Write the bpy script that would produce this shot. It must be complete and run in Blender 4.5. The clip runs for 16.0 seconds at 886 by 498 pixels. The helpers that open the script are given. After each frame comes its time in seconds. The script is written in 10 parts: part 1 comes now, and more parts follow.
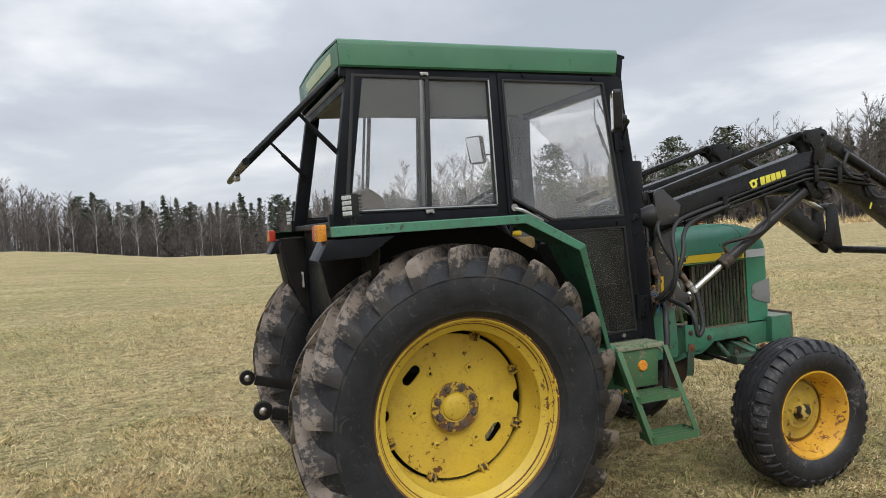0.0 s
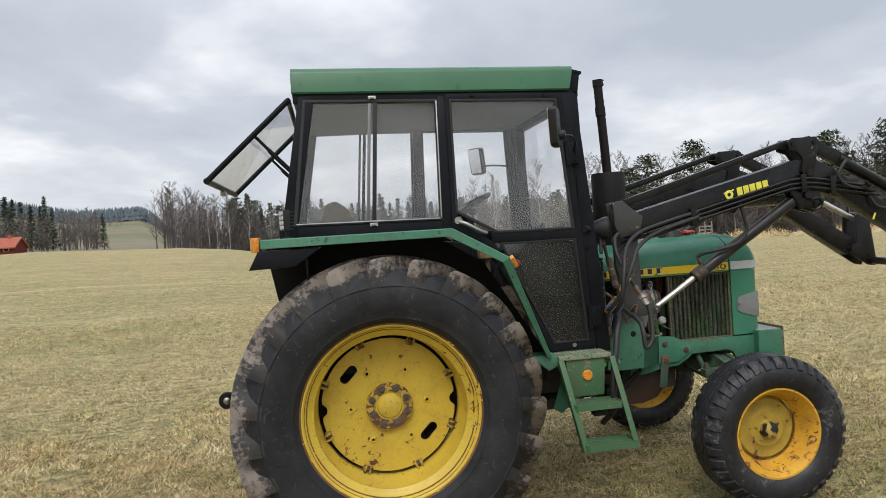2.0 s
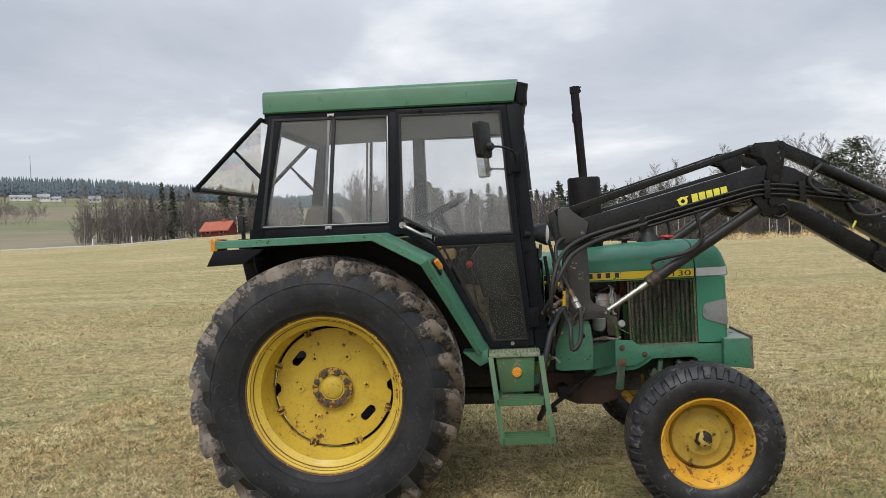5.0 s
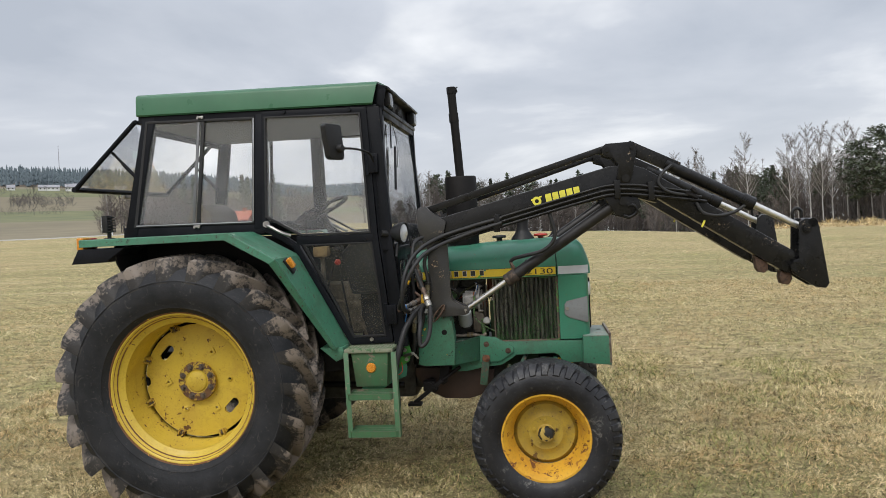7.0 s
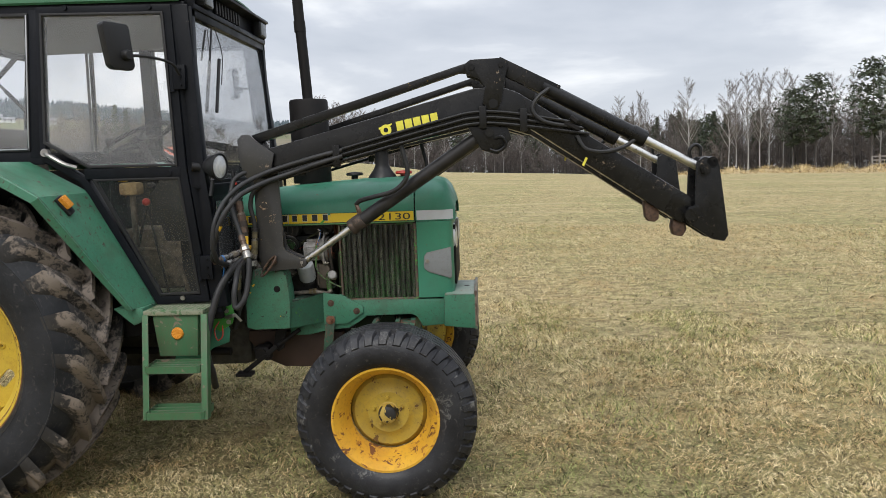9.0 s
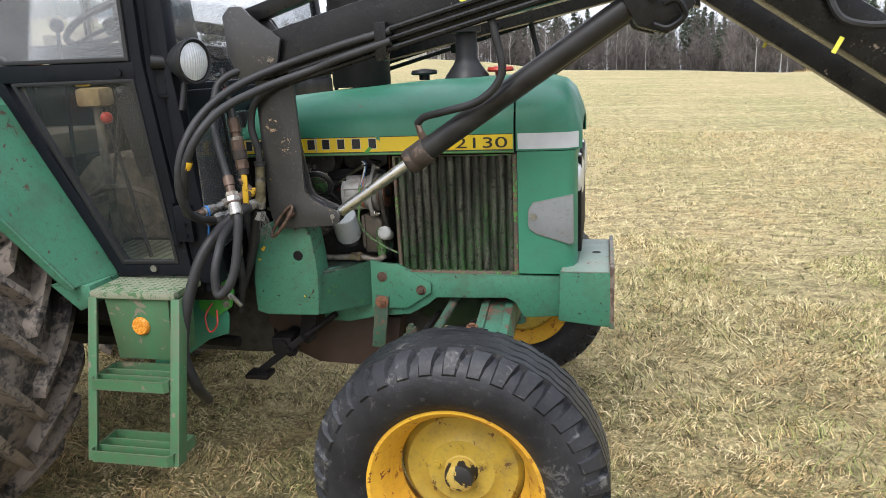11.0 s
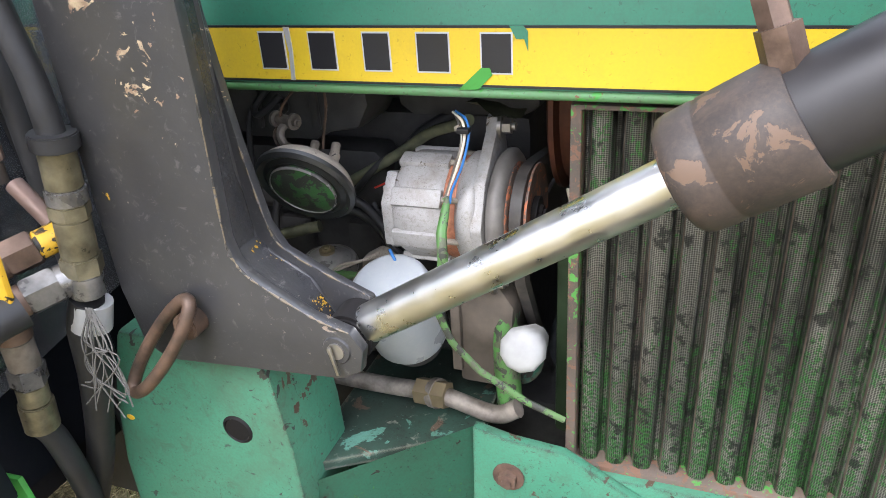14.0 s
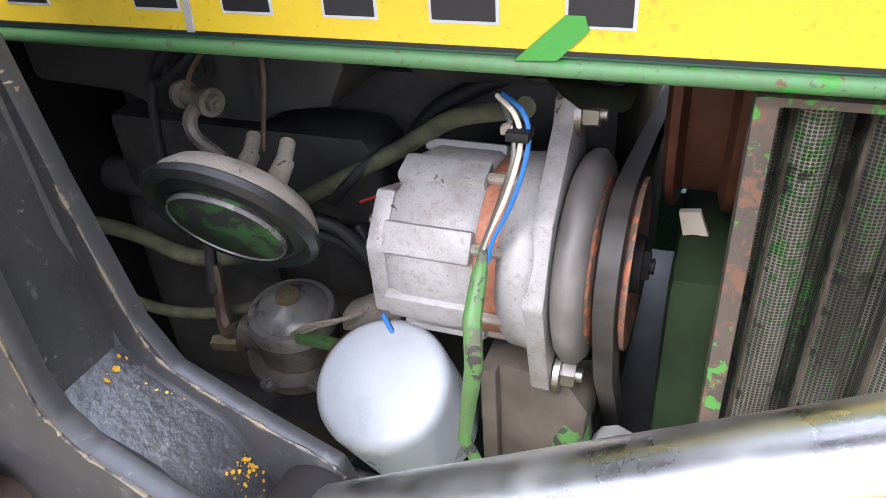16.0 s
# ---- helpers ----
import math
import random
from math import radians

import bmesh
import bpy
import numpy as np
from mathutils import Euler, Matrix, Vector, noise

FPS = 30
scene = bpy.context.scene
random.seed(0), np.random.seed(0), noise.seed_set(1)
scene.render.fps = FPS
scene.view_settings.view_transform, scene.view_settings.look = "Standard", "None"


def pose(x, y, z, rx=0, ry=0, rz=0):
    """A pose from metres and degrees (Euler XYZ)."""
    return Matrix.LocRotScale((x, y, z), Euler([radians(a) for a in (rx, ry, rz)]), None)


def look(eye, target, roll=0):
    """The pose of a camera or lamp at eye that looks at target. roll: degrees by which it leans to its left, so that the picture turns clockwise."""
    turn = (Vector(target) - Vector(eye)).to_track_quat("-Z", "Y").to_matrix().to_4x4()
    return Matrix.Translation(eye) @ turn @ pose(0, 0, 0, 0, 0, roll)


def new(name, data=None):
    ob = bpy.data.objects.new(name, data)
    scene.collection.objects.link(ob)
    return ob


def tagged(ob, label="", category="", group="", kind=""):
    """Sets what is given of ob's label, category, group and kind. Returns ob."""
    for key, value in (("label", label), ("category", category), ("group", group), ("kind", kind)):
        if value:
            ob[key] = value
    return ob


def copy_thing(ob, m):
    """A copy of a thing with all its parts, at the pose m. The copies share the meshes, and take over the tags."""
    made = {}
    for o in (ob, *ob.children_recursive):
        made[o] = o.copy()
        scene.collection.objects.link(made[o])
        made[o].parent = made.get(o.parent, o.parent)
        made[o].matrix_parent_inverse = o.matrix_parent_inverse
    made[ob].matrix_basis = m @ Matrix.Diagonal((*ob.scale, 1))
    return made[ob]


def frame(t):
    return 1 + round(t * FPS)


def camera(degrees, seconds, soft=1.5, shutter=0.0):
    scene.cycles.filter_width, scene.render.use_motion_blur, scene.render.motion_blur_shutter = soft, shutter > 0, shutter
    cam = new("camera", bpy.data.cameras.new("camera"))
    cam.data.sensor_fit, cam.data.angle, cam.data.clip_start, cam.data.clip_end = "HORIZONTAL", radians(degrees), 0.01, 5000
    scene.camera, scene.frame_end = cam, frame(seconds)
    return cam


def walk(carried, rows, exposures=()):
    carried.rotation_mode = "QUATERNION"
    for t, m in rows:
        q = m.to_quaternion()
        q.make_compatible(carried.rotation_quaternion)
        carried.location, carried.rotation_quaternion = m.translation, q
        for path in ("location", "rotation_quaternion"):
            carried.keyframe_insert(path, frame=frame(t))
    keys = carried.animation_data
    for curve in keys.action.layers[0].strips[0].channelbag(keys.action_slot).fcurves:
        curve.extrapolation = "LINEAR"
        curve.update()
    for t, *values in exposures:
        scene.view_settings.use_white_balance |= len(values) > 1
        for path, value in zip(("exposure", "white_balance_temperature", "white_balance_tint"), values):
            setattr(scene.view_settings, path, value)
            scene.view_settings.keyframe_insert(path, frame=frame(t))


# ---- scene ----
cam = camera(63.5, 16.0, 0.8)
METRES, EYE, TILT, LEAN, TURN = 8.5, 1.585, -0.5, 4.6, -20.0
ROWS = [
    (0.0, 0.0, 0.0, 0.0, 0.0, -0.0, -0.0),
    (0.5, 0.0331, -0.0038, 0.0033, 2.91, -0.06, -0.13),
    (1.0, 0.061, -0.0155, 0.0025, 5.56, -0.07, -0.16),
    (1.5, 0.093, -0.0202, 0.0059, 8.14, -0.01, -0.25),
    (2.0, 0.1248, -0.0193, 0.0077, 11.01, -0.09, -0.51),
    (2.5, 0.154, -0.0237, 0.0068, 14.03, -0.25, -0.89),
    (3.0, 0.1856, -0.0223, 0.0115, 16.9, -0.35, -1.24),
    (5.5, 0.324, -0.0103, 0.024, 27.24, -1.7, -1.32),
    (6.0, 0.3568, -0.0065, 0.0256, 28.42, -2.02, -1.29),
    (6.5, 0.3909, 0.0112, 0.0284, 28.52, -2.24, -1.34),
    (7.0, 0.4079, 0.0301, 0.032, 27.36, -2.28, -1.45),
    (7.5, 0.4139, 0.0539, 0.0324, 25.28, -2.57, -1.59),
    (8.0, 0.4273, 0.0844, 0.0336, 23.16, -3.28, -1.82),
    (8.5, 0.4372, 0.1138, 0.0339, 22.28, -4.8, -2.23),
    (9.0, 0.4283, 0.1457, 0.0301, 23.18, -6.87, -2.47),
    (11.5, 0.3334, 0.3436, 0.0265, 33.92, -16.46, -1.61),
    (12.0, 0.3066, 0.3762, 0.0257, 34.97, -17.55, -1.42),
    (12.5, 0.2869, 0.4095, 0.023, 35.96, -19.18, -1.3),
    (13.0, 0.2662, 0.4326, 0.0174, 36.63, -21.68, -1.42),
    (13.5, 0.2444, 0.4502, 0.0151, 37.96, -24.84, -1.42),
    (14.0, 0.2232, 0.4762, 0.0081, 39.53, -27.66, -1.13),
    (14.5, 0.2067, 0.4952, 0.0055, 40.28, -30.18, -0.97),
    (15.0, 0.1975, 0.5039, 0.0012, 40.67, -32.94, -1.1),
    (15.5, 0.1948, 0.508, -0.0001, 40.54, -34.57, -1.11),
    (16.0, 0.1974, 0.5059, 0.0004, 40.76, -34.26, -0.83),
]
BASE = pose(-1.2, -4.16, EYE, TILT, LEAN, TURN)
EXPOSURES = [(0.0, 0.0, 6500, 10), (8.0, 0.0, 6500, 10), (9.2, 0.15, 6450, 10), (11.3, 0.86, 6250, 12), (12.5, 1.20, 6150, 16), (13.5, 1.72, 6050, 15), (14.2, 1.96, 6000, 16), (15.0, 2.03, 5950, 19), (16.0, 2.06, 5950, 20)]
walk(cam, [(t, BASE @ pose(METRES * x, METRES * y, METRES * z, 90 + pitch, roll, yaw)) for t, x, y, z, yaw, pitch, roll in ROWS], EXPOSURES)

# ---- sky and sun ----
world = bpy.data.worlds.new("overcast_sky")
scene.world = world
world.use_nodes = True
wn, wl = world.node_tree.nodes, world.node_tree.links
for n in list(wn):
    wn.remove(n)


def wnode(kind, **values):
    n = wn.new(kind)
    for key, v in values.items():
        if key in n.inputs:
            n.inputs[key].default_value = v
    return n


w_out = wn.new("ShaderNodeOutputWorld")
w_bg = wn.new("ShaderNodeBackground")
w_sky = wn.new("ShaderNodeTexSky")
w_sky.sky_type, w_sky.sun_disc, w_sky.sun_elevation, w_sky.sun_rotation = "NISHITA", False, radians(32), radians(200)
w_sky.dust_density, w_sky.ozone_density = 4.0, 1.0
w_co = wn.new("ShaderNodeTexCoord")
w_sep = wn.new("ShaderNodeSeparateXYZ")
wl.new(w_co.outputs["Generated"], w_sep.inputs[0])
w_zz = wn.new("ShaderNodeMath")
w_zz.operation, w_zz.inputs[1].default_value = "MAXIMUM", 0.0
wl.new(w_sep.outputs["Z"], w_zz.inputs[0])
w_za = wn.new("ShaderNodeMath")
w_za.operation, w_za.inputs[1].default_value = "ADD", 0.17
wl.new(w_zz.outputs[0], w_za.inputs[0])
w_comb = wn.new("ShaderNodeCombineXYZ")
for axis in "XY":
    d = wn.new("ShaderNodeMath")
    d.operation = "DIVIDE"
    wl.new(w_sep.outputs[axis], d.inputs[0])
    wl.new(w_za.outputs[0], d.inputs[1])
    wl.new(d.outputs[0], w_comb.inputs[axis])
w_n1 = wnode("ShaderNodeTexNoise", Scale=0.85, Detail=6.0, Roughness=0.52, Distortion=0.25)
wl.new(w_comb.outputs[0], w_n1.inputs["Vector"])
w_r1 = wn.new("ShaderNodeValToRGB")
wl.new(w_n1.outputs["Fac"], w_r1.inputs[0])
stops = w_r1.color_ramp.elements
stops[0].position, stops[0].color = 0.36, (0.40, 0.435, 0.495, 1)
stops[1].position, stops[1].color = 0.68, (0.97, 0.97, 0.975, 1)
mid = stops.new(0.50)
mid.color = (0.50, 0.53, 0.585, 1)
mid = stops.new(0.585)
mid.color = (0.70, 0.72, 0.75, 1)
# paler haze towards the skyline, brighter cloud overhead
w_haze = wn.new("ShaderNodeMapRange")
w_haze.inputs["From Min"].default_value, w_haze.inputs["From Max"].default_value = 0.0, 0.22
w_haze.inputs["To Min"].default_value, w_haze.inputs["To Max"].default_value = 0.75, 0.0
wl.new(w_zz.outputs[0], w_haze.inputs[0])
w_mixh = wn.new("ShaderNodeMix")
w_mixh.data_type = "RGBA"
wl.new(w_haze.outputs[0], w_mixh.inputs["Factor"])
wl.new(w_r1.outputs[0], w_mixh.inputs["A"])
w_mixh.inputs["B"].default_value = (0.555, 0.58, 0.62, 1)
w_up = wn.new("ShaderNodeMapRange")
w_up.inputs["From Min"].default_value, w_up.inputs["From Max"].default_value = 0.30, 0.95
w_up.inputs["To Min"].default_value, w_up.inputs["To Max"].default_value = 1.0, 2.5
wl.new(w_zz.outputs[0], w_up.inputs[0])
w_scl = wn.new("ShaderNodeVectorMath")
w_scl.operation = "SCALE"
wl.new(w_mixh.outputs["Result"], w_scl.inputs[0])
wl.new(w_up.outputs[0], w_scl.inputs["Scale"])
w_sk = wn.new("ShaderNodeVectorMath")
w_sk.operation = "SCALE"
w_sk.inputs["Scale"].default_value = 0.1
wl.new(w_sky.outputs[0], w_sk.inputs[0])
w_mix = wn.new("ShaderNodeMix")
w_mix.data_type = "RGBA"
w_mix.inputs["Factor"].default_value = 0.92
wl.new(w_sk.outputs[0], w_mix.inputs["A"])
wl.new(w_scl.outputs[0], w_mix.inputs["B"])
wl.new(w_mix.outputs["Result"], w_bg.inputs["Color"])
w_bg.inputs["Strength"].default_value = 1.3
wl.new(w_bg.outputs[0], w_out.inputs[0])

sun_data = bpy.data.lights.new("sun", "SUN")
sun_data.energy, sun_data.angle, sun_data.color = 1.45, radians(25), (1.0, 0.96, 0.90)
sun = new("sun", sun_data)
sun.matrix_world = look((-3, -12, 14), (0, 0, 0))

# ---- materials ----


def nodes_of(name):
    m = bpy.data.materials.new(name)
    m.use_nodes = True
    nt = m.node_tree
    return m, nt, nt.nodes["Principled BSDF"]


def texco(nt, scale=1.0, stretch=(1, 1, 1)):
    co = nt.nodes.new("ShaderNodeTexCoord")
    mp = nt.nodes.new("ShaderNodeMapping")
    mp.inputs["Scale"].default_value = [scale * s for s in stretch]
    nt.links.new(co.outputs["Object"], mp.inputs[0])
    return mp.outputs[0]


def noise_of(nt, vec, scale, detail=4.0, rough=0.55, distort=0.0):
    n = nt.nodes.new("ShaderNodeTexNoise")
    n.inputs["Scale"].default_value, n.inputs["Detail"].default_value = scale, detail
    n.inputs["Roughness"].default_value, n.inputs["Distortion"].default_value = rough, distort
    nt.links.new(vec, n.inputs["Vector"])
    return n.outputs["Fac"]


def ramp(nt, fac, *stops):
    r = nt.nodes.new("ShaderNodeValToRGB")
    els = r.color_ramp.elements
    els[0].position, els[0].color = stops[0][0], (*stops[0][1], 1) if len(stops[0][1]) == 3 else stops[0][1]
    els[1].position, els[1].color = stops[-1][0], (*stops[-1][1], 1)
    for p, c in stops[1:-1]:
        e = els.new(p)
        e.color = (*c, 1)
    nt.links.new(fac, r.inputs[0])
    return r.outputs[0]


def step(nt, fac, lo, hi, a=0.0, b=1.0):
    r = nt.nodes.new("ShaderNodeMapRange")
    for key, v in (("From Min", lo), ("From Max", hi), ("To Min", a), ("To Max", b)):
        r.inputs[key].default_value = v
    nt.links.new(fac, r.inputs[0])
    return r.outputs[0]


def blend(nt, fac, a, b):
    m = nt.nodes.new("ShaderNodeMix")
    m.data_type = "RGBA"
    for key, v in (("Factor", fac), ("A", a), ("B", b)):
        if isinstance(v, (tuple, list)):
            m.inputs[key].default_value = (*v, 1) if len(v) == 3 else v
        elif isinstance(v, float):
            m.inputs[key].default_value = v
        else:
            nt.links.new(v, m.inputs[key])
    return m.outputs["Result"]


def math_of(nt, op, a, b):
    m = nt.nodes.new("ShaderNodeMath")
    m.operation = op
    for i, v in enumerate((a, b)):
        if isinstance(v, (int, float)):
            m.inputs[i].default_value = v
        else:
            nt.links.new(v, m.inputs[i])
    return m.outputs[0]


def bump(nt, bsdf, height, strength=0.2, distance=0.01):
    b = nt.nodes.new("ShaderNodeBump")
    b.inputs["Strength"].default_value, b.inputs["Distance"].default_value = strength, distance
    nt.links.new(height, b.inputs["Height"])
    nt.links.new(b.outputs[0], bsdf.inputs["Normal"])


def paint(name, base, faded, chip, chip_at=0.70, chip_scale=26.0, rough=0.42, dirt=(0.12, 0.10, 0.07), dirt_amount=0.35, second_chip=None, metal=0.0, streak=0.0, spec=0.4, zoom=1.0, edge=None, specks=0.0):
    """Old sprayed paint: uneven fading, grime, chips down to what lies under it."""
    m, nt, p = nodes_of(name)
    v = texco(nt, zoom)
    fade = step(nt, noise_of(nt, v, 2.2, 5.0, 0.6, 0.3), 0.35, 0.7)
    c = blend(nt, fade, base, faded)
    grime = step(nt, noise_of(nt, v, 7.0, 8.0, 0.65), 0.5, 0.78, 0.0, dirt_amount)
    c = blend(nt, grime, c, dirt)
    film = step(nt, noise_of(nt, v, 55.0, 5.0, 0.7, 0.6), 0.52, 0.70, 0.0, dirt_amount * 0.7)
    c = blend(nt, film, c, dirt)
    if streak:
        vs = texco(nt, 1.0, (14, 14, 1.2))
        c = blend(nt, step(nt, noise_of(nt, vs, 1.6, 4.0), 0.5, 0.75, 0.0, streak), c, dirt)
    spots = noise_of(nt, v, chip_scale, 7.0, 0.62, 0.4)
    where = noise_of(nt, v, 3.1, 2.0)
    both = math_of(nt, "ADD", spots, step(nt, where, 0.3, 0.7, -0.08, 0.06))
    cm = step(nt, both, chip_at, chip_at + 0.015)
    c = blend(nt, cm, c, chip)
    if second_chip:
        spots2 = noise_of(nt, v, chip_scale * 0.8, 6.0, 0.6, 0.9)
        w2 = noise_of(nt, v, 2.3, 2.0, 0.5, 1.2)
        both2 = math_of(nt, "ADD", spots2, step(nt, w2, 0.3, 0.75, -0.10, 0.07))
        c = blend(nt, step(nt, both2, chip_at, chip_at + 0.012), c, second_chip)
    if specks:
        # pinhead chips and grit, thicker in some places than in others
        grit = math_of(nt, "ADD", noise_of(nt, v, 210.0, 4.0, 0.6, 0.4), step(nt, noise_of(nt, v, 12.0, 4.0, 0.6), 0.35, 0.65, -0.07, 0.05))
        c = blend(nt, step(nt, grit, 0.64, 0.67, 0.0, specks), c, tuple(k * 0.6 for k in dirt))
        c = blend(nt, step(nt, noise_of(nt, v, 330.0, 5.0, 0.7), 0.42, 0.62, 0.0, specks * 0.35), c, dirt)
    if edge:
        # paint rubbed off and grime caught along sharp edges
        bev = nt.nodes.new("ShaderNodeBevel")
        bev.samples = 4
        bev.inputs["Radius"].default_value = 0.008
        geo = nt.nodes.new("ShaderNodeNewGeometry")
        dot = nt.nodes.new("ShaderNodeVectorMath")
        dot.operation = "DOT_PRODUCT"
        nt.links.new(bev.outputs[0], dot.inputs[0])
        nt.links.new(geo.outputs["Normal"], dot.inputs[1])
        near = math_of(nt, "SUBTRACT", 1.0, math_of(nt, "ABSOLUTE", dot.outputs["Value"], 0.0))
        rag = math_of(nt, "ADD", near, math_of(nt, "MULTIPLY", math_of(nt, "SUBTRACT", noise_of(nt, v, 70.0, 6.0, 0.7, 0.5), 0.5), 0.9))
        c = blend(nt, step(nt, rag, 0.10, 0.16, 0.0, 0.8), c, edge)
    nt.links.new(c, p.inputs["Base Color"])
    rr = step(nt, noise_of(nt, v, 9.0, 6.0), 0.3, 0.8, rough - 0.08, rough + 0.22)
    nt.links.new(rr, p.inputs["Roughness"])
    p.inputs["Metallic"].default_value, p.inputs["Specular IOR Level"].default_value = metal, spec
    h = math_of(nt, "SUBTRACT", math_of(nt, "MULTIPLY", noise_of(nt, v, 60.0, 3.0), 0.25), cm)
    bump(nt, p, h, 0.25, 0.002)
    return m


def plain(name, base, rough=0.5, metal=0.0, vary=0.25, scale=20.0, bump_by=0.15, other=None, spec=0.4):
    """A worn surface of one colour with fine and coarse variation."""
    m, nt, p = nodes_of(name)
    v = texco(nt)
    f = noise_of(nt, v, scale, 6.0, 0.6)
    g = noise_of(nt, v, scale * 0.17, 3.0)
    dark = tuple(c * (1 - vary) for c in base)
    light = other or tuple(min(1.0, c * (1 + vary)) for c in base)
    c = blend(nt, step(nt, f, 0.3, 0.7), dark, light)
    c = blend(nt, step(nt, g, 0.4, 0.75, 0.0, 0.5), c, tuple(c_ * (1 - vary * 0.8) for c_ in base))
    nt.links.new(c, p.inputs["Base Color"])
    nt.links.new(step(nt, f, 0.3, 0.7, max(0.02, rough - 0.1), min(1.0, rough + 0.15)), p.inputs["Roughness"])
    p.inputs["Metallic"].default_value, p.inputs["Specular IOR Level"].default_value = metal, spec
    if bump_by:
        bump(nt, p, f, bump_by, 0.003)
    return m


def glass_pane(name, haze=0.10, tint=(0.985, 0.992, 0.99), ior=1.5):
    m = bpy.data.materials.new(name)
    m.use_nodes = True
    nt = m.node_tree
    for n in list(nt.nodes):
        nt.nodes.remove(n)
    out = nt.nodes.new("ShaderNodeOutputMaterial")
    tr = nt.nodes.new("ShaderNodeBsdfTransparent")
    tr.inputs[0].default_value = (*tint, 1)
    gl = nt.nodes.new("ShaderNodeBsdfGlossy")
    gl.inputs["Roughness"].default_value = 0.02
    fr = nt.nodes.new("ShaderNodeFresnel")
    fr.inputs[0].default_value = ior
    m1 = nt.nodes.new("ShaderNodeMixShader")
    nt.links.new(fr.outputs[0], m1.inputs[0])
    nt.links.new(tr.outputs[0], m1.inputs[1])
    nt.links.new(gl.outputs[0], m1.inputs[2])
    df = nt.nodes.new("ShaderNodeBsdfDiffuse")
    df.inputs[0].default_value = (0.70, 0.72, 0.73, 1)
    m2 = nt.nodes.new("ShaderNodeMixShader")
    v = texco(nt)
    dust = step(nt, noise_of(nt, v, 5.0, 7.0, 0.65, 0.5), 0.3, 0.8, haze * 0.4, haze * 1.8)
    nt.links.new(dust, m2.inputs[0])
    nt.links.new(m1.outputs[0], m2.inputs[1])
    nt.links.new(df.outputs[0], m2.inputs[2])
    nt.links.new(m2.outputs[0], out.inputs[0])
    return m


def black_paint(name, flake_at=0.668, low=0.005, high=0.010, dusty=0.020, spec=0.26, rough=(0.18, 0.42), pits=0.5, scuffs=()):
    """Brushed-on black paint: uneven gloss, grey dust, scuffs to bare metal and yellow paint below."""
    m, nt, p = nodes_of(name)
    v = texco(nt)
    c = blend(nt, step(nt, noise_of(nt, v, 3.0, 5.0, 0.6, 0.4), 0.35, 0.7), (low, low, low * 1.1), (high, high, high * 1.06))
    dust = step(nt, noise_of(nt, v, 8.0, 8.0, 0.68, 0.5), 0.42, 0.75, 0.0, 0.55)
    c = blend(nt, dust, c, (dusty, dusty * 0.97, dusty * 0.93))
    fine = noise_of(nt, v, 95.0, 6.0, 0.7, 0.6)
    c = blend(nt, step(nt, fine, 0.58, 0.68, 0.0, 0.5), c, (dusty * 2.2, dusty * 2.1, dusty * 2.0))
    where = noise_of(nt, v, 4.1, 3.0, 0.6, 1.0)
    spots = noise_of(nt, v, 60.0, 7.0, 0.66, 0.8)
    scuff = step(nt, math_of(nt, "ADD", spots, step(nt, where, 0.52, 0.74, -0.16, 0.07)), 0.595, 0.62)
    c = blend(nt, math_of(nt, "MULTIPLY", scuff, 0.85), c, (0.22, 0.17, 0.125))
    for sx, sz, inner, outer in scuffs:
        # rubbed down to tan primer in a ragged patch
        flat = nt.nodes.new("ShaderNodeVectorMath")
        flat.operation = "MULTIPLY"
        flat.inputs[1].default_value = (1, 0, 1)
        nt.links.new(v, flat.inputs[0])
        far = nt.nodes.new("ShaderNodeVectorMath")
        far.operation = "DISTANCE"
        far.inputs[1].default_value = (sx, 0, sz)
        nt.links.new(flat.outputs[0], far.inputs[0])
        rag = math_of(nt, "ADD", noise_of(nt, v, 62.0, 6.0, 0.62, 0.9), step(nt, far.outputs["Value"], inner, outer, 0.045, -0.22))
        if inner:
            rag = math_of(nt, "ADD", rag, step(nt, far.outputs["Value"], inner * 0.6, inner, -0.10, 0.03))
        bare = step(nt, rag, 0.56, 0.575, 0.0, 0.95)
        c = blend(nt, bare, c, blend(nt, step(nt, noise_of(nt, v, 90.0, 4.0, 0.6), 0.4, 0.65), (0.20, 0.13, 0.085), (0.46, 0.38, 0.24)))
    nick = step(nt, noise_of(nt, v, 170.0, 3.0, 0.5), 0.735, 0.755)
    c = blend(nt, math_of(nt, "MULTIPLY", nick, 0.7), c, (0.16, 0.14, 0.12))
    w2 = noise_of(nt, v, 6.3, 2.0, 0.5, 1.4)
    flake = step(nt, math_of(nt, "ADD", noise_of(nt, v, 75.0, 5.0, 0.6, 1.2), step(nt, w2, 0.56, 0.76, -0.18, 0.05)), flake_at, flake_at + 0.012)
    c = blend(nt, flake, c, (0.52, 0.30, 0.02))
    nt.links.new(c, p.inputs["Base Color"])
    nt.links.new(step(nt, noise_of(nt, v, 6.0, 7.0, 0.65), 0.3, 0.75, *rough), p.inputs["Roughness"])
    p.inputs["Specular IOR Level"].default_value = spec
    h = math_of(nt, "ADD", math_of(nt, "MULTIPLY", noise_of(nt, v, 30.0, 4.0), 0.25 + pits), math_of(nt, "MULTIPLY", noise_of(nt, v, 150.0, 5.0, 0.6), pits))
    bump(nt, p, math_of(nt, "SUBTRACT", h, scuff), 0.40, 0.003)
    return m


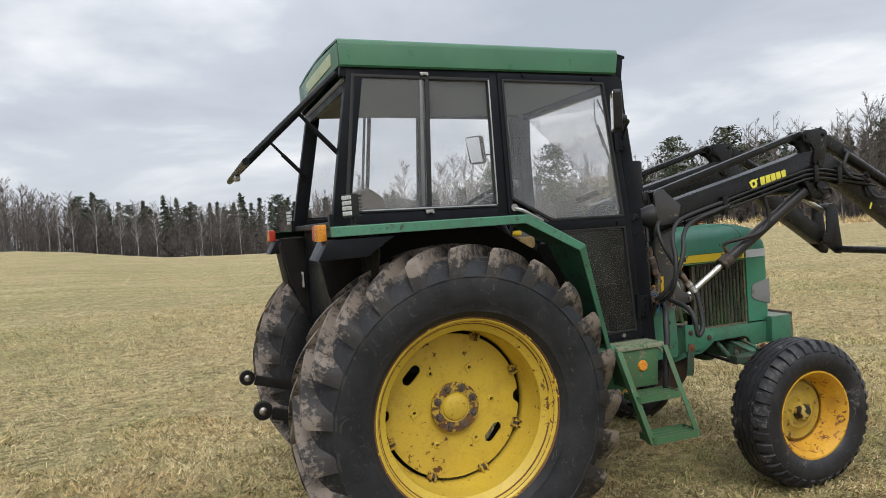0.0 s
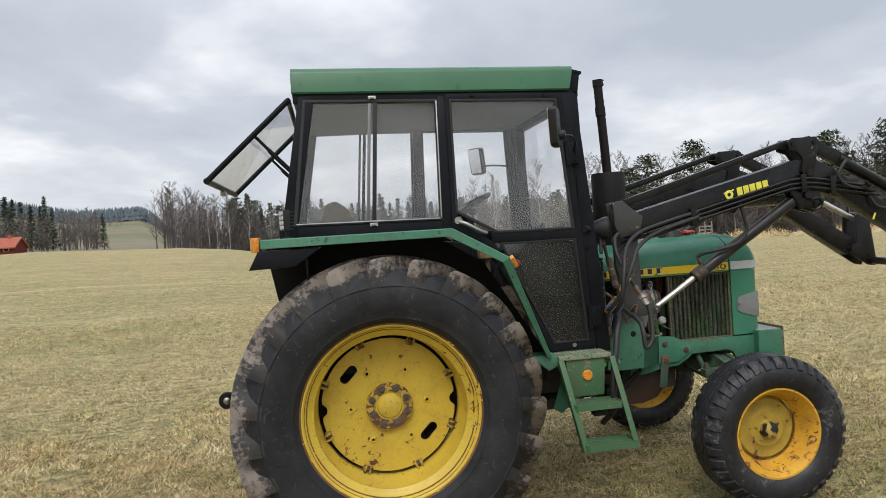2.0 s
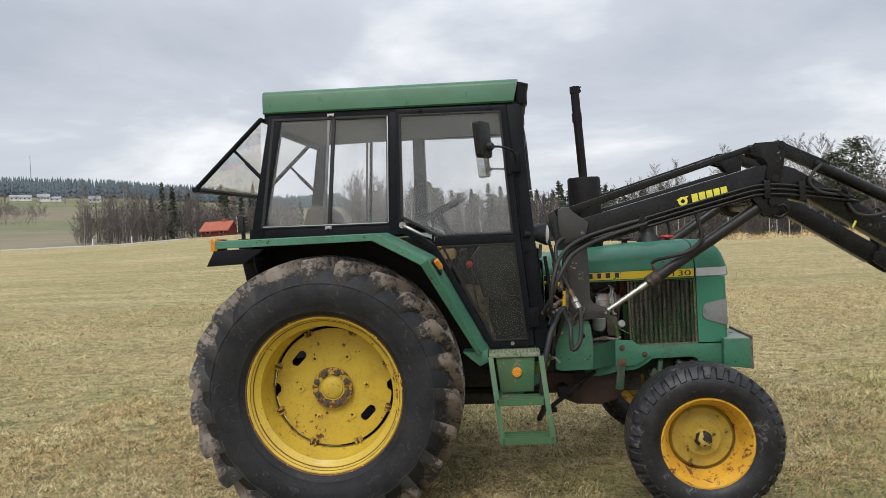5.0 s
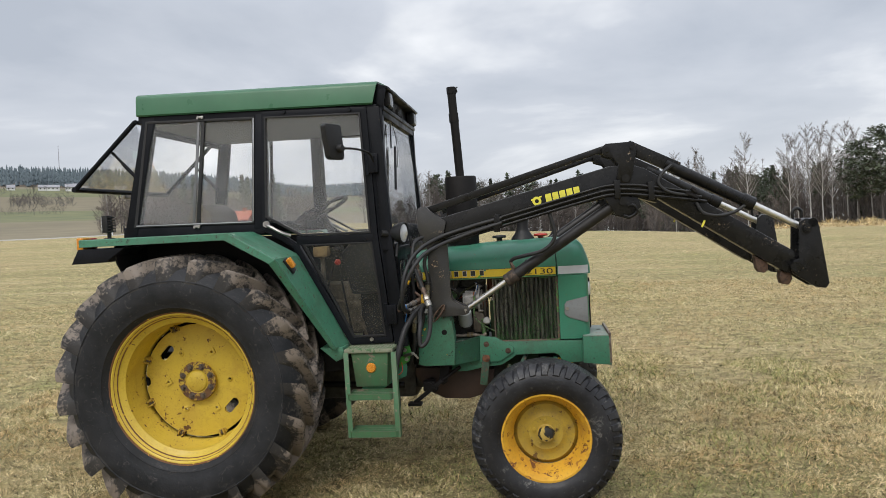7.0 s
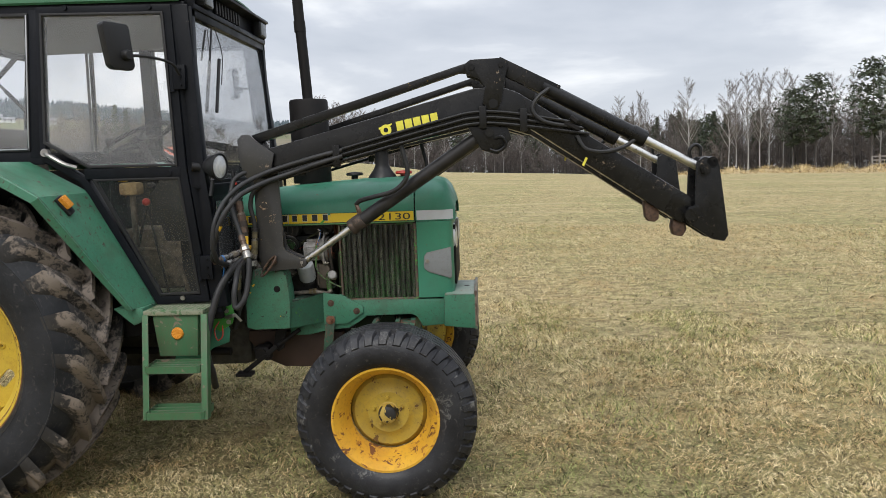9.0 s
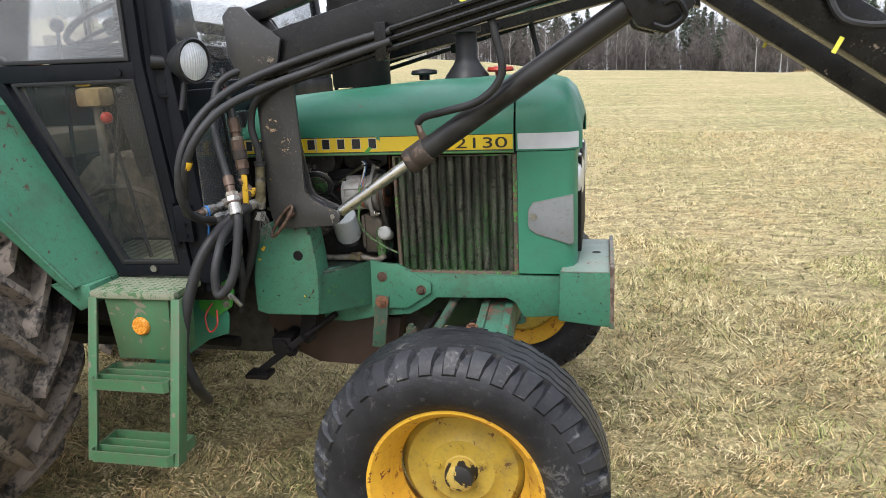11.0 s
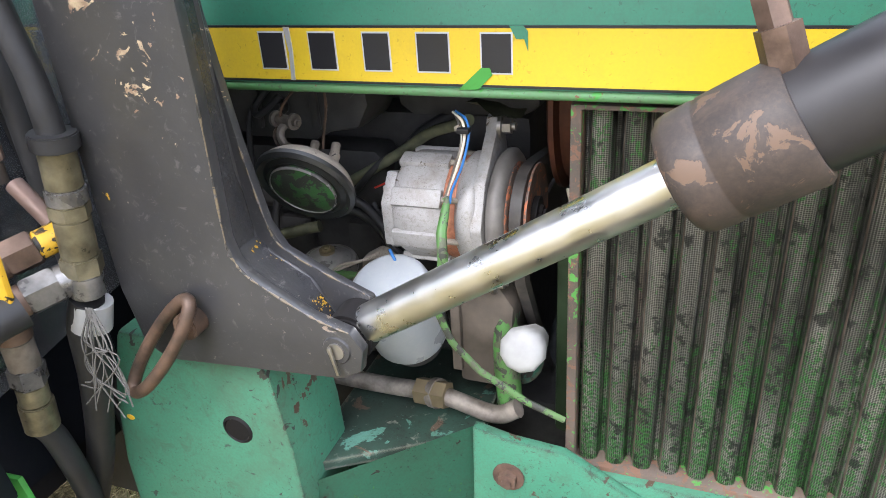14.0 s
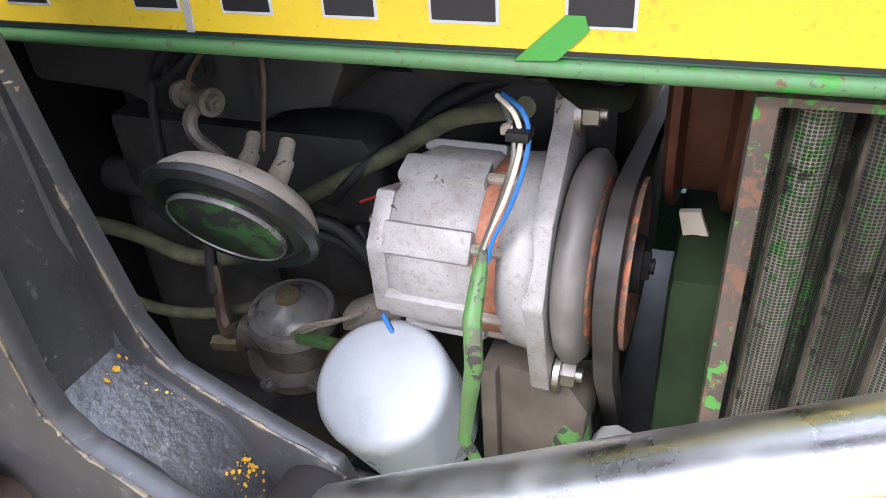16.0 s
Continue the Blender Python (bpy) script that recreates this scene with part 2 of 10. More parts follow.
RUST = (0.16, 0.055, 0.022)
GREEN = paint("green_paint", (0.028, 0.170, 0.102), (0.052, 0.216, 0.137), RUST, 0.70, 34.0, 0.38, dirt=(0.05, 0.10, 0.07), second_chip=(0.02, 0.02, 0.018), specks=0.5)
GREEN_ROOF = paint("roof_green_paint", (0.030, 0.112, 0.056), (0.044, 0.142, 0.074), RUST, 0.78, 30.0, 0.33, dirt=(0.05, 0.11, 0.06), dirt_amount=0.25)
GREEN_WORN = paint("worn_green_paint", (0.034, 0.160, 0.095), (0.062, 0.206, 0.127), (0.065, 0.038, 0.024), 0.645, 34.0, 0.46, dirt=(0.055, 0.06, 0.04), dirt_amount=0.65, second_chip=(0.025, 0.024, 0.02), edge=(0.035, 0.032, 0.026), specks=0.6)
GREEN_CHEEK = paint("scuffed_green_paint", (0.033, 0.145, 0.084), (0.060, 0.190, 0.114), (0.045, 0.032, 0.024), 0.635, 40.0, 0.46, dirt=(0.055, 0.06, 0.04), dirt_amount=0.65, second_chip=(0.075, 0.24, 0.05), specks=0.6)
GREEN_STEP = paint("step_green_paint", (0.028, 0.115, 0.045), (0.055, 0.150, 0.070), (0.17, 0.14, 0.10), 0.66, 22.0, 0.55, dirt=(0.085, 0.085, 0.048), dirt_amount=0.6, streak=0.5, edge=(0.10, 0.09, 0.065), specks=0.5)
GREEN_BRIGHT = paint("bright_green_paint", (0.045, 0.24, 0.035), (0.06, 0.29, 0.05), (0.04, 0.03, 0.02), 0.7, 20.0, 0.45, dirt=(0.05, 0.08, 0.02))
YELLOW = paint("yellow_wheel_paint", (0.60, 0.435, 0.046), (0.54, 0.385, 0.055), (0.10, 0.045, 0.02), 0.645, 34.0, 0.38, dirt=(0.30, 0.17, 0.03), dirt_amount=0.45, specks=0.4)
YELLOW_RUSTY = paint("rusty_yellow_paint", (0.68, 0.40, 0.03), (0.54, 0.26, 0.025), (0.33, 0.14, 0.02), 0.60, 24.0, 0.55, dirt=(0.28, 0.14, 0.04), dirt_amount=0.6, second_chip=(0.16, 0.06, 0.02))
YELLOW_DUSTY = paint("dusty_yellow_paint", (0.46, 0.32, 0.035), (0.33, 0.235, 0.045), (0.12, 0.065, 0.022), 0.615, 15.0, 0.6, dirt=(0.20, 0.15, 0.055), dirt_amount=0.85, zoom=1.6)
DECAL = paint("yellow_decal", (0.68, 0.495, 0.02), (0.64, 0.455, 0.03), (0.05, 0.20, 0.09), 0.80, 12.0, 0.35, dirt=(0.45, 0.30, 0.05), dirt_amount=0.25, specks=0.35)
SILVER = plain("silver_decal", (0.50, 0.52, 0.55), 0.4, 0.0, 0.10, 8.0, 0.03)
BLACK = black_paint("black_loader_paint")
BLACK_WEB = black_paint("glossy_chipped_black_paint", 0.640, 0.016, 0.032, 0.058, 0.70, (0.12, 0.34), 0.7)
BLACK_POST = black_paint("worn_grey_black_post_paint", 0.665, 0.018, 0.032, 0.050, 0.60, (0.24, 0.44), 0.12, ((1.552, 1.360, 0.0, 0.085), (1.506, 1.436, 0.017, 0.034)))
BLACK_CAB = paint("black_cab_paint", (0.005, 0.006, 0.008), (0.011, 0.012, 0.016), (0.07, 0.06, 0.05), 0.72, 40.0, 0.36, dirt=(0.016, 0.017, 0.020), dirt_amount=0.4, spec=0.12)
BLACK_GREASY = plain("greasy_black_metal", (0.010, 0.009, 0.009), 0.6, 0.0, 0.5, 14.0, 0.3, spec=0.2)
ENGINE = plain("sooty_engine_iron", (0.040, 0.040, 0.040), 0.50, 0.0, 0.5, 30.0, 0.4, other=(0.066, 0.064, 0.060), spec=0.35)
RUBBER = plain("black_rubber_hose", (0.022, 0.022, 0.023), 0.5, 0.0, 0.35, 25.0, 0.1, spec=0.35)
GASKET = plain("window_rubber_seal", (0.011, 0.011, 0.012), 0.55, 0.0, 0.2, 30.0, 0.05)
CHROME = plain("chromed_rod", (0.62, 0.61, 0.58), 0.30, 1.0, 0.08, 30.0, 0.0)
STEEL = plain("bare_steel", (0.36, 0.345, 0.325), 0.42, 1.0, 0.25, 30.0, 0.1)
ALU = paint("cast_aluminium", (0.37, 0.36, 0.35), (0.29, 0.285, 0.275), (0.09, 0.07, 0.05), 0.66, 22.0, 0.50, dirt=(0.15, 0.125, 0.10), dirt_amount=0.8, metal=0.15, zoom=4.0, specks=0.6)
ALU_DULL = plain("dull_aluminium_profile", (0.16, 0.165, 0.17), 0.45, 0.5, 0.2, 12.0, 0.05)
ALU_BAR = plain("aluminium_profile", (0.36, 0.37, 0.38), 0.4, 0.6, 0.15, 12.0, 0.05)
COPPER = plain("copper_windings", (0.36, 0.15, 0.085), 0.5, 0.2, 0.35, 220.0, 0.5)
RUSTY = plain("rusty_iron", (0.070, 0.043, 0.031), 0.75, 0.1, 0.5, 60.0, 0.5, other=(0.135, 0.080, 0.054))
GREY_METAL = paint("grey_plate_paint", (0.175, 0.185, 0.19), (0.225, 0.235, 0.24), (0.16, 0.10, 0.07), 0.70, 24.0, 0.5, dirt=(0.125, 0.130, 0.128), dirt_amount=0.8, specks=0.7, edge=(0.12, 0.085, 0.06))
WHITE = paint("white_enamel", (0.34, 0.365, 0.385), (0.30, 0.325, 0.345), (0.16, 0.06, 0.03), 0.73, 14.0, 0.30, dirt=(0.42, 0.42, 0.40), dirt_amount=0.4, zoom=3.0, specks=0.2)
WHITE_DIRTY = plain("dirty_white_paint", (0.38, 0.38, 0.365), 0.5, 0.0, 0.22, 14.0, 0.1)
ORANGE = plain("orange_lens", (0.62, 0.20, 0.02), 0.22, 0.0, 0.3, 160.0, 0.4, other=(0.80, 0.36, 0.05))
RED = plain("red_plastic", (0.42, 0.035, 0.020), 0.35, 0.0, 0.15, 20.0, 0.05)
BLUE = plain("blue_plastic", (0.03, 0.15, 0.42), 0.4, 0.0, 0.15, 30.0, 0.05)
CREAM = plain("cream_cable", (0.62, 0.56, 0.45), 0.5, 0.0, 0.15, 30.0, 0.05)
LENS = plain("lamp_lens", (0.62, 0.64, 0.66), 0.12, 0.35, 0.12, 60.0, 0.3)
MIRROR = plain("mirror_glass", (0.85, 0.86, 0.87), 0.03, 1.0, 0.02, 4.0, 0.0)
PLASTIC = plain("black_plastic", (0.014, 0.014, 0.015), 0.45, 0.0, 0.2, 30.0, 0.05, spec=0.3)
LINING = plain("grey_cab_lining", (0.20, 0.20, 0.205), 0.85, 0.0, 0.15, 20.0, 0.1)
SEAT = plain("brown_seat_vinyl", (0.10, 0.075, 0.045), 0.55, 0.0, 0.3, 18.0, 0.1)
STICKER = plain("faded_sticker", (0.42, 0.47, 0.30), 0.6, 0.0, 0.25, 30.0, 0.05)
INK = plain("black_letter_film", (0.018, 0.018, 0.020), 0.4, 0.0, 0.15, 20.0, 0.0)
LOGO = plain("pale_yellow_film", (0.72, 0.66, 0.08), 0.45, 0.0, 0.12, 20.0, 0.0)
TREADPLATE = paint("worn_tread_plate", (0.20, 0.225, 0.150), (0.25, 0.255, 0.190), (0.065, 0.14, 0.06), 0.60, 30.0, 0.5, dirt=(0.12, 0.115, 0.085), dirt_amount=0.7, specks=0.6, edge=(0.060, 0.145, 0.055))
GLASS = glass_pane("dusty_window_glass", 0.036, (1.0, 1.0, 1.0))
GLASS_DIRTY = glass_pane("dirty_window_glass", 0.012, (0.91, 0.92, 0.92), 1.26)
GLASS_SMEARED = glass_pane("smeared_front_glass", 0.035, (0.9, 0.92, 0.92))
WHEEL_NUT = plain("dark_rusty_wheel_nut", (0.10, 0.076, 0.060), 0.6, 0.2, 0.4, 60.0, 0.3, other=(0.17, 0.135, 0.11))
BARREL = plain("matte_black_cylinder", (0.017, 0.016, 0.017), 0.40, 0.0, 0.35, 12.0, 0.1, other=(0.030, 0.028, 0.028), spec=0.35)


def tyre_rubber(name, mud, amount, base=(0.013, 0.013, 0.014), worn=(0.034, 0.034, 0.036), reach=None, rough=0.62):
    m, nt, p = nodes_of(name)
    v = texco(nt)
    c = blend(nt, step(nt, noise_of(nt, v, 5.0, 7.0, 0.62), 0.35, 0.72), base, worn)
    scuff = step(nt, noise_of(nt, texco(nt, 1.0, (1, 5, 1)), 14.0, 9.0, 0.72, 1.8), 0.57, 0.68, 0.0, 0.5)
    c = blend(nt, scuff, c, (0.11, 0.10, 0.095))
    fine = noise_of(nt, v, 34.0, 8.0, 0.7, 0.5)
    broad = noise_of(nt, v, 5.5, 5.0, 0.6, 0.6)
    both = math_of(nt, "ADD", math_of(nt, "MULTIPLY", fine, 0.5), math_of(nt, "MULTIPLY", broad, 0.5))
    if reach:
        # mud thickens outwards from the sidewall to the tread
        sx = nt.nodes.new("ShaderNodeSeparateXYZ")
        nt.links.new(v, sx.inputs[0])
        rad = math_of(nt, "SQRT", math_of(nt, "ADD", math_of(nt, "MULTIPLY", sx.outputs["X"], sx.outputs["X"]), math_of(nt, "MULTIPLY", sx.outputs["Z"], sx.outputs["Z"])), 0.0)
        both = math_of(nt, "ADD", both, step(nt, rad, reach[0], reach[1], -0.05, 0.10))
    clods = step(nt, both, 0.60 - amount, 0.68 - amount)
    c = blend(nt, math_of(nt, "MULTIPLY", clods, 0.85), c, mud)
    nt.links.new(c, p.inputs["Base Color"])
    p.inputs["Roughness"].default_value, p.inputs["Specular IOR Level"].default_value = rough, 0.3
    h = math_of(nt, "ADD", math_of(nt, "MULTIPLY", clods, 0.5), noise_of(nt, v, 45.0, 5.0))
    bump(nt, p, h, 0.4, 0.005)
    return m


TYRE = tyre_rubber("tyre_sidewall_rubber", (0.125, 0.110, 0.096), 0.0, (0.009, 0.010, 0.012), (0.027, 0.028, 0.032), (0.655, 0.735))
TREAD = tyre_rubber("muddy_tread_rubber", (0.19, 0.158, 0.130), 0.13, (0.025, 0.023, 0.022), (0.060, 0.055, 0.050))
LUG = tyre_rubber("muddy_lug_rubber", (0.215, 0.178, 0.148), 0.055, (0.019, 0.018, 0.018), (0.050, 0.047, 0.045), (0.66, 0.75))
TYRE_FRONT = tyre_rubber("front_tyre_rubber", (0.17, 0.165, 0.155), 0.035, (0.010, 0.010, 0.012), (0.034, 0.035, 0.039), None, 0.42)

HUB_RING = paint("rusted_hub_ring", (0.56, 0.40, 0.045), (0.34, 0.20, 0.04), (0.085, 0.040, 0.022), 0.515, 42.0, 0.55, dirt=(0.12, 0.055, 0.02), dirt_amount=0.8, second_chip=(0.13, 0.065, 0.03), specks=0.6)
RIM_CLAMP = paint("rusty_clamp_paint", (0.50, 0.35, 0.045), (0.34, 0.21, 0.04), (0.05, 0.025, 0.015), 0.55, 30.0, 0.6, dirt=(0.10, 0.05, 0.02), dirt_amount=0.7)
GRILLE_FRAME = paint("scraped_grille_frame", (0.050, 0.045, 0.038), (0.12, 0.095, 0.075), (0.055, 0.24, 0.04), 0.555, 34.0, 0.6, dirt=(0.13, 0.080, 0.055), dirt_amount=0.7, second_chip=(0.14, 0.075, 0.048), zoom=3.2, specks=0.7)
BROWN = plain("oily_brown_plate", (0.055, 0.034, 0.026), 0.6, 0.1, 0.35, 6.0, 0.2)
HORN_GREEN = paint("mottled_horn_green", (0.035, 0.16, 0.030), (0.040, 0.060, 0.034), (0.030, 0.028, 0.025), 0.49, 30.0, 0.45, dirt=(0.05, 0.055, 0.04), dirt_amount=0.8, zoom=2.5, specks=0.6)
HORN_BLACK = paint("black_horn_lacquer", (0.012, 0.012, 0.012), (0.020, 0.022, 0.020), (0.05, 0.22, 0.04), 0.67, 45.0, 0.30, dirt=(0.035, 0.034, 0.03), dirt_amount=0.6, zoom=2.5, specks=0.5)
SLEEVE = paint("green_painted_sleeve", (0.045, 0.20, 0.030), (0.075, 0.13, 0.045), (0.075, 0.085, 0.050), 0.55, 30.0, 0.5, dirt=(0.09, 0.10, 0.06), dirt_amount=0.8, second_chip=(0.03, 0.03, 0.025), zoom=2.0, specks=0.5)
OLIVE = plain("grimy_olive_hose", (0.085, 0.088, 0.050), 0.7, 0.0, 0.5, 70.0, 0.3)
DUSTY = paint("dusty_cast_metal", (0.21, 0.185, 0.15), (0.30, 0.26, 0.21), (0.07, 0.20, 0.04), 0.66, 40.0, 0.75, dirt=(0.12, 0.095, 0.07), dirt_amount=0.8, second_chip=(0.05, 0.045, 0.04), zoom=2.5, specks=0.8)
BRASS = plain("tarnished_brass", (0.24, 0.19, 0.11), 0.5, 0.6, 0.3, 24.0, 0.2)
CORRODED = plain("corroded_coupling", (0.20, 0.165, 0.13), 0.55, 0.45, 0.5, 45.0, 0.4, other=(0.36, 0.32, 0.27))
BROWNED = plain("brown_stained_coupling", (0.095, 0.060, 0.043), 0.45, 0.35, 0.5, 30.0, 0.3, other=(0.20, 0.135, 0.10))
WET_STEEL = plain("wet_grey_steel", (0.11, 0.105, 0.10), 0.28, 0.6, 0.5, 35.0, 0.25, other=(0.32, 0.31, 0.295))
OLIVE_BRASS = plain("olive_passivated_steel", (0.13, 0.115, 0.070), 0.35, 0.5, 0.45, 35.0, 0.25, other=(0.27, 0.24, 0.155))
YELLOW_SPOT = plain("yellow_paint_spots", (0.62, 0.37, 0.02), 0.5, 0.0, 0.2, 20.0, 0.1)
FLESH = plain("brown_fan_shroud", (0.075, 0.040, 0.028), 0.65, 0.0, 0.3, 12.0, 0.1)
DKGREEN = plain("dark_green_fan", (0.016, 0.030, 0.013), 0.6, 0.0, 0.4, 14.0, 0.1, other=(0.030, 0.050, 0.022), spec=0.2)
FAN_RUST = plain("rust_brown_pulley", (0.085, 0.032, 0.020), 0.6, 0.1, 0.35, 30.0, 0.2, other=(0.14, 0.055, 0.030), spec=0.25)
PULLEY = paint("rust_edged_pulley", (0.060, 0.048, 0.042), (0.10, 0.075, 0.06), (0.30, 0.10, 0.045), 0.52, 40.0, 0.5, dirt=(0.20, 0.08, 0.045), dirt_amount=0.9, zoom=2.0)
BELT = plain("worn_rubber_belt", (0.030, 0.028, 0.026), 0.55, 0.0, 0.4, 40.0, 0.1, other=(0.085, 0.076, 0.066), spec=0.35)
FAN_GREY = plain("dusty_grey_fan", (0.13, 0.122, 0.112), 0.55, 0.2, 0.35, 40.0, 0.2, other=(0.20, 0.185, 0.17))
PUMP = plain("grimy_pump_casting", (0.105, 0.092, 0.075), 0.5, 0.3, 0.5, 60.0, 0.4, other=(0.19, 0.165, 0.135))
RING_PIN = plain("dull_brown_ring", (0.045, 0.036, 0.030), 0.45, 0.3, 0.5, 40.0, 0.2, other=(0.14, 0.085, 0.055))
PUMP_LID = plain("tarnished_steel_lid", (0.24, 0.225, 0.20), 0.30, 0.35, 0.35, 50.0, 0.15, other=(0.33, 0.31, 0.28))
CABIN = plain("grimy_cab_floor_gear", (0.075, 0.062, 0.045), 0.8, 0.0, 0.5, 26.0, 0.4, other=(0.20, 0.165, 0.12))
TAN = plain("tan_padding", (0.30, 0.21, 0.10), 0.85, 0.0, 0.3, 30.0, 0.2)
RIM_RUST = paint("rusted_rim_edge", (0.18, 0.085, 0.03), (0.085, 0.038, 0.020), (0.62, 0.38, 0.03), 0.60, 22.0, 0.65, dirt=(0.13, 0.05, 0.02), dirt_amount=0.8)

LIP = paint("scraped_lip_paint", (0.060, 0.185, 0.055), (0.105, 0.235, 0.105), (0.15, 0.055, 0.03), 0.63, 40.0, 0.5, dirt=(0.10, 0.12, 0.07), dirt_amount=0.7, second_chip=(0.05, 0.26, 0.04), specks=0.7)
OILY = plain("oily_cast_iron", (0.085, 0.070, 0.055), 0.6, 0.1, 0.45, 24.0, 0.4)
TRAY_LIP = paint("scraped_tray_lip", (0.15, 0.115, 0.09), (0.21, 0.175, 0.15), (0.040, 0.150, 0.095), 0.56, 34.0, 0.55, dirt=(0.10, 0.065, 0.045), dirt_amount=0.7, second_chip=(0.07, 0.045, 0.033), specks=0.6)
TRAYTOP = paint("worn_pale_green_paint", (0.15, 0.225, 0.18), (0.26, 0.305, 0.27), (0.15, 0.085, 0.055), 0.62, 26.0, 0.5, dirt=(0.22, 0.21, 0.18), dirt_amount=0.6, second_chip=(0.03, 0.17, 0.10), edge=(0.14, 0.09, 0.065), specks=0.5)
HUBCAP = paint("worn_hub_paint", (0.48, 0.34, 0.06), (0.42, 0.30, 0.08), (0.018, 0.017, 0.016), 0.50, 16.0, 0.5, dirt=(0.10, 0.08, 0.04), dirt_amount=0.5)
GALV = plain("galvanised_steel", (0.26, 0.25, 0.235), 0.30, 0.5, 0.45, 45.0, 0.25, other=(0.46, 0.44, 0.41))
YELLOW_CHIPPED = paint("chipped_yellow_lever", (0.66, 0.40, 0.02), (0.58, 0.34, 0.02), (0.07, 0.035, 0.018), 0.56, 60.0, 0.5, dirt=(0.2, 0.12, 0.03), second_chip=(0.02, 0.018, 0.015))
COPPER_DULL = plain("dull_copper", (0.15, 0.10, 0.08), 0.5, 0.3, 0.3, 40.0, 0.2)
GREEN_GRIMY = paint("grimy_green_paint", (0.020, 0.105, 0.066), (0.045, 0.165, 0.11), (0.030, 0.026, 0.022), 0.54, 22.0, 0.55, dirt=(0.040, 0.038, 0.030), dirt_amount=0.85, second_chip=(0.11, 0.06, 0.04), edge=(0.10, 0.062, 0.042), specks=0.6)
COLLAR = paint("scratched_collar_paint", (0.030, 0.025, 0.022), (0.050, 0.042, 0.037), (0.105, 0.068, 0.045), 0.60, 45.0, 0.5, dirt=(0.085, 0.060, 0.045), dirt_amount=0.7, spec=0.3, specks=0.6)
OILY_SHELF = paint("oil_soaked_green_shelf", (0.026, 0.030, 0.025), (0.030, 0.085, 0.058), (0.09, 0.21, 0.16), 0.60, 16.0, 0.42, dirt=(0.020, 0.018, 0.015), dirt_amount=0.9, second_chip=(0.11, 0.075, 0.05), edge=(0.19, 0.19, 0.15), specks=0.6)
STRAP = paint("worn_strap_paint", (0.030, 0.105, 0.062), (0.036, 0.052, 0.042), (0.045, 0.034, 0.027), 0.56, 40.0, 0.5, dirt=(0.05, 0.045, 0.035), dirt_amount=0.8, second_chip=(0.12, 0.065, 0.045), edge=(0.10, 0.062, 0.042), specks=0.6)
BOLT_RUST = plain("orange_rust_bolt", (0.15, 0.070, 0.045), 0.75, 0.1, 0.5, 60.0, 0.5, other=(0.27, 0.12, 0.06))
AXLE_WORN = paint("rust_worn_axle_paint", (0.030, 0.135, 0.085), (0.060, 0.185, 0.125), (0.085, 0.048, 0.034), 0.555, 20.0, 0.5, dirt=(0.055, 0.048, 0.036), dirt_amount=0.85, second_chip=(0.16, 0.075, 0.05), edge=(0.11, 0.065, 0.045), specks=0.6)
ROPE = plain("frayed_grey_rope", (0.10, 0.095, 0.085), 0.9, 0.0, 0.3, 60.0, 0.0)
WORN_EDGE = paint("worn_bare_edge", (0.11, 0.10, 0.09), (0.05, 0.045, 0.040), (0.025, 0.024, 0.022), 0.47, 60.0, 0.45, dirt=(0.03, 0.028, 0.026), dirt_amount=0.9, second_chip=(0.12, 0.095, 0.06), zoom=2.0)
LENS_DARK = plain("dark_lamp_glass", (0.10, 0.105, 0.11), 0.15, 0.0, 0.2, 60.0, 0.1)


def grille_mesh():
    """Perforated sheet, dark with green and rust showing in vertical streaks."""
    m, nt, p = nodes_of("perforated_grille_sheet")
    v = texco(nt)
    streak = texco(nt, 1.0, (1, 1, 0.16))
    c = blend(nt, step(nt, noise_of(nt, streak, 34.0, 4.0, 0.6), 0.38, 0.66), (0.085, 0.085, 0.072), (0.34, 0.33, 0.275))
    c = blend(nt, step(nt, noise_of(nt, streak, 21.0, 4.0, 0.6, 0.3), 0.60, 0.68, 0.0, 0.6), c, (0.17, 0.125, 0.10))
    f = math_of(nt, "ADD", math_of(nt, "MULTIPLY", noise_of(nt, v, 190.0, 5.0, 0.70), 0.70), math_of(nt, "MULTIPLY", noise_of(nt, texco(nt, 1.0, (1, 1, 0.35)), 17.0, 4.0, 0.6), 0.30))
    low = nt.nodes.new("ShaderNodeSeparateXYZ")
    nt.links.new(v, low.inputs[0])
    f = math_of(nt, "ADD", f, step(nt, low.outputs["Z"], 0.90, 1.25, 0.045, -0.025))
    c = blend(nt, step(nt, f, 0.520, 0.545, 0.0, 0.92), c, (0.070, 0.25, 0.060))
    c = blend(nt, step(nt, noise_of(nt, v, 48.0, 6.0, 0.7), 0.56, 0.60, 0.0, 0.85), c, (0.022, 0.023, 0.021))
    sep = nt.nodes.new("ShaderNodeSeparateXYZ")
    nt.links.new(v, sep.inputs[0])
    wx = math_of(nt, "ABSOLUTE", math_of(nt, "SINE", math_of(nt, "MULTIPLY", sep.outputs["X"], 1500.0), 0.0), 0.0)
    wz = math_of(nt, "ABSOLUTE", math_of(nt, "SINE", math_of(nt, "MULTIPLY", sep.outputs["Z"], 1700.0), 0.0), 0.0)
    hole = step(nt, math_of(nt, "MULTIPLY", wx, wz), 0.26, 0.40, 0.0, 0.80)
    c = blend(nt, hole, c, (0.008, 0.008, 0.007))
    nt.links.new(c, p.inputs["Base Color"])
    p.inputs["Roughness"].default_value, p.inputs["Metallic"].default_value = 0.42, 0.2
    bump(nt, p, math_of(nt, "SUBTRACT", 1.0, hole), 0.4, 0.0008)
    return m


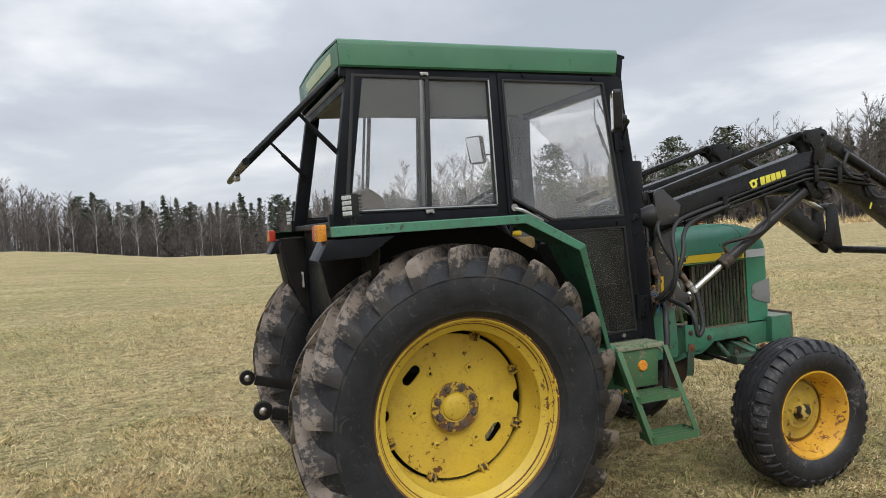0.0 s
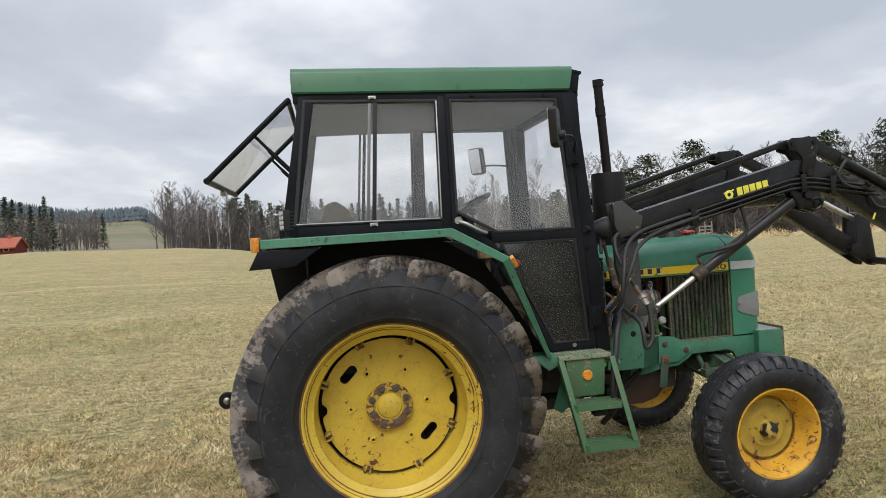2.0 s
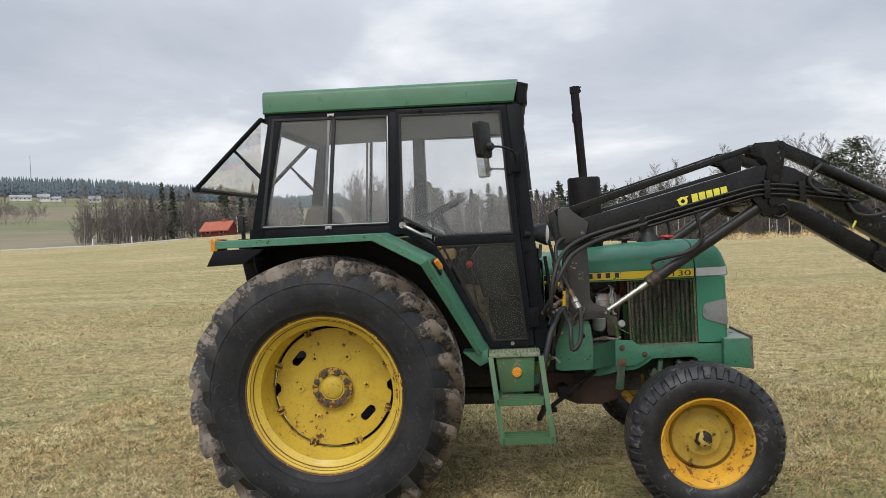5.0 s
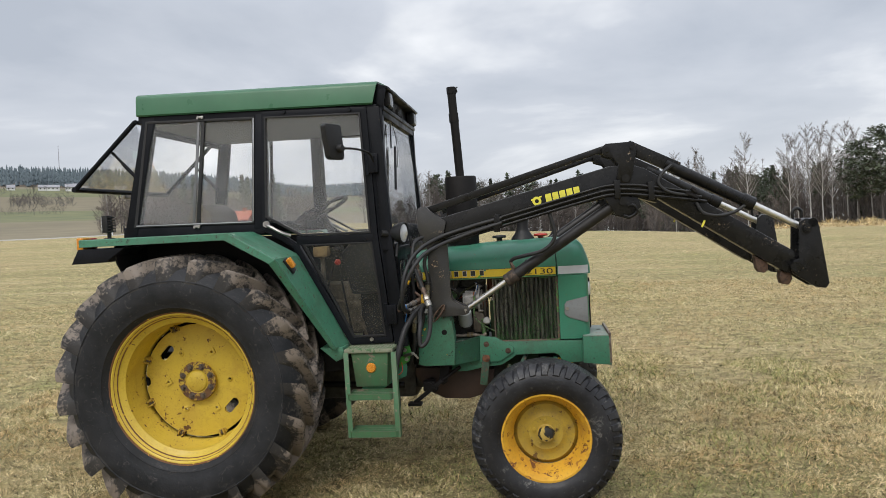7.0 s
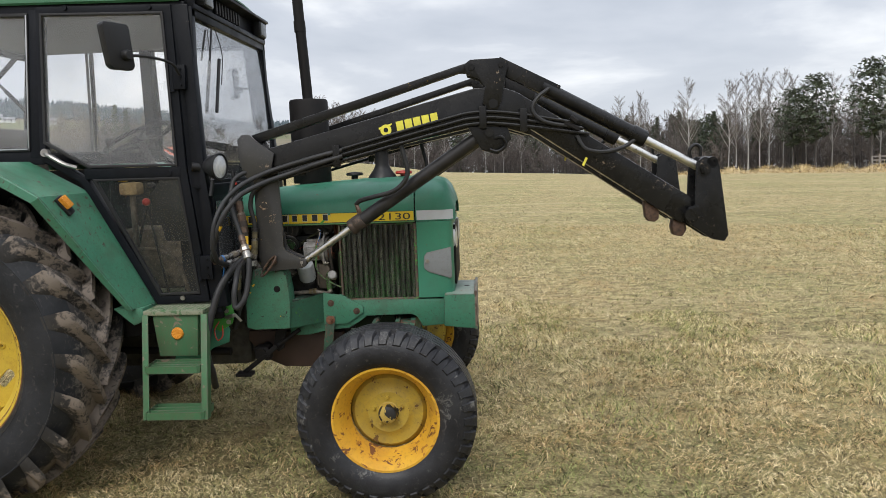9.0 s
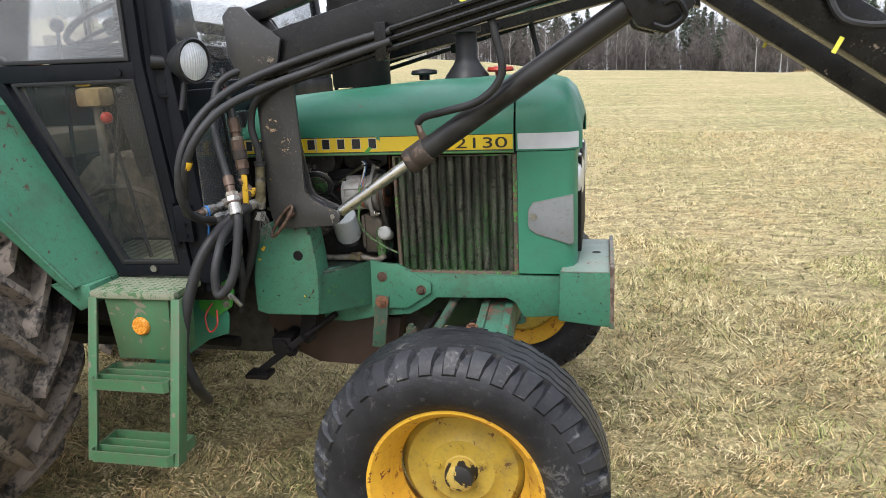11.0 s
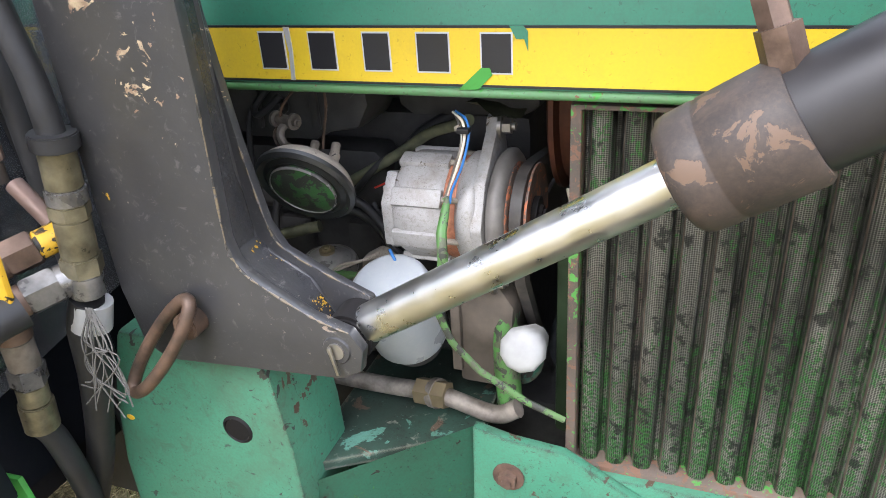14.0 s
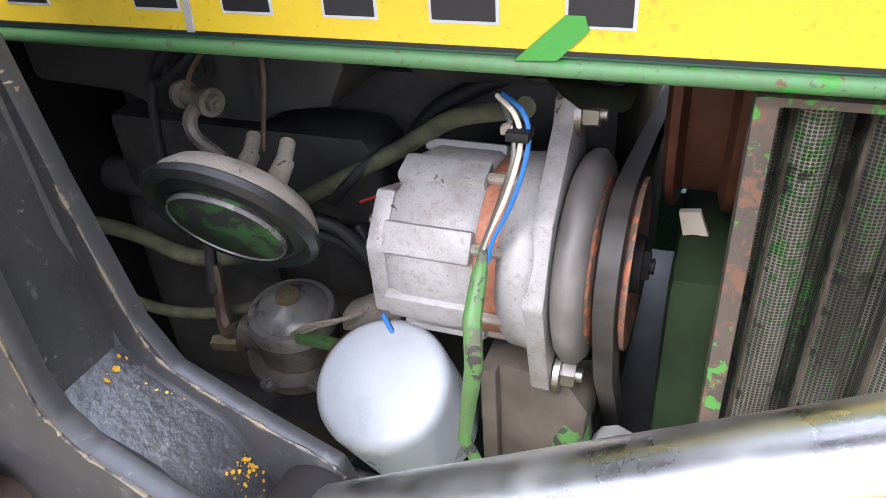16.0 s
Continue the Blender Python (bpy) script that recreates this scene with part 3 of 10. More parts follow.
GRILLE_MESH = grille_mesh()
RIDGE_TAN = plain("tan_ridge_highlight", (0.085, 0.070, 0.055), 0.7, 0.1, 0.5, 30.0, 0.2, other=(0.27, 0.21, 0.165))

# ---- mesh tools ----


def merge(bm, tmp):
    me = bpy.data.meshes.new("tmp")
    tmp.to_mesh(me)
    tmp.free()
    bm.from_mesh(me)
    bpy.data.meshes.remove(me)
    return bm


def bevelled(tmp, b, seg=2):
    if b > 0:
        bmesh.ops.bevel(tmp, geom=list(tmp.edges), offset=b, segments=seg, affect="EDGES", profile=0.6, clamp_overlap=True)
    return tmp


def box(bm, x0, x1, y0, y1, z0, z1, b=0.0, m=None):
    t = bmesh.new()
    bmesh.ops.create_cube(t, size=1.0, matrix=Matrix.Translation(((x0 + x1) / 2, (y0 + y1) / 2, (z0 + z1) / 2)) @ Matrix.Diagonal((abs(x1 - x0), abs(y1 - y0), abs(z1 - z0), 1)))
    bevelled(t, b)
    if m:
        t.transform(m)
    return merge(bm, t)


def lay(axis, u, v, w):
    return {"y": (u, w, v), "x": (w, u, v), "z": (u, v, w)}[axis]


def prism(bm, pts, w0, w1, b=0.0, axis="y", m=None):
    """A flat outline (x, z), (y, z) or (x, y), drawn out from w0 to w1 along y, x or z."""
    t = bmesh.new()
    lo = [t.verts.new(lay(axis, u, v, w0)) for u, v in pts]
    hi = [t.verts.new(lay(axis, u, v, w1)) for u, v in pts]
    t.faces.new(lo), t.faces.new(hi[::-1])
    n = len(pts)
    for i in range(n):
        t.faces.new((lo[i], hi[i], hi[(i + 1) % n], lo[(i + 1) % n]))
    bmesh.ops.recalc_face_normals(t, faces=t.faces)
    bevelled(t, b)
    if m:
        t.transform(m)
    return merge(bm, t)


def hollow(bm, outer, inner, w0, w1, b=0.0, axis="y"):
    """A frame between two outlines of as many corners."""
    t = bmesh.new()
    n = len(outer)
    o0, o1 = [[t.verts.new(lay(axis, u, v, w)) for u, v in outer] for w in (w0, w1)]
    i0, i1 = [[t.verts.new(lay(axis, u, v, w)) for u, v in inner] for w in (w0, w1)]
    for i in range(n):
        j = (i + 1) % n
        for q in ((o0[i], o0[j], i0[j], i0[i]), (o1[j], o1[i], i1[i], i1[j]), (o0[j], o0[i], o1[i], o1[j]), (i0[i], i0[j], i1[j], i1[i])):
            t.faces.new(q)
    bmesh.ops.recalc_face_normals(t, faces=t.faces)
    bevelled(t, b)
    return merge(bm, t)


def bar(bm, p, q, w, w0, w1, b=0.004, axis="y"):
    """A straight flat bar of width w between two points of the outline plane."""
    p, q = Vector(p), Vector(q)
    d = (q - p).normalized()
    n = Vector((-d.y, d.x)) * w / 2
    return prism(bm, [p - n, q - n, q + n, p + n], w0, w1, b, axis)


def rod(bm, p, q, r, r2=None, seg=14, b=0.0):
    p, q = Vector(p), Vector(q)
    t = bmesh.new()
    bmesh.ops.create_cone(t, cap_ends=True, segments=seg, radius1=r, radius2=r if r2 is None else r2, depth=(q - p).length)
    if b:
        bmesh.ops.bevel(t, geom=[e for e in t.edges if abs(e.verts[0].co.z - e.verts[1].co.z) < 1e-6], offset=b, segments=2, affect="EDGES", clamp_overlap=True)
    t.transform(Matrix.Translation((p + q) / 2) @ (q - p).to_track_quat("Z", "Y").to_matrix().to_4x4())
    return merge(bm, t)


def lathe(bm, prof, seg=32, at=(0, 0, 0), way=(0, -1, 0), close=False):
    """Turns (radius, height) round a line through at that points along way."""
    t = bmesh.new()
    rings = []
    for r, h in prof:
        rings.append([t.verts.new((r * math.cos(a), r * math.sin(a), h)) for a in (2 * math.pi * i / seg for i in range(seg))] if r > 1e-6 else [t.verts.new((0, 0, h))])
    pairs = list(zip(rings, rings[1:])) + ([(rings[-1], rings[0])] if close else [])
    for a, c in pairs:
        for i in range(seg):
            j = (i + 1) % seg
            if len(a) == 1 and len(c) > 1:
                t.faces.new((a[0], c[i], c[j]))
            elif len(c) == 1 and len(a) > 1:
                t.faces.new((a[i], a[j], c[0]))
            elif len(a) > 1:
                t.faces.new((a[i], a[j], c[j], c[i]))
    bmesh.ops.recalc_face_normals(t, faces=t.faces)
    t.transform(Matrix.Translation(at) @ Vector(way).to_track_quat("Z", "X").to_matrix().to_4x4())
    return merge(bm, t)


def smooth_line(pts, per=6):
    p = [Vector(v) for v in pts]
    if len(p) < 3:
        return p
    e = [p[0] * 2 - p[1]] + p + [p[-1] * 2 - p[-2]]
    out = []
    for i in range(1, len(e) - 2):
        a, b, c, d = e[i - 1:i + 3]
        for k in range(per):
            t = k / per
            out.append(0.5 * ((2 * b) + (c - a) * t + (2 * a - 5 * b + 4 * c - d) * t * t + (3 * b - a - 3 * c + d) * t ** 3))
    return out + [p[-1]]


def tube(bm, pts, r, seg=8, per=6, closed=False):
    line = smooth_line(pts, per)
    if closed:
        line = line[:-1]
    t = bmesh.new()
    up = Vector((0.13, 0.21, 1.0))
    rings, n = [], len(line)
    for i, c in enumerate(line):
        d = (line[(i + 1) % n if closed else min(i + 1, n - 1)] - line[(i - 1) % n if closed else max(i - 1, 0)])
        if d.length < 1e-9:
            d = Vector((0, 0, 1))
        d.normalize()
        s = d.cross(up)
        if s.length < 1e-3:
            s = d.cross(Vector((1, 0, 0)))
        s.normalize()
        up = s.cross(d)
        rr = r[i * (len(r) - 1) // max(1, n - 1)] if isinstance(r, (list, tuple)) else r
        rings.append([t.verts.new(c + (s * math.cos(a) + up * math.sin(a)) * rr) for a in (2 * math.pi * k / seg for k in range(seg))])
    for i in range(n if closed else n - 1):
        a, b = rings[i], rings[(i + 1) % n]
        for k in range(seg):
            t.faces.new((a[k], a[(k + 1) % seg], b[(k + 1) % seg], b[k]))
    if not closed:
        t.faces.new(rings[0][::-1]), t.faces.new(rings[-1])
    bmesh.ops.recalc_face_normals(t, faces=t.faces)
    return merge(bm, t)


def bolt(bm, at, way, r=0.012, h=0.01, washer=True):
    a, w = Vector(at), Vector(way).normalized()
    if washer:
        rod(bm, a - w * 0.001, a + w * 0.003, r * 1.6, seg=16)
    rod(bm, a, a + w * h, r, r * 0.96, seg=6)
    rod(bm, a + w * h * 0.9, a + w * h * 1.35, r * 0.5, seg=10)
    return bm


def finish(name, bm, material, parent=None, label="", soft=38):
    me = bpy.data.meshes.new(name)
    bm.to_mesh(me)
    bm.free()
    for m in material if isinstance(material, (list, tuple)) else [material]:
        me.materials.append(m)
    if soft:
        me.polygons.foreach_set("use_smooth", [True] * len(me.polygons))
        me.set_sharp_from_angle(angle=radians(soft))
    ob = new(name, me)
    if parent:
        ob.parent = parent
    if label:
        tagged(ob, label)
    return ob


def part(name, bm, material, parent, label="", soft=38):
    return finish(name, bm, material, parent, label, soft)


def sheet(name, verts, faces, material, parent=None, smooth=False):
    """A mesh from arrays: verts (n, 3), faces (m, 3 or 4)."""
    verts, faces = np.asarray(verts, np.float32), np.asarray(faces, np.int32)
    me = bpy.data.meshes.new(name)
    k = faces.shape[1]
    me.vertices.add(len(verts)), me.loops.add(faces.size), me.polygons.add(len(faces))
    me.vertices.foreach_set("co", verts.ravel())
    me.loops.foreach_set("vertex_index", faces.ravel())
    me.polygons.foreach_set("loop_start", np.arange(0, faces.size, k, dtype=np.int32))
    if smooth:
        me.polygons.foreach_set("use_smooth", np.ones(len(faces), bool))
    me.update(calc_edges=True)
    me.materials.append(material)
    ob = new(name, me)
    if parent:
        ob.parent = parent
    return ob

# ---- the land ----
HUB = Vector((1.5, -4.5))
SKYLINE = [(-180, 0.4, 120), (-90, 1.2, 120), (-60, 1.4, 105), (-38, 1.5, 95), (-30, 1.62, 95), (-22, 2.05, 105), (-12, 1.72, 115), (-8.5, 1.42, 140), (-3, 0.55, 150), (6.5, 0.08, 150),
           (13, -0.48, 130), (20, -0.55, 125), (30, -0.8, 115), (46, -1.05, 85), (60, -1.3, 75), (100, -1.0, 90), (180, 0.4, 120)]
HILLS = [(-180, 3.0), (-70, 5.5), (-45, 6.0), (-38, 6.05), (-30, 5.8), (-22, 5.05), (-18, 4.25), (-13, 4.4), (0, 3.0), (180, 3.0)]


def height(x, y):
    """Height of the ground: a gently rolling field, a dip behind its crest and wooded hills beyond."""
    x, y = np.asarray(x, float), np.asarray(y, float)
    dx, dy = x - HUB.x, y - HUB.y
    r, az = np.hypot(dx, dy), np.degrees(np.arctan2(dx, dy))
    t = np.array(SKYLINE)
    el, far = np.interp(az, t[:, 0], t[:, 1]), np.interp(az, t[:, 0], t[:, 2])
    top = 1.57 + far * np.tan(np.radians(el))
    s = np.clip((r - 9) / (far - 9), 0, 1) ** 1.25
    slope = 0.0297 * np.clip(y + 0.55, -7, 60) * (1 - np.clip(r / far, 0, 1)) ** 0.7
    near = top * s + slope
    hill = np.interp(az, np.array(HILLS)[:, 0], np.array(HILLS)[:, 1])
    past = np.clip(r - far, 0, None)
    q = np.interp(r, [0, 130, 190, 300, 460, 700, 1300, 2200, 4000], [0, -0.25, -0.1, 0.36, 0.52, 0.80, 1.0, 0.8, 0.4])
    el2 = np.where(r < 300, el + (q + 0.25) / 0.61 * (2.6 - el) - 0.10, 2.6 + (q - 0.36) / 0.64 * (hill - 2.6))
    beyond = 1.57 + r * np.tan(np.radians(np.maximum(el2, -1)))
    calm = top - 0.004 * past
    w = np.clip((-9 - az) / 5, 0, 1) * np.clip((az + 120) / 40, 0, 1)
    w = w * w * (3 - 2 * w)
    out = np.where(r <= far, near, calm * (1 - w) + w * np.minimum(beyond, top + past * 0.5))
    bank = 1.25 * np.exp(-(((r - far + 4) / 3.0) ** 2)) * np.clip((az - 13.5) / 3, 0, 1) * np.clip((52 - az) / 10, 0, 1) * (0.75 + 0.25 * np.sin(az * 2.7))
    return out + bank + 0.03 * np.sin(x * 0.55 + 1.3) * np.cos(y * 0.47) * np.clip(r / 8 - 0.6, 0, 1)


def field_material():
    m, nt, p = nodes_of("mown_straw_field")
    v = texco(nt)
    fine = noise_of(nt, v, 46.0, 9.0, 0.80)
    grain = noise_of(nt, texco(nt, 1.0, (0.7, 1.2, 1)), 9.0, 6.0, 0.75)
    tuft = noise_of(nt, v, 4.2, 6.0, 0.6)
    patch = noise_of(nt, v, 0.35, 5.0, 0.6, 0.4)
    broad = noise_of(nt, texco(nt, 1.0, (0.9, 0.25, 1)), 0.16, 4.0, 0.55)
    # mowing left long rows across the slope
    rows = noise_of(nt, texco(nt, 1.0, (0.07, 1.0, 1)), 1.15, 6.0, 0.62, 0.15)
    both = math_of(nt, "ADD", math_of(nt, "MULTIPLY", fine, 0.55), math_of(nt, "MULTIPLY", grain, 0.45))
    straw = blend(nt, step(nt, both, 0.42, 0.58), (0.10, 0.074, 0.034), (0.66, 0.540, 0.285))
    green = blend(nt, step(nt, both, 0.42, 0.58), (0.07, 0.075, 0.028), (0.45, 0.430, 0.185))
    g = math_of(nt, "ADD", math_of(nt, "MULTIPLY", tuft, 0.35), math_of(nt, "ADD", math_of(nt, "MULTIPLY", patch, 0.30), math_of(nt, "ADD", math_of(nt, "MULTIPLY", broad, 0.30), math_of(nt, "MULTIPLY", rows, 0.20))))
    c = blend(nt, step(nt, g, 0.51, 0.68, 0.0, 0.9), straw, green)
    c = blend(nt, step(nt, rows, 0.50, 0.68, 0.0, 0.42), c, (0.24, 0.205, 0.108))
    c = blend(nt, step(nt, rows, 0.46, 0.30, 0.0, 0.38), c, (0.54, 0.465, 0.275))
    # earth between the stems, with the thatch's shade painted in, and rusty dead tufts
    gap = step(nt, noise_of(nt, texco(nt, 1.0, (1.3, 0.8, 1)), 85.0, 5.0, 0.7, 0.8), 0.47, 0.58, 0.0, 0.55)
    c = blend(nt, gap, c, (0.115, 0.090, 0.050))
    c = blend(nt, step(nt, noise_of(nt, v, 1.4, 5.0, 0.62, 0.5), 0.54, 0.70, 0.0, 0.35), c, (0.43, 0.295, 0.150))
    nt.links.new(c, p.inputs["Base Color"])
    p.inputs["Roughness"].default_value = 0.95
    p.inputs["Specular IOR Level"].default_value = 0.15
    bump(nt, p, math_of(nt, "ADD", both, math_of(nt, "ADD", tuft, rows)), 0.9, 0.05)
    return m


FIELD = field_material()
PASTURE = plain("green_winter_field", (0.115, 0.128, 0.055), 0.95, 0.0, 0.25, 0.06, 0.0, other=(0.165, 0.165, 0.078))
STUBBLE = plain("pale_stubble_field", (0.165, 0.140, 0.088), 0.95, 0.0, 0.25, 0.05, 0.0)
LITTER = plain("woodland_floor", (0.075, 0.055, 0.035), 0.95, 0.0, 0.4, 0.3, 0.0)
BANK = plain("dry_bank_grass", (0.42, 0.31, 0.16), 0.95, 0.0, 0.35, 1.2, 0.6, other=(0.52, 0.42, 0.24))
ROAD = plain("pale_gravel_road", (0.42, 0.41, 0.40), 0.9, 0.0, 0.12, 0.4, 0.0)

n_az = 360
radii = np.concatenate([[0.0], np.geomspace(0.6, 60, 70), np.linspace(62, 150, 60), np.geomspace(153, 4200, 90)])
ang = np.linspace(-np.pi, np.pi, n_az, endpoint=False)
RR, AA = np.meshgrid(radii, ang, indexing="ij")
gx, gy = HUB.x + RR * np.sin(AA), HUB.y + RR * np.cos(AA)
gv = np.stack([gx, gy, height(gx, gy)], -1).reshape(-1, 3)
i, j = np.meshgrid(np.arange(len(radii) - 1), np.arange(n_az), indexing="ij")
a, b = i * n_az + j, i * n_az + (j + 1) % n_az
gf = np.stack([a, a + n_az, b + n_az, b], -1).reshape(-1, 4)[:, ::-1]
ground = tagged(sheet("ground", gv, gf, FIELD, smooth=True), "mown straw-coloured winter grass field rising to a low crest", "field", kind="structure")
for m in (PASTURE, STUBBLE, LITTER, BANK, ROAD):
    ground.data.materials.append(m)
fr, fa = (radii[i] + radii[i + 1]).ravel() / 2, np.degrees(ang[j]).ravel() + 0.5
edge = np.interp(fa, [s[0] for s in SKYLINE], [s[2] for s in SKYLINE])
slot = np.zeros(len(gf), np.int32)
valley = (fa < -9) & (fa > -120)
slot[(fr > edge + 3) & ~valley] = 3
slot[valley & (fr > edge + 8)] = 2
slot[valley & (fr > 330) & (fr < 470)] = 1
slot[valley & (fr > 560) & (fr < 640)] = 2
slot[valley & (fr > 640) & (fr < 760)] = 1
slot[valley & (fr > 820)] = 3
slot[valley & (fr > 290) & (fr < 330) & (fa < -34)] = 2
slot[(fr > edge - 8) & (fr < edge + 1) & (fa > 13) & (fa < 52)] = 4
ground.data.polygons.foreach_set("material_index", slot)


def across(dist, az):
    """A place by distance and bearing from the middle of the walk."""
    x, y = HUB.x + dist * math.sin(radians(az)), HUB.y + dist * math.cos(radians(az))
    return Vector((x, y, float(height(x, y))))


# pale lane that runs past the crest
lane_v, lane_f = [], []
for k in range(40):
    az = -75 + k * 1.27
    for d in (0, 6.0):
        dd = float(np.interp(az, [s[0] for s in SKYLINE], [s[2] for s in SKYLINE])) - 3 + d
        q = across(dd, az)
        lane_v.append((q.x, q.y, q.z + 0.12))
    if k:
        lane_f.append((2 * k - 2, 2 * k, 2 * k + 1, 2 * k - 1))
lane = tagged(sheet("road", lane_v, lane_f, ROAD), "pale gravel lane along the far edge of the field", "road", kind="structure")
sol = lane.modifiers.new("thick", "SOLIDIFY")
sol.thickness = 0.3

# ---- trees ----
BARK = plain("grey_brown_bark", (0.095, 0.086, 0.080), 0.9, 0.0, 0.35, 3.0, 0.0)
TWIG = plain("bare_twigs", (0.140, 0.115, 0.100), 0.9, 0.0, 0.3, 0.25, 0.0, other=(0.190, 0.163, 0.148))
BIRCH = plain("white_birch_bark", (0.42, 0.405, 0.385), 0.8, 0.0, 0.35, 1.3, 0.0)
NEEDLES = plain("dark_conifer_needles", (0.060, 0.077, 0.050), 0.85, 0.0, 0.4, 0.6, 0.0, other=(0.098, 0.118, 0.072))
# the haze of distance is mixed into the next two colours
FAR_NEEDLES = plain("haze_tinted_conifers", (0.088, 0.115, 0.130), 0.95, 0.0, 0.18, 0.02, 0.0, other=(0.115, 0.145, 0.160))
FAR_TWIGS = plain("haze_tinted_bare_trees", (0.13, 0.12, 0.115), 0.95, 0.0, 0.25, 0.05, 0.0)


def limb(vs, fs, p, q, r0, r1, sides=3):
    d = q - p
    d = d / (np.linalg.norm(d) + 1e-9)
    s = np.cross(d, [0.31, 0.22, 0.93])
    s = s / (np.linalg.norm(s) + 1e-9)
    u = np.cross(s, d)
    base = len(vs)
    for c, r in ((p, r0), (q, r1)):
        for k in range(sides):
            a = 2 * np.pi * k / sides
            vs.append(c + (s * np.cos(a) + u * np.sin(a)) * r)
    for k in range(sides):
        n = (k + 1) % sides
        fs.append((base + k, base + n, base + sides + n, base + sides + k))


def bare_tree(rng, h, spread=0.24, first=0.3, limbs=20, twigs=150, twig_w=0.03, lean=0.02, girth=0.0115, rise=0.7):
    """Trunk and limbs, and the haze of fine twigs, as two lists of quads."""
    tv, tf, wv, wf = [], [], [], []
    pts = [np.array([0, 0, -0.4])]
    for k in range(1, 7):
        pts.append(np.array([rng.normal(0, lean * h * 0.3) * k / 6, rng.normal(0, lean * h * 0.3) * k / 6, h * 0.92 * k / 6]))
    rad = [h * girth * (1 - 0.145 * k) for k in range(7)]
    for k in range(6):
        limb(tv, tf, pts[k], pts[k + 1], rad[k], rad[k + 1], 5)
    tips = [(pts[-1], np.array([0, 0, 1.0]), h * 0.1)]
    for k in range(limbs):
        u = first + (0.97 - first) * (k + rng.random()) / limbs
        z = u * h * 0.92
        i0 = min(5, int(u * 6))
        p = pts[i0] + (pts[i0 + 1] - pts[i0]) * (u * 6 - i0)
        a = rng.random() * 2 * np.pi
        length = h * spread * (1.15 - u) * (0.7 + 0.6 * rng.random()) + h * 0.05
        out = np.array([np.cos(a), np.sin(a), rise + 0.7 * rng.random()])
        out /= np.linalg.norm(out)
        midp = p + out * length * 0.55
        tip = midp + (out + np.array([0, 0, 0.25 - 0.5 * rng.random()])) * length * 0.5
        limb(tv, tf, p, midp, h * 0.0034 * (1.2 - u), h * 0.0022 * (1.2 - u))
        limb(tv, tf, midp, tip, h * 0.0022 * (1.2 - u), h * 0.0008)
        for q in (0.25, 0.5, 0.75):
            tips.append((p + (midp - p) * q, out, length * (1.0 - 0.4 * q)))
        for q in (0.1, 0.4, 0.7, 1.0):
            tips.append((midp + (tip - midp) * q, out, length * (0.75 - 0.3 * q)))
    for k in range(twigs):
        p, out, length = tips[rng.integers(len(tips))]
        p = p + rng.normal(0, 0.06, 3) * length
        d = out + rng.normal(0, 0.50, 3) + np.array([0, 0, 0.2])
        d /= np.linalg.norm(d)
        q = p + d * length * (0.25 + 0.5 * rng.random()) + np.array([0, 0, -0.05 * length])
        s = np.cross(d, rng.normal(0, 1, 3))
        s = s / (np.linalg.norm(s) + 1e-9) * twig_w
        b0 = len(wv)
        wv += [p - s, p + s, q]
        wf.append((b0, b0 + 1, b0 + 2))
    return (np.array(tv), np.array(tf)), (np.array(wv), np.array(wf))


def conifer(rng, h, width=0.17, start=0.08, layers=15, pine=False, fans=7, leaf=0.034):
    tv, tf, nv, nf = [], [], [], []
    limb(tv, tf, np.array([0, 0, -0.4]), np.array([0, 0, h * 0.97]), h * 0.013, h * 0.002, 5)
    for k in range(layers):
        u = start + (1 - start) * k / layers
        reach = h * width * ((1 - u) ** 0.8 if not pine else (0.35 + 1.1 * np.sin(np.pi * min(1, (u - start) / (1 - start) * 0.9 + 0.1))) * 0.8)
        n = 9 if not pine else 8
        for b in range(n):
            a = 2 * np.pi * (b + rng.random()) / n
            r = reach * (0.65 + 0.5 * rng.random())
            d = np.array([np.cos(a), np.sin(a), 0])
            side = np.array([-np.sin(a), np.cos(a), 0])
            droop = (-0.30 if not pine else 0.25) * r * (0.6 + 0.6 * rng.random())
            z = h * u + h / layers * rng.random()
            for f in range(fans):
                q = (f + rng.random()) / fans
                c = d * r * (0.15 + 0.85 * q) + side * rng.normal(0, 0.12) * r + np.array([0, 0, z + droop * q])
                e = (d * 0.55 + side * rng.normal(0, 0.6) + np.array([0, 0, rng.normal(-0.1, 0.35)])) * h * leaf
                w = (side + np.array([0, 0, rng.normal(0, 0.5)])) * h * leaf * 0.36
                if pine:
                    c = c + rng.normal(0, 0.010, 3) * h
                b0 = len(nv)
                nv += [c - e * 0.6 - w, c - e * 0.6 + w, c + e + w * 0.3, c + e - w * 0.3]
                nf.append((b0, b0 + 1, b0 + 2, b0 + 3))
    return (np.array(tv), np.array(tf)), (np.array(nv), np.array(nf))


rng = np.random.default_rng(7)
BARE = [bare_tree(rng, 15, 0.20, 0.16, 13, 400, 0.022, 0.035, 0.0070, 0.9) for _ in range(6)]
BIRCHES = [bare_tree(rng, 18, 0.17, 0.30, 34, 2000, 0.013, 0.045, 0.0062, 1.1) for _ in range(4)]
BRUSH = [bare_tree(rng, 5, 0.42, 0.03, 7, 170, 0.026) for _ in range(4)]
SPRUCE = [conifer(rng, 15, 0.17, 0.08, 13, False, 6, 0.038) for _ in range(3)]
PINE = [conifer(rng, 15, 0.23, 0.36, 12, True, 20, 0.027) for _ in range(3)]


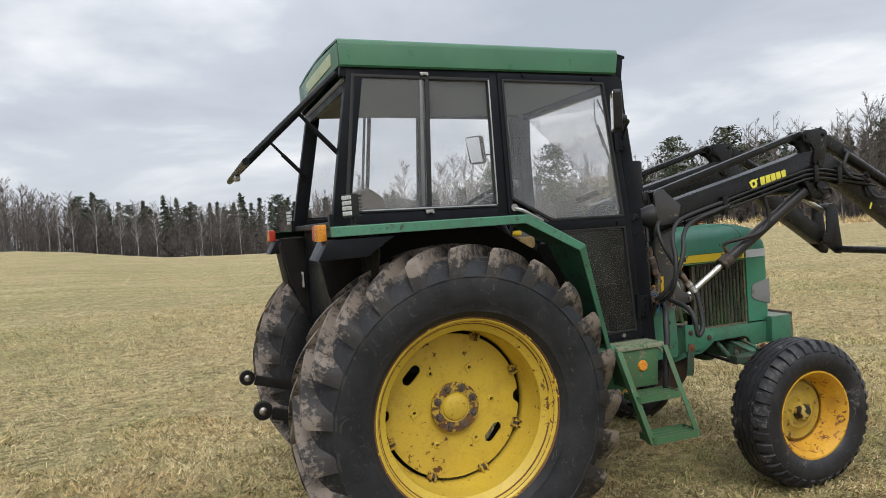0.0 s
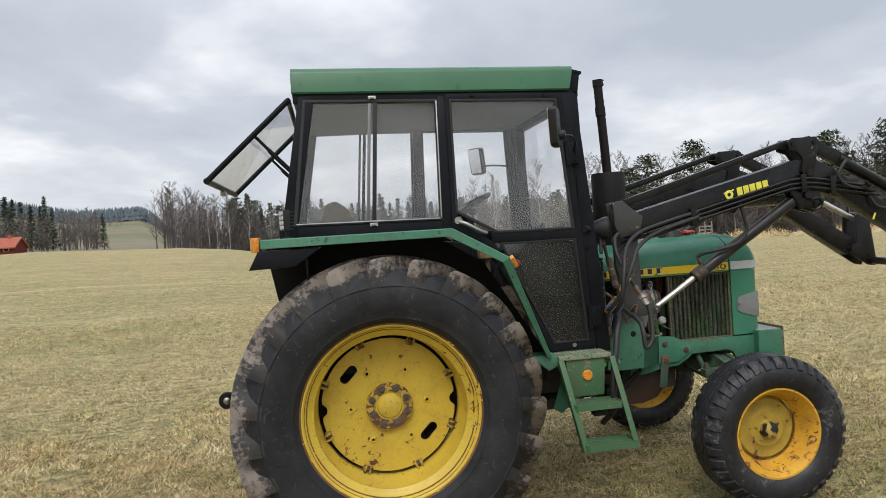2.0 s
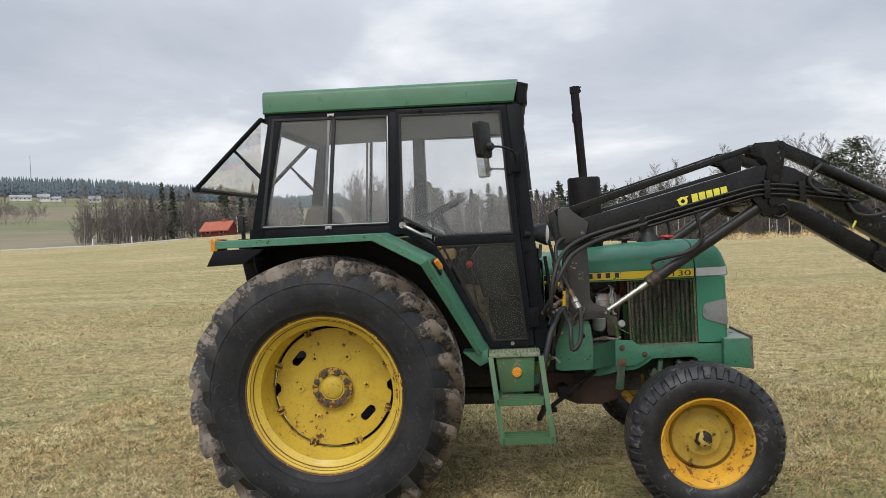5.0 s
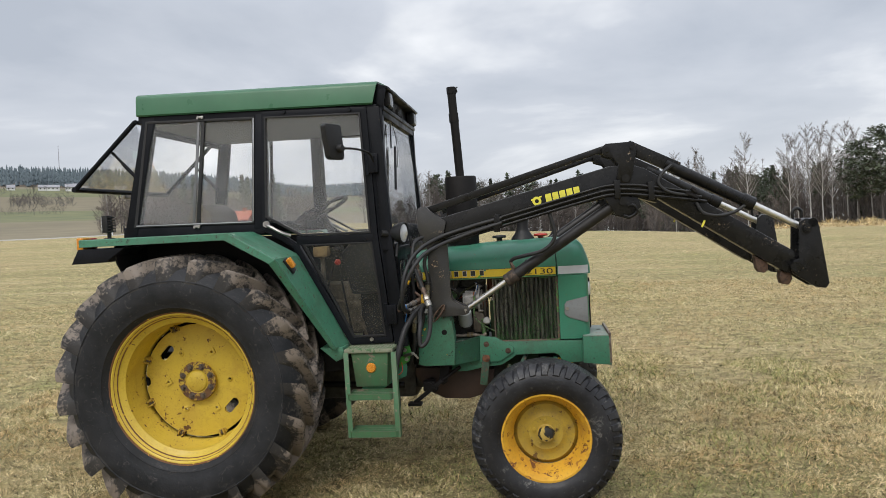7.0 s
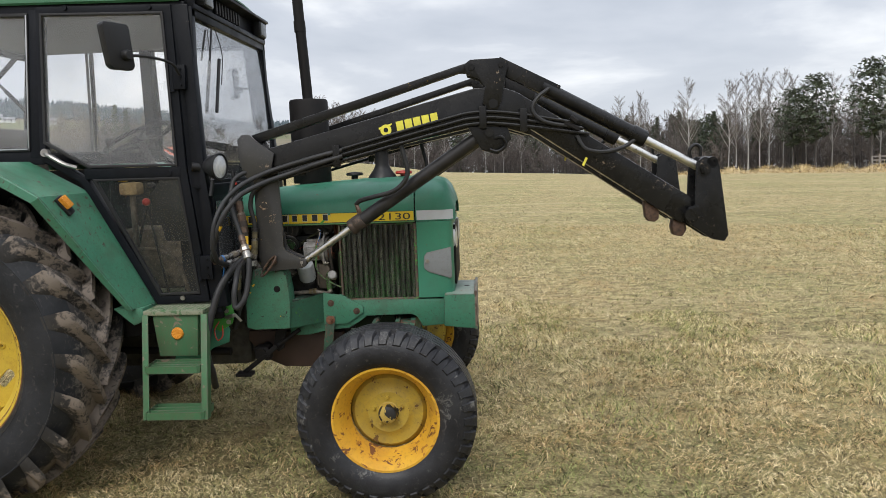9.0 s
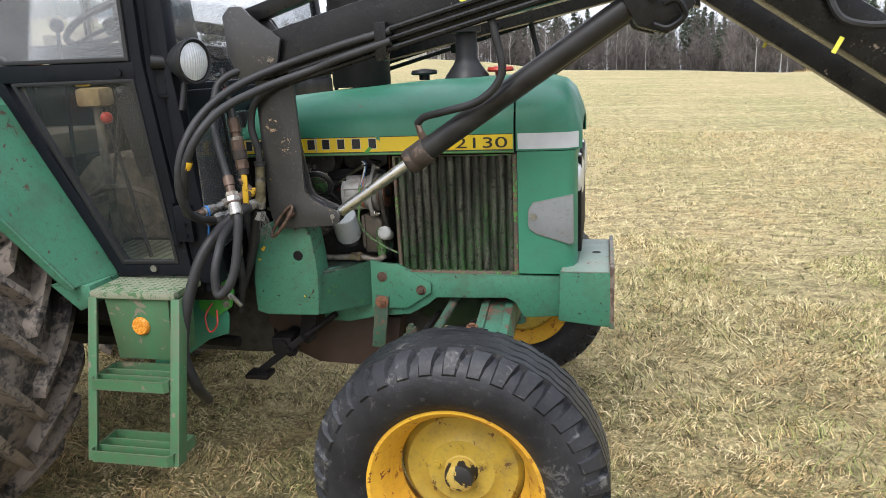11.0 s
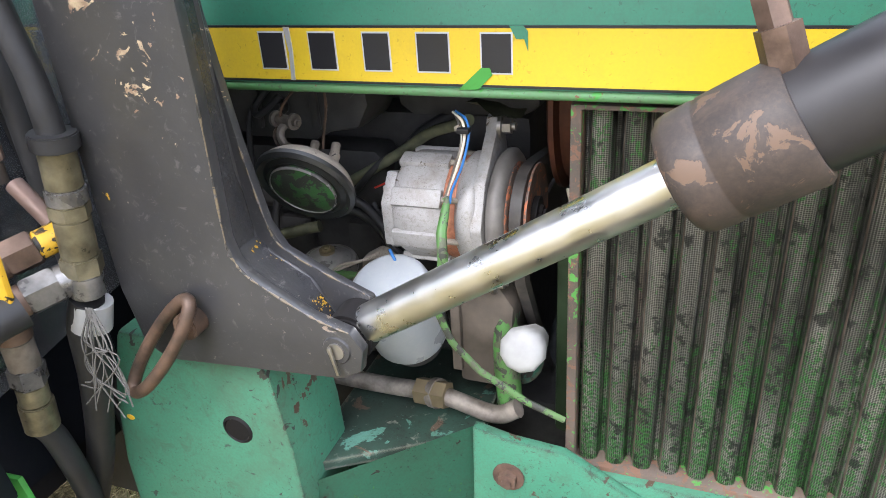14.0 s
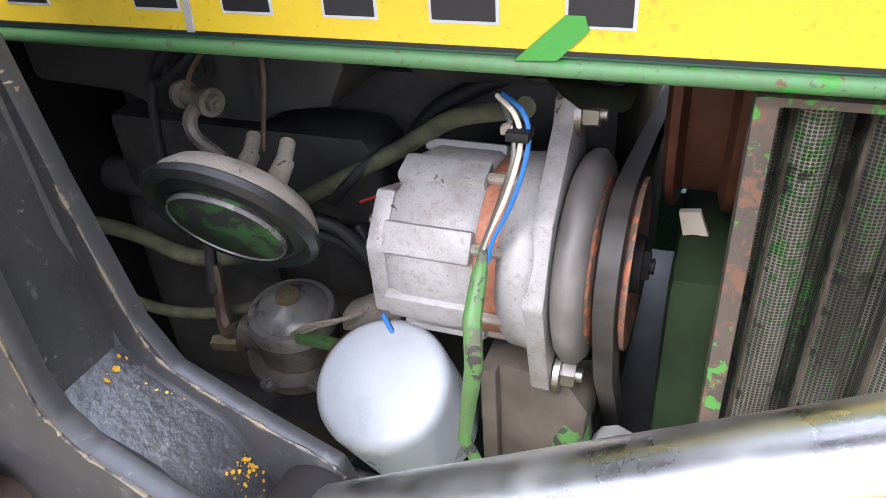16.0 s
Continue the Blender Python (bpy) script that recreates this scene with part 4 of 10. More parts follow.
def planted(spots, kinds, which):
    """Copies of tree meshes at (place, scale), joined into arrays."""
    vs, fs, base = [], [], 0
    for p, s in spots:
        v, f = kinds[rng.integers(len(kinds))][which]
        a = rng.random() * 6.283
        ca, sa = np.cos(a), np.sin(a)
        q = np.stack([(v[:, 0] * ca - v[:, 1] * sa), (v[:, 0] * sa + v[:, 1] * ca), v[:, 2]], -1) * s + np.array(p)
        vs.append(q), fs.append(f + base)
        base += len(v)
    return np.concatenate(vs), np.concatenate(fs)


def spread(n, az0, az1, d0, d1, s0, s1, power=1.0):
    out = []
    for _ in range(n):
        az = az0 + (az1 - az0) * rng.random()
        d = d0 + (d1 - d0) * rng.random() ** power
        far = float(np.interp(az, [s[0] for s in SKYLINE], [s[2] for s in SKYLINE]))
        out.append((across(far + d, az), s0 + (s1 - s0) * rng.random()))
    return out


def wood(name, label, spots, kinds, trunk_mat, crown_mat):
    """A stand of trees that nobody could count: trunks with their crowns as one thing."""
    root = tagged(new(name), label, "woodland", kind="stuff")
    for nm, which, mat in (("trunks", 0, trunk_mat), ("crowns", 1, crown_mat)):
        keep = rng.bit_generator.state
        v, f = planted(spots, kinds, which)
        if which == 0:
            rng.bit_generator.state = keep
        sheet(nm, v, f, mat, root)
    return root


wood("bare_woodland", "bare grey-brown deciduous trees along the field edge", spread(380, -13.4, 14, 32, 75, 0.75, 1.05) + spread(640, 9, 64, 8, 60, 0.76, 1.04) + spread(95, -32.6, -24, 85, 130, 0.7, 1.0) + spread(40, -24, -16.8, 100, 170, 0.5, 0.75), BARE, BARK, TWIG)
wood("conifer_woodland", "dark spruces standing among the bare trees", spread(70, -7.5, 12, 42, 80, 0.72, 1.14) + spread(170, 9, 64, 20, 60, 0.66, 0.90) + spread(9, -25.5, -20, 95, 150, 0.65, 0.95), SPRUCE, BARK, NEEDLES)
wood("pine_woodland", "dark pines behind the bare birches", spread(45, 8, 62, 14, 45, 0.58, 0.82) + spread(10, -8, 8, 45, 70, 0.8, 1.05), PINE, BARK, NEEDLES)
wood("edge_brush", "tangled bare brush under the trees", spread(700, 9, 64, 3, 40, 0.6, 1.7) + spread(480, -12.5, 12, 28, 60, 0.6, 1.8) + spread(220, -32.9, -16.9, 80, 125, 0.8, 2.2), BRUSH, BARK, TWIG)
def far_spruce(h):
    """A slim spruce of stacked ragged skirts, for the distant hill."""
    tv, tf, nv, nf = [], [], [], []
    limb(tv, tf, np.array([0, 0, -1.0]), np.array([0, 0, h * 0.3]), h * 0.02, h * 0.015, 3)
    for z0, z1, r in ((0.0, 0.55, 0.15), (0.28, 0.80, 0.11), (0.60, 1.0, 0.065)):
        top = len(nv)
        nv.append(np.array([rng.normal(0, 0.1), rng.normal(0, 0.1), h * z1]))
        n = 9
        for k in range(n):
            a = 2 * np.pi * (k + 0.6 * rng.random()) / n
            q = h * r * (0.6 + 0.7 * rng.random())
            nv.append(np.array([q * np.cos(a), q * np.sin(a), h * (z0 + 0.12 * rng.random())]))
        nf += [(top, top + 1 + k, top + 1 + (k + 1) % n) for k in range(n)]
    return (np.array(tv), np.array(tf)), (np.array(nv), np.array(nf))


FAR_SP = [far_spruce(15) for _ in range(6)]
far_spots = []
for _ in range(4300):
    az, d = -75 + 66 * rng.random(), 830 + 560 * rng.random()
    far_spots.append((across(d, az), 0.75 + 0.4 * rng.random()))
wood("far_forest", "spruce forest on the far hills, tinted with blue-grey haze", far_spots, FAR_SP, FAR_NEEDLES, FAR_NEEDLES)


def tree(name, label, kind, trunk_mat, crown_mat, p, s, turn):
    root = tagged(new(name), label, "tree", "trees at the field edge")
    for nm, (v, f), mat in (("trunk", kind[0], trunk_mat), ("crown", kind[1], crown_mat)):
        sheet(nm, v, f, mat, root)
    root.matrix_world = Matrix.Translation(p) @ Matrix.Rotation(turn, 4, "Z") @ Matrix.Scale(s, 4)
    return root


first_birch = [tree("birch_tree", "tall bare white-trunked birch at the field edge", BIRCHES[k], BIRCH, TWIG, across(126 + 2 * k, a), s, k * 1.7) for k, (a, s) in enumerate(((16.1, 0.92), (20.2, 1.0), (21.6, 0.98), (26.9, 0.97)))]
for k, (a, d, s) in enumerate(((18.9, 127, 0.9), (19.4, 131, 0.95), (22.5, 128, 1.0), (23.1, 134, 0.98), (24.0, 130, 0.9), (11.0, 141, 0.9), (28.5, 124, 0.95), (33.0, 122, 0.9), (38.0, 112, 0.8),
                               (-2.6, 178, 0.8), (0.6, 180, 0.75), (2.0, 181, 0.75), (1.3, 183, 0.72), (-5.0, 176, 0.75), (-9.6, 170, 0.8), (-11.0, 168, 0.85), (-12.4, 166, 0.82), (-11.6, 170, 0.8), (-10.4, 172, 0.85), (-9.0, 169, 0.8), (-8.1, 172, 0.82), (-6.6, 174, 0.78), (-3.9, 176, 0.8), (3.4, 181, 0.75), (12.6, 137, 0.92), (13.0, 140, 0.85), (21.0, 127, 1.0), (25.6, 126, 0.92), (30.6, 123, 0.9), (-29.6, 185, 0.85), (-32.3, 186, 0.85), (44.0, 100, 0.7), (48.0, 96, 0.7))):
    q = across(d, a)
    copy_thing(first_birch[k % 4], Matrix.Translation(q) @ Matrix.Rotation(k * 2.3, 4, "Z") @ Matrix.Scale(s / first_birch[k % 4].scale.x, 4))
pine_one = tree("pine_tree", "dark green pine with a broad crown at the field edge", PINE[0], BARK, NEEDLES, across(122, 24.6), 0.95, 0.4)
for k, (a, d, s) in enumerate(((28.0, 118, 1.02), (23.2, 125, 0.85), (37.0, 108, 0.9), (40.8, 105, 0.92), (43.5, 104, 0.75))):
    copy_thing(pine_one, Matrix.Translation(across(d, a)) @ Matrix.Rotation(k * 1.1, 4, "Z") @ Matrix.Scale(s / 0.95, 4))

# dark spruces round the cottage, by bearing and height of their tips
for k, (a, d, tip) in enumerate(((-26.3, 184, 20.5), (-27.0, 188, 21.6), (-27.8, 190, 18.4), (-21.3, 186, 18.9), (-20.0, 190, 18.4), (-16.8, 190, 16.8))):
    q = across(d, a)
    tree("spruce_tree", "tall dark spruce near the red cottage", SPRUCE[k % 3], BARK, NEEDLES, q, (tip - q.z) / 15, k * 1.9)

# ---- far buildings ----
RED_WALL = plain("falu_red_boards", (0.13, 0.025, 0.018), 0.9, 0.0, 0.25, 0.8, 0.0)
RED_ROOF = plain("orange_red_roof_tiles", (0.34, 0.10, 0.06), 0.85, 0.0, 0.2, 1.0, 0.0)
PALE_WALL = plain("far_white_walls", (0.66, 0.66, 0.66), 0.9, 0.0, 0.08, 0.1, 0.0)
GREY_ROOF = plain("far_grey_roofs", (0.28, 0.28, 0.30), 0.9, 0.0, 0.15, 0.1, 0.0)
WOODGREY = plain("weathered_grey_boards", (0.26, 0.24, 0.22), 0.9, 0.0, 0.3, 2.0, 0.0)


def house(name, label, p, length, depth, wall_h, roof_h, turn, wall_mat, roof_mat, windows=2):
    root = tagged(new(name), label, "house")
    root.matrix_world = Matrix.Translation(p) @ Matrix.Rotation(turn, 4, "Z")
    b = bmesh.new()
    prism(b, [(-depth / 2, -2), (depth / 2, -2), (depth / 2, wall_h), (0, wall_h + roof_h), (-depth / 2, wall_h)], -length / 2, length / 2, 0.0, "x")
    wall = part("wall", b, wall_mat, root)
    for s in (-1, 1):
        b = bmesh.new()
        prism(b, [(s * (depth / 2 + 0.5), wall_h - 0.5 * roof_h / depth * 2), (0, wall_h + roof_h + 0.05), (0, wall_h + roof_h + 0.3), (s * (depth / 2 + 0.5), wall_h + 0.25 - 0.5 * roof_h / depth * 2)], -length / 2 - 0.4, length / 2 + 0.4, 0.0, "x")
        part("roof", b, roof_mat, root)
    for k in range(windows):
        x = length * ((k + 0.5) / windows - 0.5)
        b = bmesh.new()
        box(b, x - 0.6, x + 0.6, -depth / 2 - 0.06, -depth / 2 + 0.02, wall_h * 0.35, wall_h * 0.8)
        w = part("window", b, WHITE_DIRTY, root)
        b = bmesh.new()
        box(b, x - 0.45, x + 0.45, -depth / 2 - 0.08, -depth / 2 - 0.05, wall_h * 0.4, wall_h * 0.75)
        part("pane", b, BLACK_GREASY, root)
    b = bmesh.new()
    box(b, length * 0.2 - 0.35, length * 0.2 + 0.35, -0.35, 0.35, wall_h + roof_h * 0.6, wall_h + roof_h + 0.9)
    part("chimney", b, roof_mat, root)
    return root


house("red_cottage", "small red cottage with an orange-red tiled roof", across(180, -23.0), 7.0, 4.6, 1.4, 1.8, radians(-8), RED_WALL, RED_ROOF)
house("white_farmhouse", "distant white farmhouse with a grey roof", across(700, -34.6), 9, 7, 3.4, 2.6, radians(30), PALE_WALL, GREY_ROOF, 4)
house("white_barn", "distant long white barn with a grey roof", across(705, -36.0), 16, 7, 2.6, 2.0, radians(34), PALE_WALL, GREY_ROOF, 5)
house("white_shed", "distant low white shed", across(700, -33.9), 9, 5, 2.2, 1.6, radians(25), PALE_WALL, GREY_ROOF, 2)
house("pale_house", "distant pale house behind bare trees", across(690, -31.4), 9, 6, 2.6, 2.6, radians(30), PALE_WALL, GREY_ROOF, 3)
house("pale_house", "distant pale house on the slope", across(705, -38.3), 6, 5, 2.2, 2.2, radians(36), PALE_WALL, GREY_ROOF, 2)
mast = tagged(new("radio_mast"), "thin grey radio mast on the wooded hill", "mast")
mp = across(1280, -35.3)
b = bmesh.new()
rod(b, mp - Vector((0, 0, 5)), mp + Vector((0, 0, 48)), 0.55, 0.3, seg=6)
part("mast_pole", b, GREY_ROOF, mast)
wood("valley_thickets", "bare grey thickets between the valley fields", [(across(500 + 60 * rng.random(), -38.5 + 4 * rng.random()), 0.9 + rng.random()) for _ in range(70)] + [(across(420 + 20 * rng.random(), -40 + 5 * rng.random()), 0.5 + 0.6 * rng.random()) for _ in range(30)]
     + [(across(640 + 40 * rng.random(), -45 + 30 * rng.random()), 1.0 + rng.random()) for _ in range(60)], BRUSH, FAR_TWIGS, FAR_TWIGS)
# yellow warning sign and marker posts along the lane
sign = tagged(new("road_sign"), "yellow triangular road sign on a thin post", "sign")
q = across(92, -39.9)
sign.matrix_world = Matrix.Translation(q) @ Matrix.Rotation(radians(40), 4, "Z")
b = bmesh.new()
rod(b, (0, 0, -0.3), (0, 0, 1.25), 0.04, seg=8)
part("post", b, GREY_ROOF, sign)
b = bmesh.new()
prism(b, [(-0.45, 0.70), (0.45, 0.70), (0.0, 1.45)], -0.06, -0.04, 0.0)
part("sign_plate", b, YELLOW_SPOT, sign)
for a in (-40.6, -32.0, -29.4):
    stake = tagged(new("marker_post"), "slim white roadside marker post", "post")
    q = across(93, a)
    b = bmesh.new()
    rod(b, q - Vector((0, 0, 0.3)), q + Vector((0, 0, 0.9)), 0.06, seg=8)
    part("post", b, PALE_WALL, stake)
# weathered board gate at the edge of the wood
gate = tagged(new("field_gate"), "weathered grey board gate at the wood's edge", "gate")
gp = across(117, 28.5)
gate.matrix_world = Matrix.Translation(gp) @ Matrix.Rotation(radians(-27), 4, "Z")
for x in (-0.95, -0.1, 0.85):
    b = bmesh.new()
    box(b, x - 0.09, x + 0.09, -0.1, 0.1, -0.5, 3.0 + 0.4 * x)
    part("gate_post", b, WOODGREY, gate)
for k in range(5):
    b = bmesh.new()
    box(b, -0.95, 0.85, -0.03, 0.03, 0.5 + 0.5 * k, 0.68 + 0.5 * k)
    part("gate_board", b, WOODGREY, gate)

# ---- the tractor ----
tractor = tagged(new("tractor"), "old green farm tractor with black cab and black front loader", "tractor")
# it stands on a slight cross slope
tractor.matrix_world = Matrix.Translation((0, -0.55, 0)) @ Matrix.Rotation(radians(1.7), 4, "X") @ Matrix.Translation((0, 0.55, 0))


def P(name, bm, material, parent=None, label="", soft=38):
    return part(name, bm, material, parent or tractor, label, soft)


def rear_wheel(side):
    """Large lugged tyre on a yellow dished rim. side: -1 right, 1 left."""
    at, out = Vector((0, side * 0.88, 0.782)), side
    W, R = 0.215, 0.755
    prof = [(0.455, W - 0.075), (0.475, W - 0.045), (0.492, W - 0.034), (0.496, W - 0.026), (0.502, W - 0.026), (0.53, W - 0.011), (0.565, W - 0.003), (0.60, W), (0.635, W - 0.003), (0.652, W - 0.007), (0.655, W - 0.003), (0.660, W - 0.004), (0.665, W - 0.012), (0.715, W - 0.045), (0.742, W - 0.085), (R, 0.06), (R + 0.004, 0.0)]
    prof = prof + [(r, -h) for r, h in prof[-2::-1]]
    bm = lathe(bmesh.new(), prof, 72, (0, 0, 0), (0, out, 0))
    tyre = P("rear_tyre", bm, TYRE, None, "worn black rubber tyre with mud between deep lugs")
    tyre.data.materials.append(TREAD)
    for f in tyre.data.polygons:
        f.material_index = int(math.hypot(f.center.x, f.center.z) > 0.735)
    tyre.location = at
    # chevron lugs
    n = 23
    for half in (-1, 1):
        for k in range(n):
            a0 = 2 * math.pi * (k + (0.5 if half > 0 else 0)) / n
            t = bmesh.new()
            rows = []
            for u in (0.0, 0.25, 0.5, 0.75, 0.93, 1.0):
                yy = half * (-0.012 + u * 0.222)
                base = R - 0.012 - (0.0 if u < 0.6 else (u - 0.6) ** 1.6 * 0.52)
                top = 0.806 - 0.016 * u ** 3 if u < 0.95 else 0.775
                mid_a = a0 - 0.30 * u - (0.05 * u * u)
                wide = 0.031 + 0.011 * u
                ring = []
                for da, rr in ((-wide * 1.3, base), (-wide * 0.66, top), (wide * 0.66, top), (wide * 1.3, base)):
                    ang_ = mid_a + da
                    ring.append(t.verts.new((rr * math.sin(ang_), yy, rr * math.cos(ang_))))
                rows.append(ring)
            for r0, r1 in zip(rows, rows[1:]):
                for i0 in range(3):
                    t.faces.new((r0[i0], r0[i0 + 1], r1[i0 + 1], r1[i0]))
            t.faces.new(rows[0]), t.faces.new(rows[-1][::-1])
            bmesh.ops.recalc_face_normals(t, faces=t.faces)
            part("tread_lug", t, LUG, tyre, "", 50)
    bm = bmesh.new()
    lathe(bm, [(0.462, 0.150), (0.468, 0.138), (0.462, 0.128), (0.448, 0.126), (0.440, 0.110), (0.425, 0.098), (0.405, 0.085), (0.400, -0.05), (0.385, -0.07), (0.385, -0.12), (0.40, -0.13), (0.43, -0.14), (0.462, -0.15), (0.45, -0.155), (0.41, -0.148),
               (0.392, -0.135), (0.375, -0.11), (0.378, -0.06), (0.392, -0.04), (0.396, 0.09), (0.418, 0.106), (0.432, 0.118), (0.440, 0.140), (0.452, 0.150)], 72, (0, 0, 0), (0, out, 0), True)
    rim = P("rear_rim", bm, YELLOW, None, "yellow painted steel rim with rusty edge")
    rim.location = at
    for r0, h0, thick in ((0.4660, 0.149, 0.0085), (0.4440, 0.1385, 0.0045), (0.4345, 0.117, 0.0060), (0.4190, 0.1015, 0.0035)):
        bm = lathe(bmesh.new(), [(r0 + thick * math.cos(q), h0 + thick * math.sin(q)) for q in (2 * math.pi * j / 8 for j in range(8))], 72, (0, 0, 0), (0, out, 0), True)
        P("rim_edge", bm, RIM_RUST, rim, "rusty rim edge")
    # disc with slots, notches and bolt holes cut through it
    bm = bmesh.new()

    def loop(pts):
        vs = [bm.verts.new((x, 0, z)) for x, z in pts]
        for v0, v1 in zip(vs, vs[1:] + vs[:1]):
            bm.edges.new((v0, v1))

    edge_pts = []
    for k in range(120):
        a = 2 * math.pi * k / 120
        near_notch = abs(math.sin(a)) < 0.105
        r = 0.358 - (0.030 * math.sqrt(max(0.0, 1 - (math.sin(a) / 0.105) ** 2)) if near_notch else 0)
        edge_pts.append((r * math.cos(a), r * math.sin(a)))
    loop(edge_pts)
    loop([(0.11 * math.cos(2 * math.pi * k / 40), 0.11 * math.sin(2 * math.pi * k / 40)) for k in range(40)])
    for ox, oz in ((-0.205, 0.180), (0.205, -0.165)):
        pts = []
        for k in range(24):
            a = 2 * math.pi * k / 24
            u0, v0 = 0.026 * math.cos(a) + (0.030 if math.cos(a) > 0 else -0.030), 0.026 * math.sin(a)
            pts.append((ox + (u0 - v0) * 0.7071, oz + (u0 + v0) * 0.7071))
        loop(pts)
    for k in range(6):
        a = 2 * math.pi * k / 6 + 0.03
        loop([(0.205 * math.cos(a) + 0.0085 * math.cos(q), 0.205 * math.sin(a) + 0.0085 * math.sin(q)) for q in (2 * math.pi * j / 10 for j in range(10))])
    bmesh.ops.triangle_fill(bm, use_beauty=True, use_dissolve=False, edges=list(bm.edges))
    bmesh.ops.recalc_face_normals(bm, faces=bm.faces)
    back = bmesh.ops.extrude_face_region(bm, geom=list(bm.faces))
    for v in back["geom"]:
        if isinstance(v, bmesh.types.BMVert):
            v.co.y -= out * 0.012
    for v in bm.verts:
        v.co.y -= out * (0.012 + 0.02 * max(0.0, math.hypot(v.co.x, v.co.z) - 0.25))
    bmesh.ops.recalc_face_normals(bm, faces=bm.faces)
    disc = P("wheel_disc", bm, YELLOW, rim, "yellow wheel disc with oval slots", 30)
    bm = bmesh.new()
    lathe(bm, [(0.0, 0.026), (0.060, 0.026), (0.066, 0.020), (0.068, 0.016), (0.085, 0.020), (0.116, 0.020), (0.120, 0.012), (0.120, -0.02), (0, -0.02)], 40, (0, 0, 0), (0, out, 0))
    P("hub_flange", bm, YELLOW, rim, "yellow hub flange")
    bm = bmesh.new()
    lathe(bm, [(0.0, 0.032), (0.050, 0.031), (0.058, 0.026), (0.060, 0.020)], 36, (0, 0, 0), (0, out, 0))
    P("hub_cover", bm, YELLOW, rim)
    bm = bmesh.new()
    lathe(bm, [(0.074, 0.0195), (0.076, 0.0212), (0.121, 0.0212), (0.124, 0.0185), (0.124, 0.010)], 48, (0, 0, 0), (0, out, 0))
    P("hub_ring", bm, HUB_RING, rim, "rusty ring under the wheel bolts")
    # dark ring added behind the disc, standing for shade in the gap
    bm = bmesh.new()
    lathe(bm, [(0.30, -0.085), (0.384, -0.085), (0.384, -0.09), (0.30, -0.09)], 48, (0, 0, 0), (0, out, 0), True)
    P("dark_gap_ring", bm, BLACK_GREASY, rim)
    bm = bmesh.new()
    lathe(bm, [(0.0, -0.05), (0.12, -0.05), (0.12, -0.28), (0, -0.28)], 24, (0, 0, 0), (0, out, 0))
    P("axle_end", bm, BLACK_GREASY, rim)
    for k in range(8):
        a = 2 * math.pi * (k + 0.5) / 8
        b1 = bmesh.new()
        bolt(b1, (0.098 * math.cos(a), out * 0.020, 0.098 * math.sin(a)), (0, out, 0), 0.0125, 0.014)
        P("wheel_bolt", b1, WHEEL_NUT, rim)
        # clamps that hold the disc in the rim
        a2 = 2 * math.pi * (k + 0.5) / 8
        b2 = bmesh.new()
        m = Matrix.Rotation(-a2, 4, "Y")
        prism(b2, [(0.336, -0.022), (0.352, -0.027), (0.368, -0.024), (0.368, 0.024), (0.352, 0.027), (0.336, 0.022)], -out * 0.030, -out * 0.006, 0.004, "y", m)
        for e0 in (-1, 1):
            prism(b2, [(0.340, e0 * 0.008), (0.394, e0 * 0.009), (0.397, e0 * 0.018), (0.340, e0 * 0.020)], -out * 0.012, out * 0.016, 0.004, "y", m)
        P("rim_clamp", b2, RIM_CLAMP, rim, "rusty forked clamp between disc and rim")
        t = bmesh.new()
        bolt(t, (0.356, -out * 0.006, 0), (0, out, 0), 0.010, 0.012)
        t.transform(m)
        P("clamp_bolt", t, WHEEL_NUT, rim)
    for k in range(6):
        a = 2 * math.pi * k / 6 + 0.03
        r = 0.205
        b3 = bmesh.new()
        at3 = (r * math.cos(a), -out * 0.012, r * math.sin(a))
        if k % 2:
            hollow(b3, [(at3[0] + u0 * 0.018 - v0 * 0.008, at3[2] + u0 * 0.012 + v0 * 0.018) for u0, v0 in ((-1, -1), (1, -1), (1, 1), (-1, 1))], [(at3[0] + u0 * 0.007, at3[2] + v0 * 0.007) for u0, v0 in ((-1, -1), (1, -1), (1, 1), (-1, 1))], -out * 0.014, -out * 0.005, 0.001)
        else:
            lathe(b3, [(0.009, -0.004), (0.009, 0.007), (0.016, 0.006), (0.022, -0.002)], 18, at3, (0, out, 0))
        P("disc_boss", b3, YELLOW, rim)
    # the disc sits deep in the rim
    for ob in rim.children:
        if not ob.name.startswith("rim_edge"):
            ob.location.y = -out * 0.07
    return tyre, rim


rear_wheel(-1)
rear_wheel(1)


